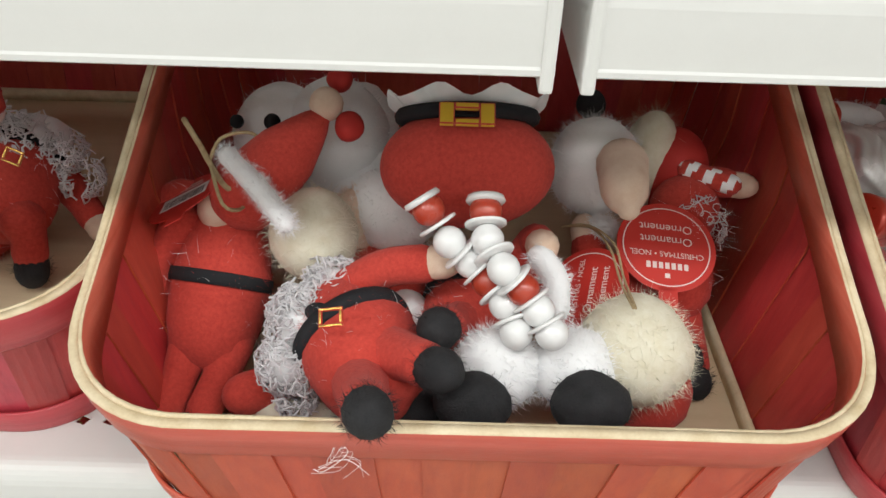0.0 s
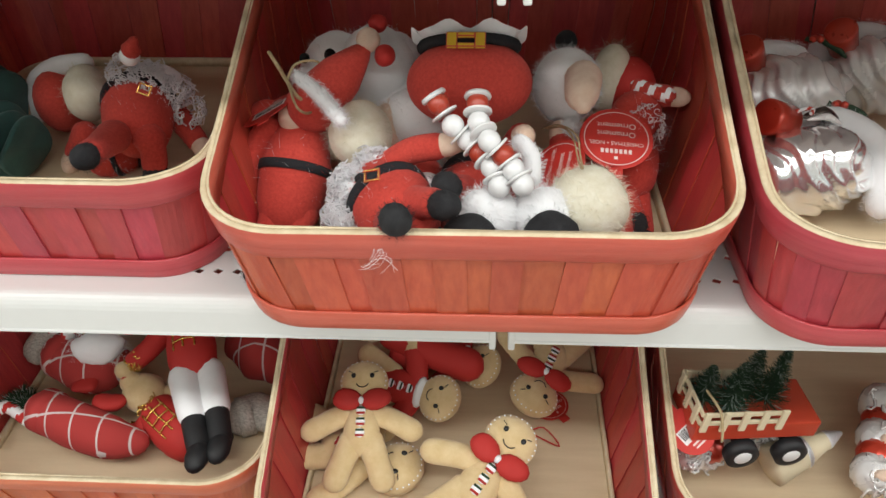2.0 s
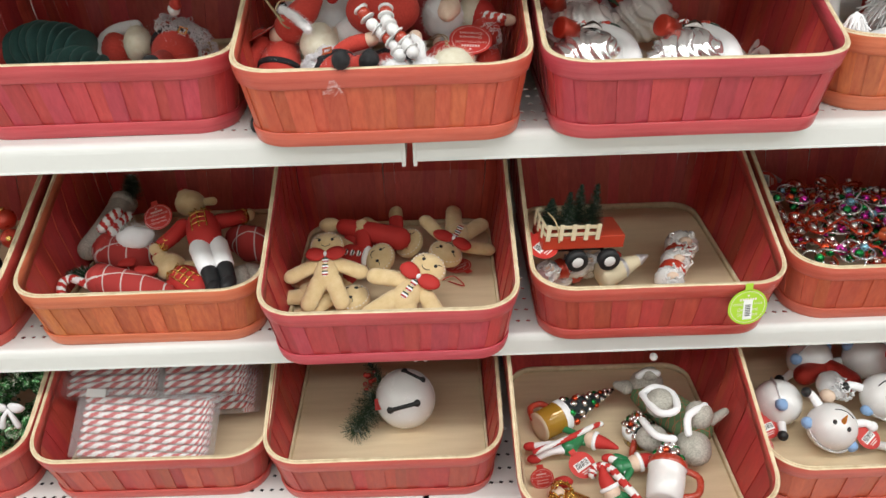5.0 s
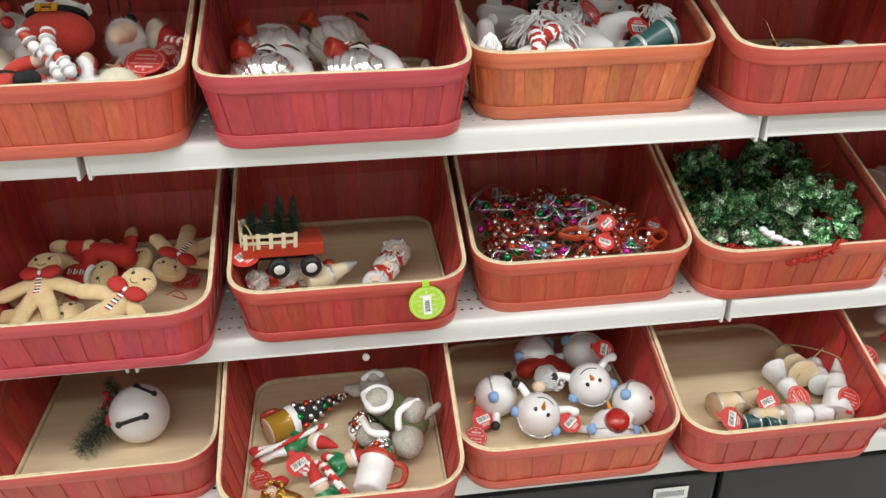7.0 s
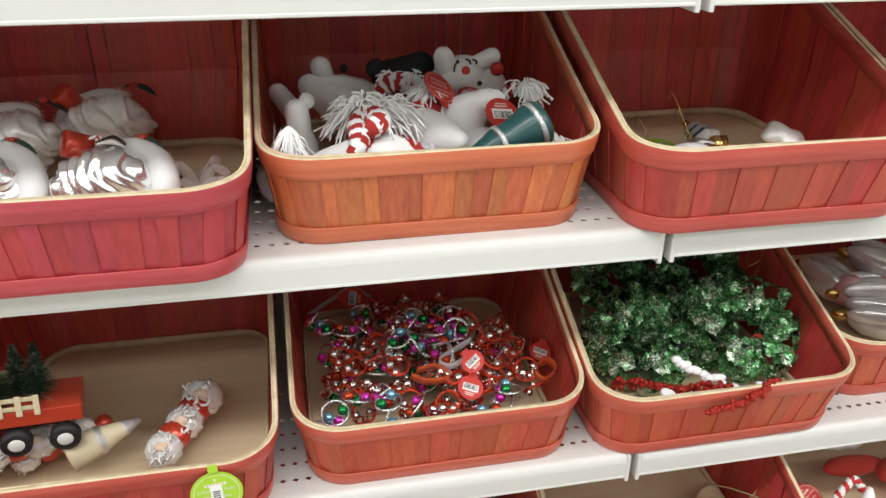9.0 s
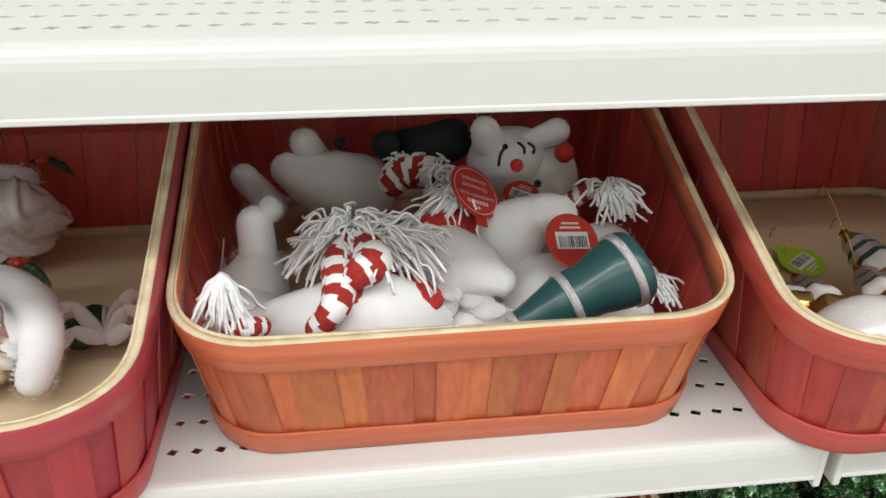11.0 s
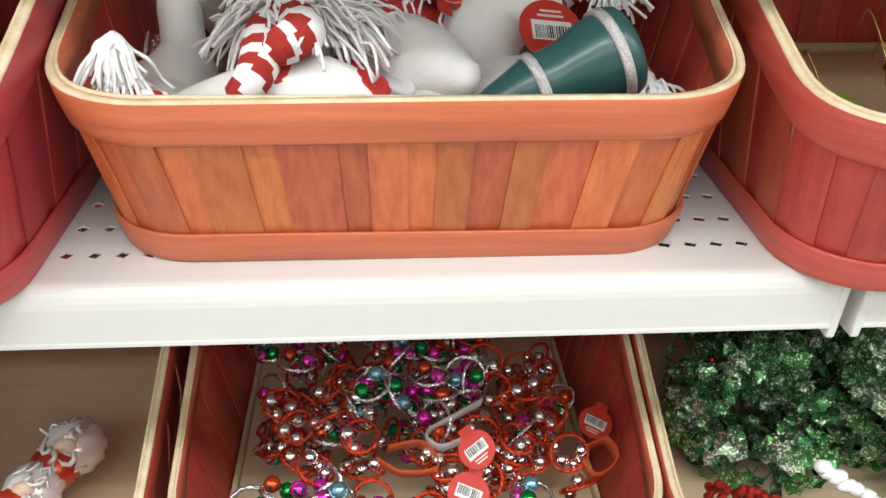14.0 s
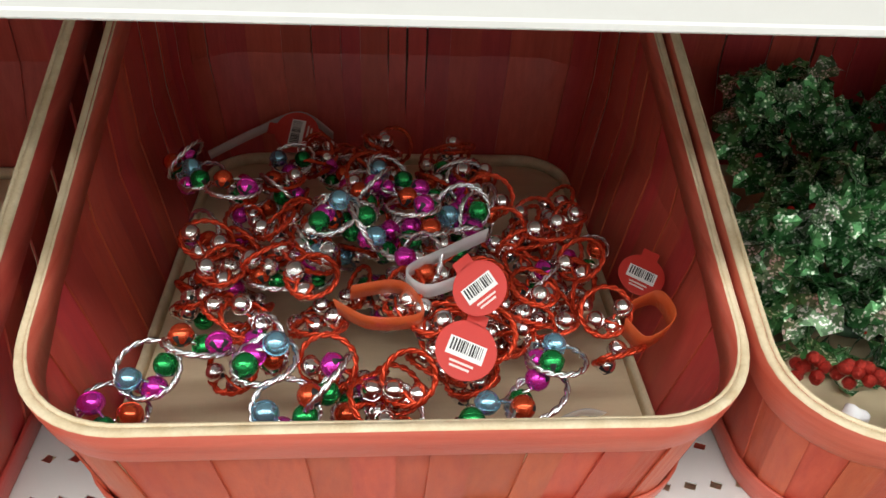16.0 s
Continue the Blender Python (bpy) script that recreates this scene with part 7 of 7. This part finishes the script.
def bead_tree(p, q, label, seed, base=None):
    """A cone of small baubles; base: the mug or boot that it stands in."""
    rnd = random.Random(seed)
    p, q = Vector(p), Vector(q)
    l = (q - p).length
    root = empty("bauble_tree_ornament", along(p, q), label, "ornament", "bauble trees")
    bm = bmesh.new()
    lathe(bm, [(0, 0.017), (0.01, 0.02), (l * 0.5, 0.012), (l, 0.002)], None, 0, 20)
    bristles(bm, (0, 0, 0), (0, 0, 1), l, 0.025, 0.004, 420, 0, rnd, 1)
    part("tree_cone", bm, [dark_cloth, glitter_silver], root, "dark frosted bristle cone")
    for k in range(42):
        t = (k + 0.5) / 42
        a = k * 2.4
        r = 0.021 * (1 - t) + 0.002
        bm = bmesh.new()
        blob(bm, (r * math.cos(a), r * math.sin(a), l * t * 0.95), 0.0062 - 0.0026 * t, 0, seg=12)
        part("bauble", bm, BELL[("silver", "green", "silver", "silver", "red", "silver", "silver")[k % 7]], root)
    if base:
        bm = bmesh.new()
        if base == "mug":
            lathe(bm, [(-0.048, 0.014, 2), (-0.047, 0.0235, 0), (-0.012, 0.0235, 0), (-0.011, 0.0255, 1), (0.001, 0.0255, 1), (0.003, 0.02, 1)], None, 0, 30)
            part("mug", bm, [amber_glass, wool_white, cream_paint], root, "amber glass mug with a white collar")
            bm = bmesh.new()
            tube(bm, [(0.02, 0, -0.006), (0.04, 0, -0.014), (0.04, 0, -0.034), (0.02, 0, -0.044)], 0.005, 0, 10)
            part("handle", bm, bead_red, root, "red handle")
        else:
            lathe(bm, [(-0.062, 0.02, 1), (-0.06, 0.0245, 1), (-0.03, 0.0265, 1), (-0.012, 0.0255, 1), (-0.011, 0.0275, 0), (0.0, 0.0275, 0), (0.002, 0.02, 0)], None, 0, 30)
            part("cup", bm, [bead_red, white_enamel], root, "white enamel cup with red rim")
            bm = bmesh.new()
            tube(bm, [(-0.022, 0, -0.006), (-0.044, 0, -0.014), (-0.044, 0, -0.04), (-0.022, 0, -0.05)], 0.005, 0, 10)
            part("handle", bm, bead_red, root, "red handle")
    return root


bead_tree((0.218, 0.044, 0.601), (0.308, 0.099, 0.601), "silver bauble tree in an amber mug lying down", 1, "mug")
bead_tree((0.331, 0.016, 0.596), (0.329, 0.017, 0.626), "small bauble tree in an amber mug lying down", 2, "mug")
bead_tree((0.351, -0.072, 0.611), (0.364, -0.034, 0.621), "bauble tree standing in a white enamel cup", 3, "cup")
ELF = [wool_white, bow_red, green_velvet, felt_skin, biscuit_felt, gold_foil]
ELF[2] = plain("green_enamel", (0.02, 0.2, 0.07), 0.35, coat=0.3)


def elf_doll(feet, hip, chest, head, label, seed):
    rnd = random.Random(seed)
    bm = bmesh.new()
    h, c = Vector(hip), Vector(chest)
    side = (c - h).normalized().cross(Vector((0, 0, 1))).normalized()
    for s, f in zip((-1, 1), feet):
        tube(bm, [h + side * s * 0.006, (h + Vector(f)) / 2 + Vector((0, 0, 0.004)), f], [0.0075, 0.006, 0.005], 0, 10)
        blob(bm, f, (0.011, 0.007, 0.007), 1, seg=12)
    tube(bm, [h, (h + c) / 2, c], [0.014, 0.011, 0.010], 2, 14)
    blob(bm, head, 0.0125, 3, seg=16)
    d = (Vector(head) - c).normalized()
    tube(bm, [Vector(head) + d * 0.006, Vector(head) + d * 0.02, Vector(head) + d * 0.034 + side * 0.006], [0.0125, 0.009, 0.003], 1, 12)
    lathe(bm, [(-0.003, 0.012), (-0.002, 0.0145), (0.002, 0.0145), (0.003, 0.012)], along(Vector(head) + d * 0.006, Vector(head) + d), 0, 16)
    for s in (-1, 1):
        tube(bm, [c + side * s * 0.01, c + side * s * 0.022 - d * 0.012, c + side * s * 0.02 - d * 0.028], [0.0055, 0.005, 0.0045], 2, 10)
    return thing("elf_doll", bm, ELF, label, "doll", "elf dolls")


elf_doll([(0.160, -0.016, 0.596), (0.164, -0.032, 0.586)], (0.217, -0.020, 0.596), (0.237, -0.002, 0.598), (0.253, -0.011, 0.600), "painted elf doll in green with white legs and red shoes", 1)
elf_doll([(0.272, -0.045, 0.596), (0.290, -0.042, 0.586)], (0.286, -0.063, 0.596), (0.297, -0.062, 0.598), (0.308, -0.060, 0.600), "painted elf doll in red lying on others", 2)
elf_doll([(0.294, -0.141, 0.586), (0.277, -0.145, 0.586)], (0.276, -0.130, 0.586), (0.266, -0.120, 0.596), (0.262, -0.113, 0.602), "painted elf doll in green lying on the plywood", 3)
cane([(0.304, -0.131, 0.591), (0.280, -0.099, 0.606), (0.264, -0.077, 0.611), (0.246, -0.073, 0.608), (0.241, -0.081, 0.602)], 0.0062, "red and white striped candy cane on the ornaments", 8)
cane([(0.163, -0.042, 0.611), (0.219, -0.015, 0.611), (0.257, 0.006, 0.611), (0.271, 0.012, 0.610)], 0.0042, "thin white and red striped cane", 3, [tag_white, bow_red])
bm = bmesh.new()
blob(bm, (0.187, -0.103, 0.586), 0.014, 3, seg=16)
curls(bm, (0.193, -0.106, 0.594), 0.016, 40, 5, rnd, 0.005, 0.0014)
tube(bm, [(0.205, -0.110, 0.586), (0.225, -0.120, 0.584)], 0.013, 5, 14)
blob(bm, (0.200, -0.082, 0.591), (0.014, 0.01, 0.008), 1, seg=12, lump=0.3)
thing("gold_elf_doll", bm, ELF, "painted doll with gold ruffles lying on the plywood", "doll")
hang_tag(facing((0.230, -0.061, 0.601), (0.1, -0.4, 0.9), 20), 0.02, True, "round red card tag with a white price label")
hang_tag(facing((0.171, -0.070, 0.586), (0, -0.95, 0.3), 10), 0.017)
bm = bmesh.new()
blob(bm, (0.342, 0.027, 0.726), 0.006, 0, seg=14)
thing("white_pompom", bm, wool_white, "small white pompom against the basket wall", "pompom")

# ---- third shelf: round snow figures ----
BALL = [white_enamel, orange_felt, ink_black, blue_pompom, wool_white, glitter_silver, berry_red]


def snow_ball(c, face, up, label, seed, hat=False, r=0.036):
    """A round white figure with a face, limbs and blue ear bobbles."""
    rnd = random.Random(seed)
    m = lying(c, Vector(c) + Vector(up), face)
    bm = bmesh.new()
    blob(bm, (0, 0, 0), r, 0, seg=32)
    for s in (-1, 1):
        a = Vector((s * 0.30, 0.22, 0.93)).normalized() * r
        blob(bm, a, (0.0034, 0.004, 0.002), 2, seg=10)
        blob(bm, (s * r * 0.95, r * 0.35, 0.0), 0.0095, 3, seg=14, lump=0.15)
        tube(bm, [(s * r * 0.75, -r * 0.55, 0.004), (s * r * 1.15, -r * 0.8, 0.006), (s * r * 1.35, -r * 0.8, 0.008)], [0.007, 0.006, 0.0065], 4, 10)
        blob(bm, (s * r * 1.45, -r * 0.8, 0.008), 0.008, 2 if s > 0 else 4, seg=10)
    tube(bm, [(0, 0.002, r * 0.95), (0.004, -0.002, r * 1.38)], [0.0042, 0.001], 1, 10)
    tube(bm, [Vector((x, -0.011 - 0.006 * math.cos(x * 90), 0)) + Vector((0, 0, math.sqrt(max(1e-6, r * r - x * x - (0.011 + 0.006 * math.cos(x * 90)) ** 2)) * 1.005)) for x in (-0.014, -0.007, 0, 0.007, 0.014)], 0.0009, 2, 5)
    tube(bm, [(-r * 0.95, r * 0.45, 0), (-r * 0.5, r * 0.95, 0), (0.3 * r, r * 1.02, 0), (r * 0.95, r * 0.45, 0)], 0.0018, 5, 6)
    if hat:
        lathe(bm, [(0, 0.02, 6), (0.012, 0.018, 6), (0.016, 0.004, 6)], pose(0, r * 0.85, 0.01, -70, 0, 0), 6, 20)
    bm.transform(m)
    return thing("snow_ball_ornament", bm, BALL, label, "ornament", "round snow figures")


snow_ball((0.613, -0.012, 0.611), (0.05, -0.6, 0.8), (-0.5, -0.75, -0.4), "round white snow figure ornament with orange nose", 1)
snow_ball((0.713, 0.034, 0.626), (-0.1, -0.7, 0.7), (0.2, -0.8, -0.5), "round white snow figure ornament lying upside down", 2)
snow_ball((0.554, 0.045, 0.611), (-0.8, 0.3, 0.5), (-0.2, 0.3, 0.9), "plain back of a round white snow figure", 3)
snow_ball((0.777, -0.007, 0.611), (0.75, -0.4, 0.5), (0.1, 0.6, 0.7), "round white snow figure ornament with blue bobbles", 4)
snow_ball((0.643, 0.141, 0.616), (-0.4, 0.8, 0.4), (0, 0, 1), "plain back of a round white snow figure", 5)
snow_ball((0.729, 0.128, 0.626), (0.3, 0.8, 0.4), (0.2, 0, 1), "plain back of a round white snow figure", 6)
snow_ball((0.725, -0.051, 0.596), (0.1, 0.2, 0.9), (0, -0.6, 0.7), "round white snow figure with a red glitter cap", 7, True)
bm = bmesh.new()
blob(bm, (0.650, 0.074, 0.616), (0.022, 0.026, 0.02), 1, seg=18, lump=0.2)
blob(bm, (0.626, 0.039, 0.626), (0.012, 0.012, 0.01), 2, seg=12)
tube(bm, [(0.618, 0.101, 0.616), (0.658, 0.116, 0.616), (0.684, 0.082, 0.616)], 0.017, 0, 14)
curls(bm, (0.656, 0.056, 0.624), 0.018, 40, 1, rnd, 0.005, 0.001)
thing("round_red_doll", bm, [red_tinsel, wool_white, felt_skin], "round red glitter doll with a white beard", "doll")
for p, s in (((0.526, 0.007, 0.596), 10), ((0.509, -0.023, 0.586), -20), ((0.664, -0.026, 0.601), 30), ((0.746, 0.073, 0.666), 60)):
    hang_tag(facing(p, (0.1, -0.5, 0.85), s), 0.018, s != -20, "round red card tag on a snow figure")

# ---- third shelf: turned wooden ornaments ----
SPOOL = [pale_wood, glitter_silver, bead_white, teal_paint]


def spool(p, q, mi, label, r=0.02, cone=False):
    bm = bmesh.new()
    p, q = Vector(p), Vector(q)
    l = (q - p).length
    if cone:
        prof = [(0, r * 0.9, mi), (0.001, r, mi), (l * 0.32, r * 0.75, mi), (l * 0.33, r * 0.78, 1), (l * 0.37, r * 0.75, 1), (l * 0.38, r * 0.72, mi), (l * 0.62, r * 0.5, mi), (l * 0.63, r * 0.53, 1), (l * 0.67, r * 0.5, 1), (l * 0.68, r * 0.46, mi), (l * 0.97, r * 0.1, mi), (l, r * 0.05, mi)]
    else:
        prof = [(0, r * 0.92, 0 if mi == 0 else mi), (0.001, r, 1), (l * 0.04, r * 1.02, 1), (l * 0.05, r, mi), (l * 0.45, r * 0.72, mi), (l * 0.46, r * 0.76, 1), (l * 0.52, r * 0.74, 1), (l * 0.53, r * 0.7, mi), (l * 0.75, r * 0.62, mi), (l * 0.9, r * 0.66, mi), (l * 0.92, r * 0.68, 1), (l * 0.97, r * 0.66, 1), (l, r * 0.5, mi)]
    lathe(bm, prof, along(p, q), mi, 30)
    return thing("turned_wood_ornament", bm, SPOOL, label, "ornament", "turned wooden ornaments")


spool((0.915, -0.016, 0.592), (1.006, 0.001, 0.592), 0, "pale turned wooden bell ornament with silver bands", 0.025)
spool((1.056, -0.052, 0.596), (0.964, -0.048, 0.596), 0, "pale turned wooden ornament with silver bands", 0.018)
spool((1.062, 0.061, 0.601), (1.058, -0.029, 0.596), 2, "white painted turned ornament with silver bands", 0.024)
spool((1.085, 0.013, 0.621), (1.092, 0.092, 0.611), 0, "pale turned wooden ornament standing on its side", 0.026)
spool((1.106, -0.063, 0.596), (1.150, 0.027, 0.641), 2, "white cone ornament with silver glitter bands", 0.026, True)
spool((1.018, -0.060, 0.596), (1.101, -0.056, 0.596), 2, "white turned ornament lying by the rim", 0.022)
spool((1.114, -0.002, 0.606), (1.133, 0.060, 0.606), 2, "white turned ornament under the others", 0.022)
spool((0.943, -0.057, 0.588), (1.003, -0.055, 0.588), 3, "dark teal turned ornament by the rim", 0.018)
spool((0.982, -0.062, 0.586), (1.026, -0.057, 0.586), 3, "dark teal turned ornament by the rim", 0.016)
for p, s, c in (((1.124, -0.059, 0.621), 150, False), ((0.926, -0.056, 0.601), 60, True), ((0.997, -0.035, 0.611), 10, True), ((1.054, -0.032, 0.611), 100, False)):
    hang_tag(facing(p, (0.1, -0.6, 0.8), s), 0.02, c, "round red card tag on a turned ornament")
cord([(1.087, 0.097, 0.626), (1.120, 0.067, 0.636), (1.147, 0.018, 0.646), (1.159, -0.028, 0.626), (1.143, -0.066, 0.616)], "brown jute twine loop of a turned ornament", thick=0.0011)
cord([(1.156, 0.109, 0.626), (1.150, 0.065, 0.636), (1.108, 0.039, 0.626), (1.065, 0.002, 0.621)], "brown jute twine loop of a turned ornament", thick=0.0011)
cord([(0.942, -0.064, 0.606), (0.939, -0.038, 0.611), (0.963, -0.035, 0.611), (0.971, -0.050, 0.606)], "brown jute twine loop of a turned ornament", thick=0.0011)

# ---- third shelf: white bird plush and red stars ----
bm = bmesh.new()
tube(bm, [(1.225, -0.020, 0.616), (1.264, -0.032, 0.626), (1.323, -0.021, 0.626)], [0.026, 0.036, 0.034], 0, 22)
tube(bm, [(1.265, -0.013, 0.656), (1.279, 0.005, 0.666)], [0.012, 0.005], 0, 12)
blob(bm, (1.215, -0.009, 0.626), 0.017, 0, seg=16)
tube(bm, [(1.285, -0.029, 0.666), (1.296, -0.050, 0.664)], 0.0009, 1, 5)
thing("plush_toy", bm, [plush_white, ink_black], "plump white plush animal with stitched eyes", "plush toy", "plush toys")
for c, r in (((1.335, 0.100, 0.616), (0.05, 0.018, 0.014)), ((1.398, 0.072, 0.616), (0.04, 0.03, 0.02)), ((1.189, -0.038, 0.596), (0.02, 0.03, 0.02)), ((1.352, -0.032, 0.596), (0.03, 0.02, 0.02))):
    bm = bmesh.new()
    blob(bm, c, r, 0, seg=18, lump=0.15)
    thing("red_felt_cushion", bm, felt_red, "red felt cushion ornament beside the white plush", "ornament", "red felt cushions")
bm = bmesh.new()
blob(bm, (1.341, 0.141, 0.636), (0.04, 0.025, 0.02), 0, seg=20, lump=0.2)
thing("pearl_shell_ornament", bm, pearl_glass, "white pleated ornament at the back of the basket", "ornament")
cane([(1.243, 0.019, 0.646), (1.260, 0.026, 0.656), (1.276, 0.032, 0.661), (1.280, 0.018, 0.656)], 0.006, "red and white candy cane in the basket", 5)
hang_tag(facing((1.221, 0.042, 0.626), (0.1, -0.5, 0.85), 20), 0.021)

# price labels on the front of the base
for x, z in ((0.80, 0.47),):
    bm = bmesh.new()
    box(bm, (x, -0.079, z - 0.012), (x + 0.06, -0.0775, z + 0.014), 0)
    root = thing("shelf_price_label", bm, tag_white, "white shelf price label with black printed bars", "label", smooth=False)
    bm = bmesh.new()
    for k in range(14):
        box(bm, (-0.025 + k * 0.0035, -0.0014, 0.008), (-0.0235 + k * 0.0035, -0.0011, 0.02))
    part("barcode_print", bm, ink_black, root, smooth=False)
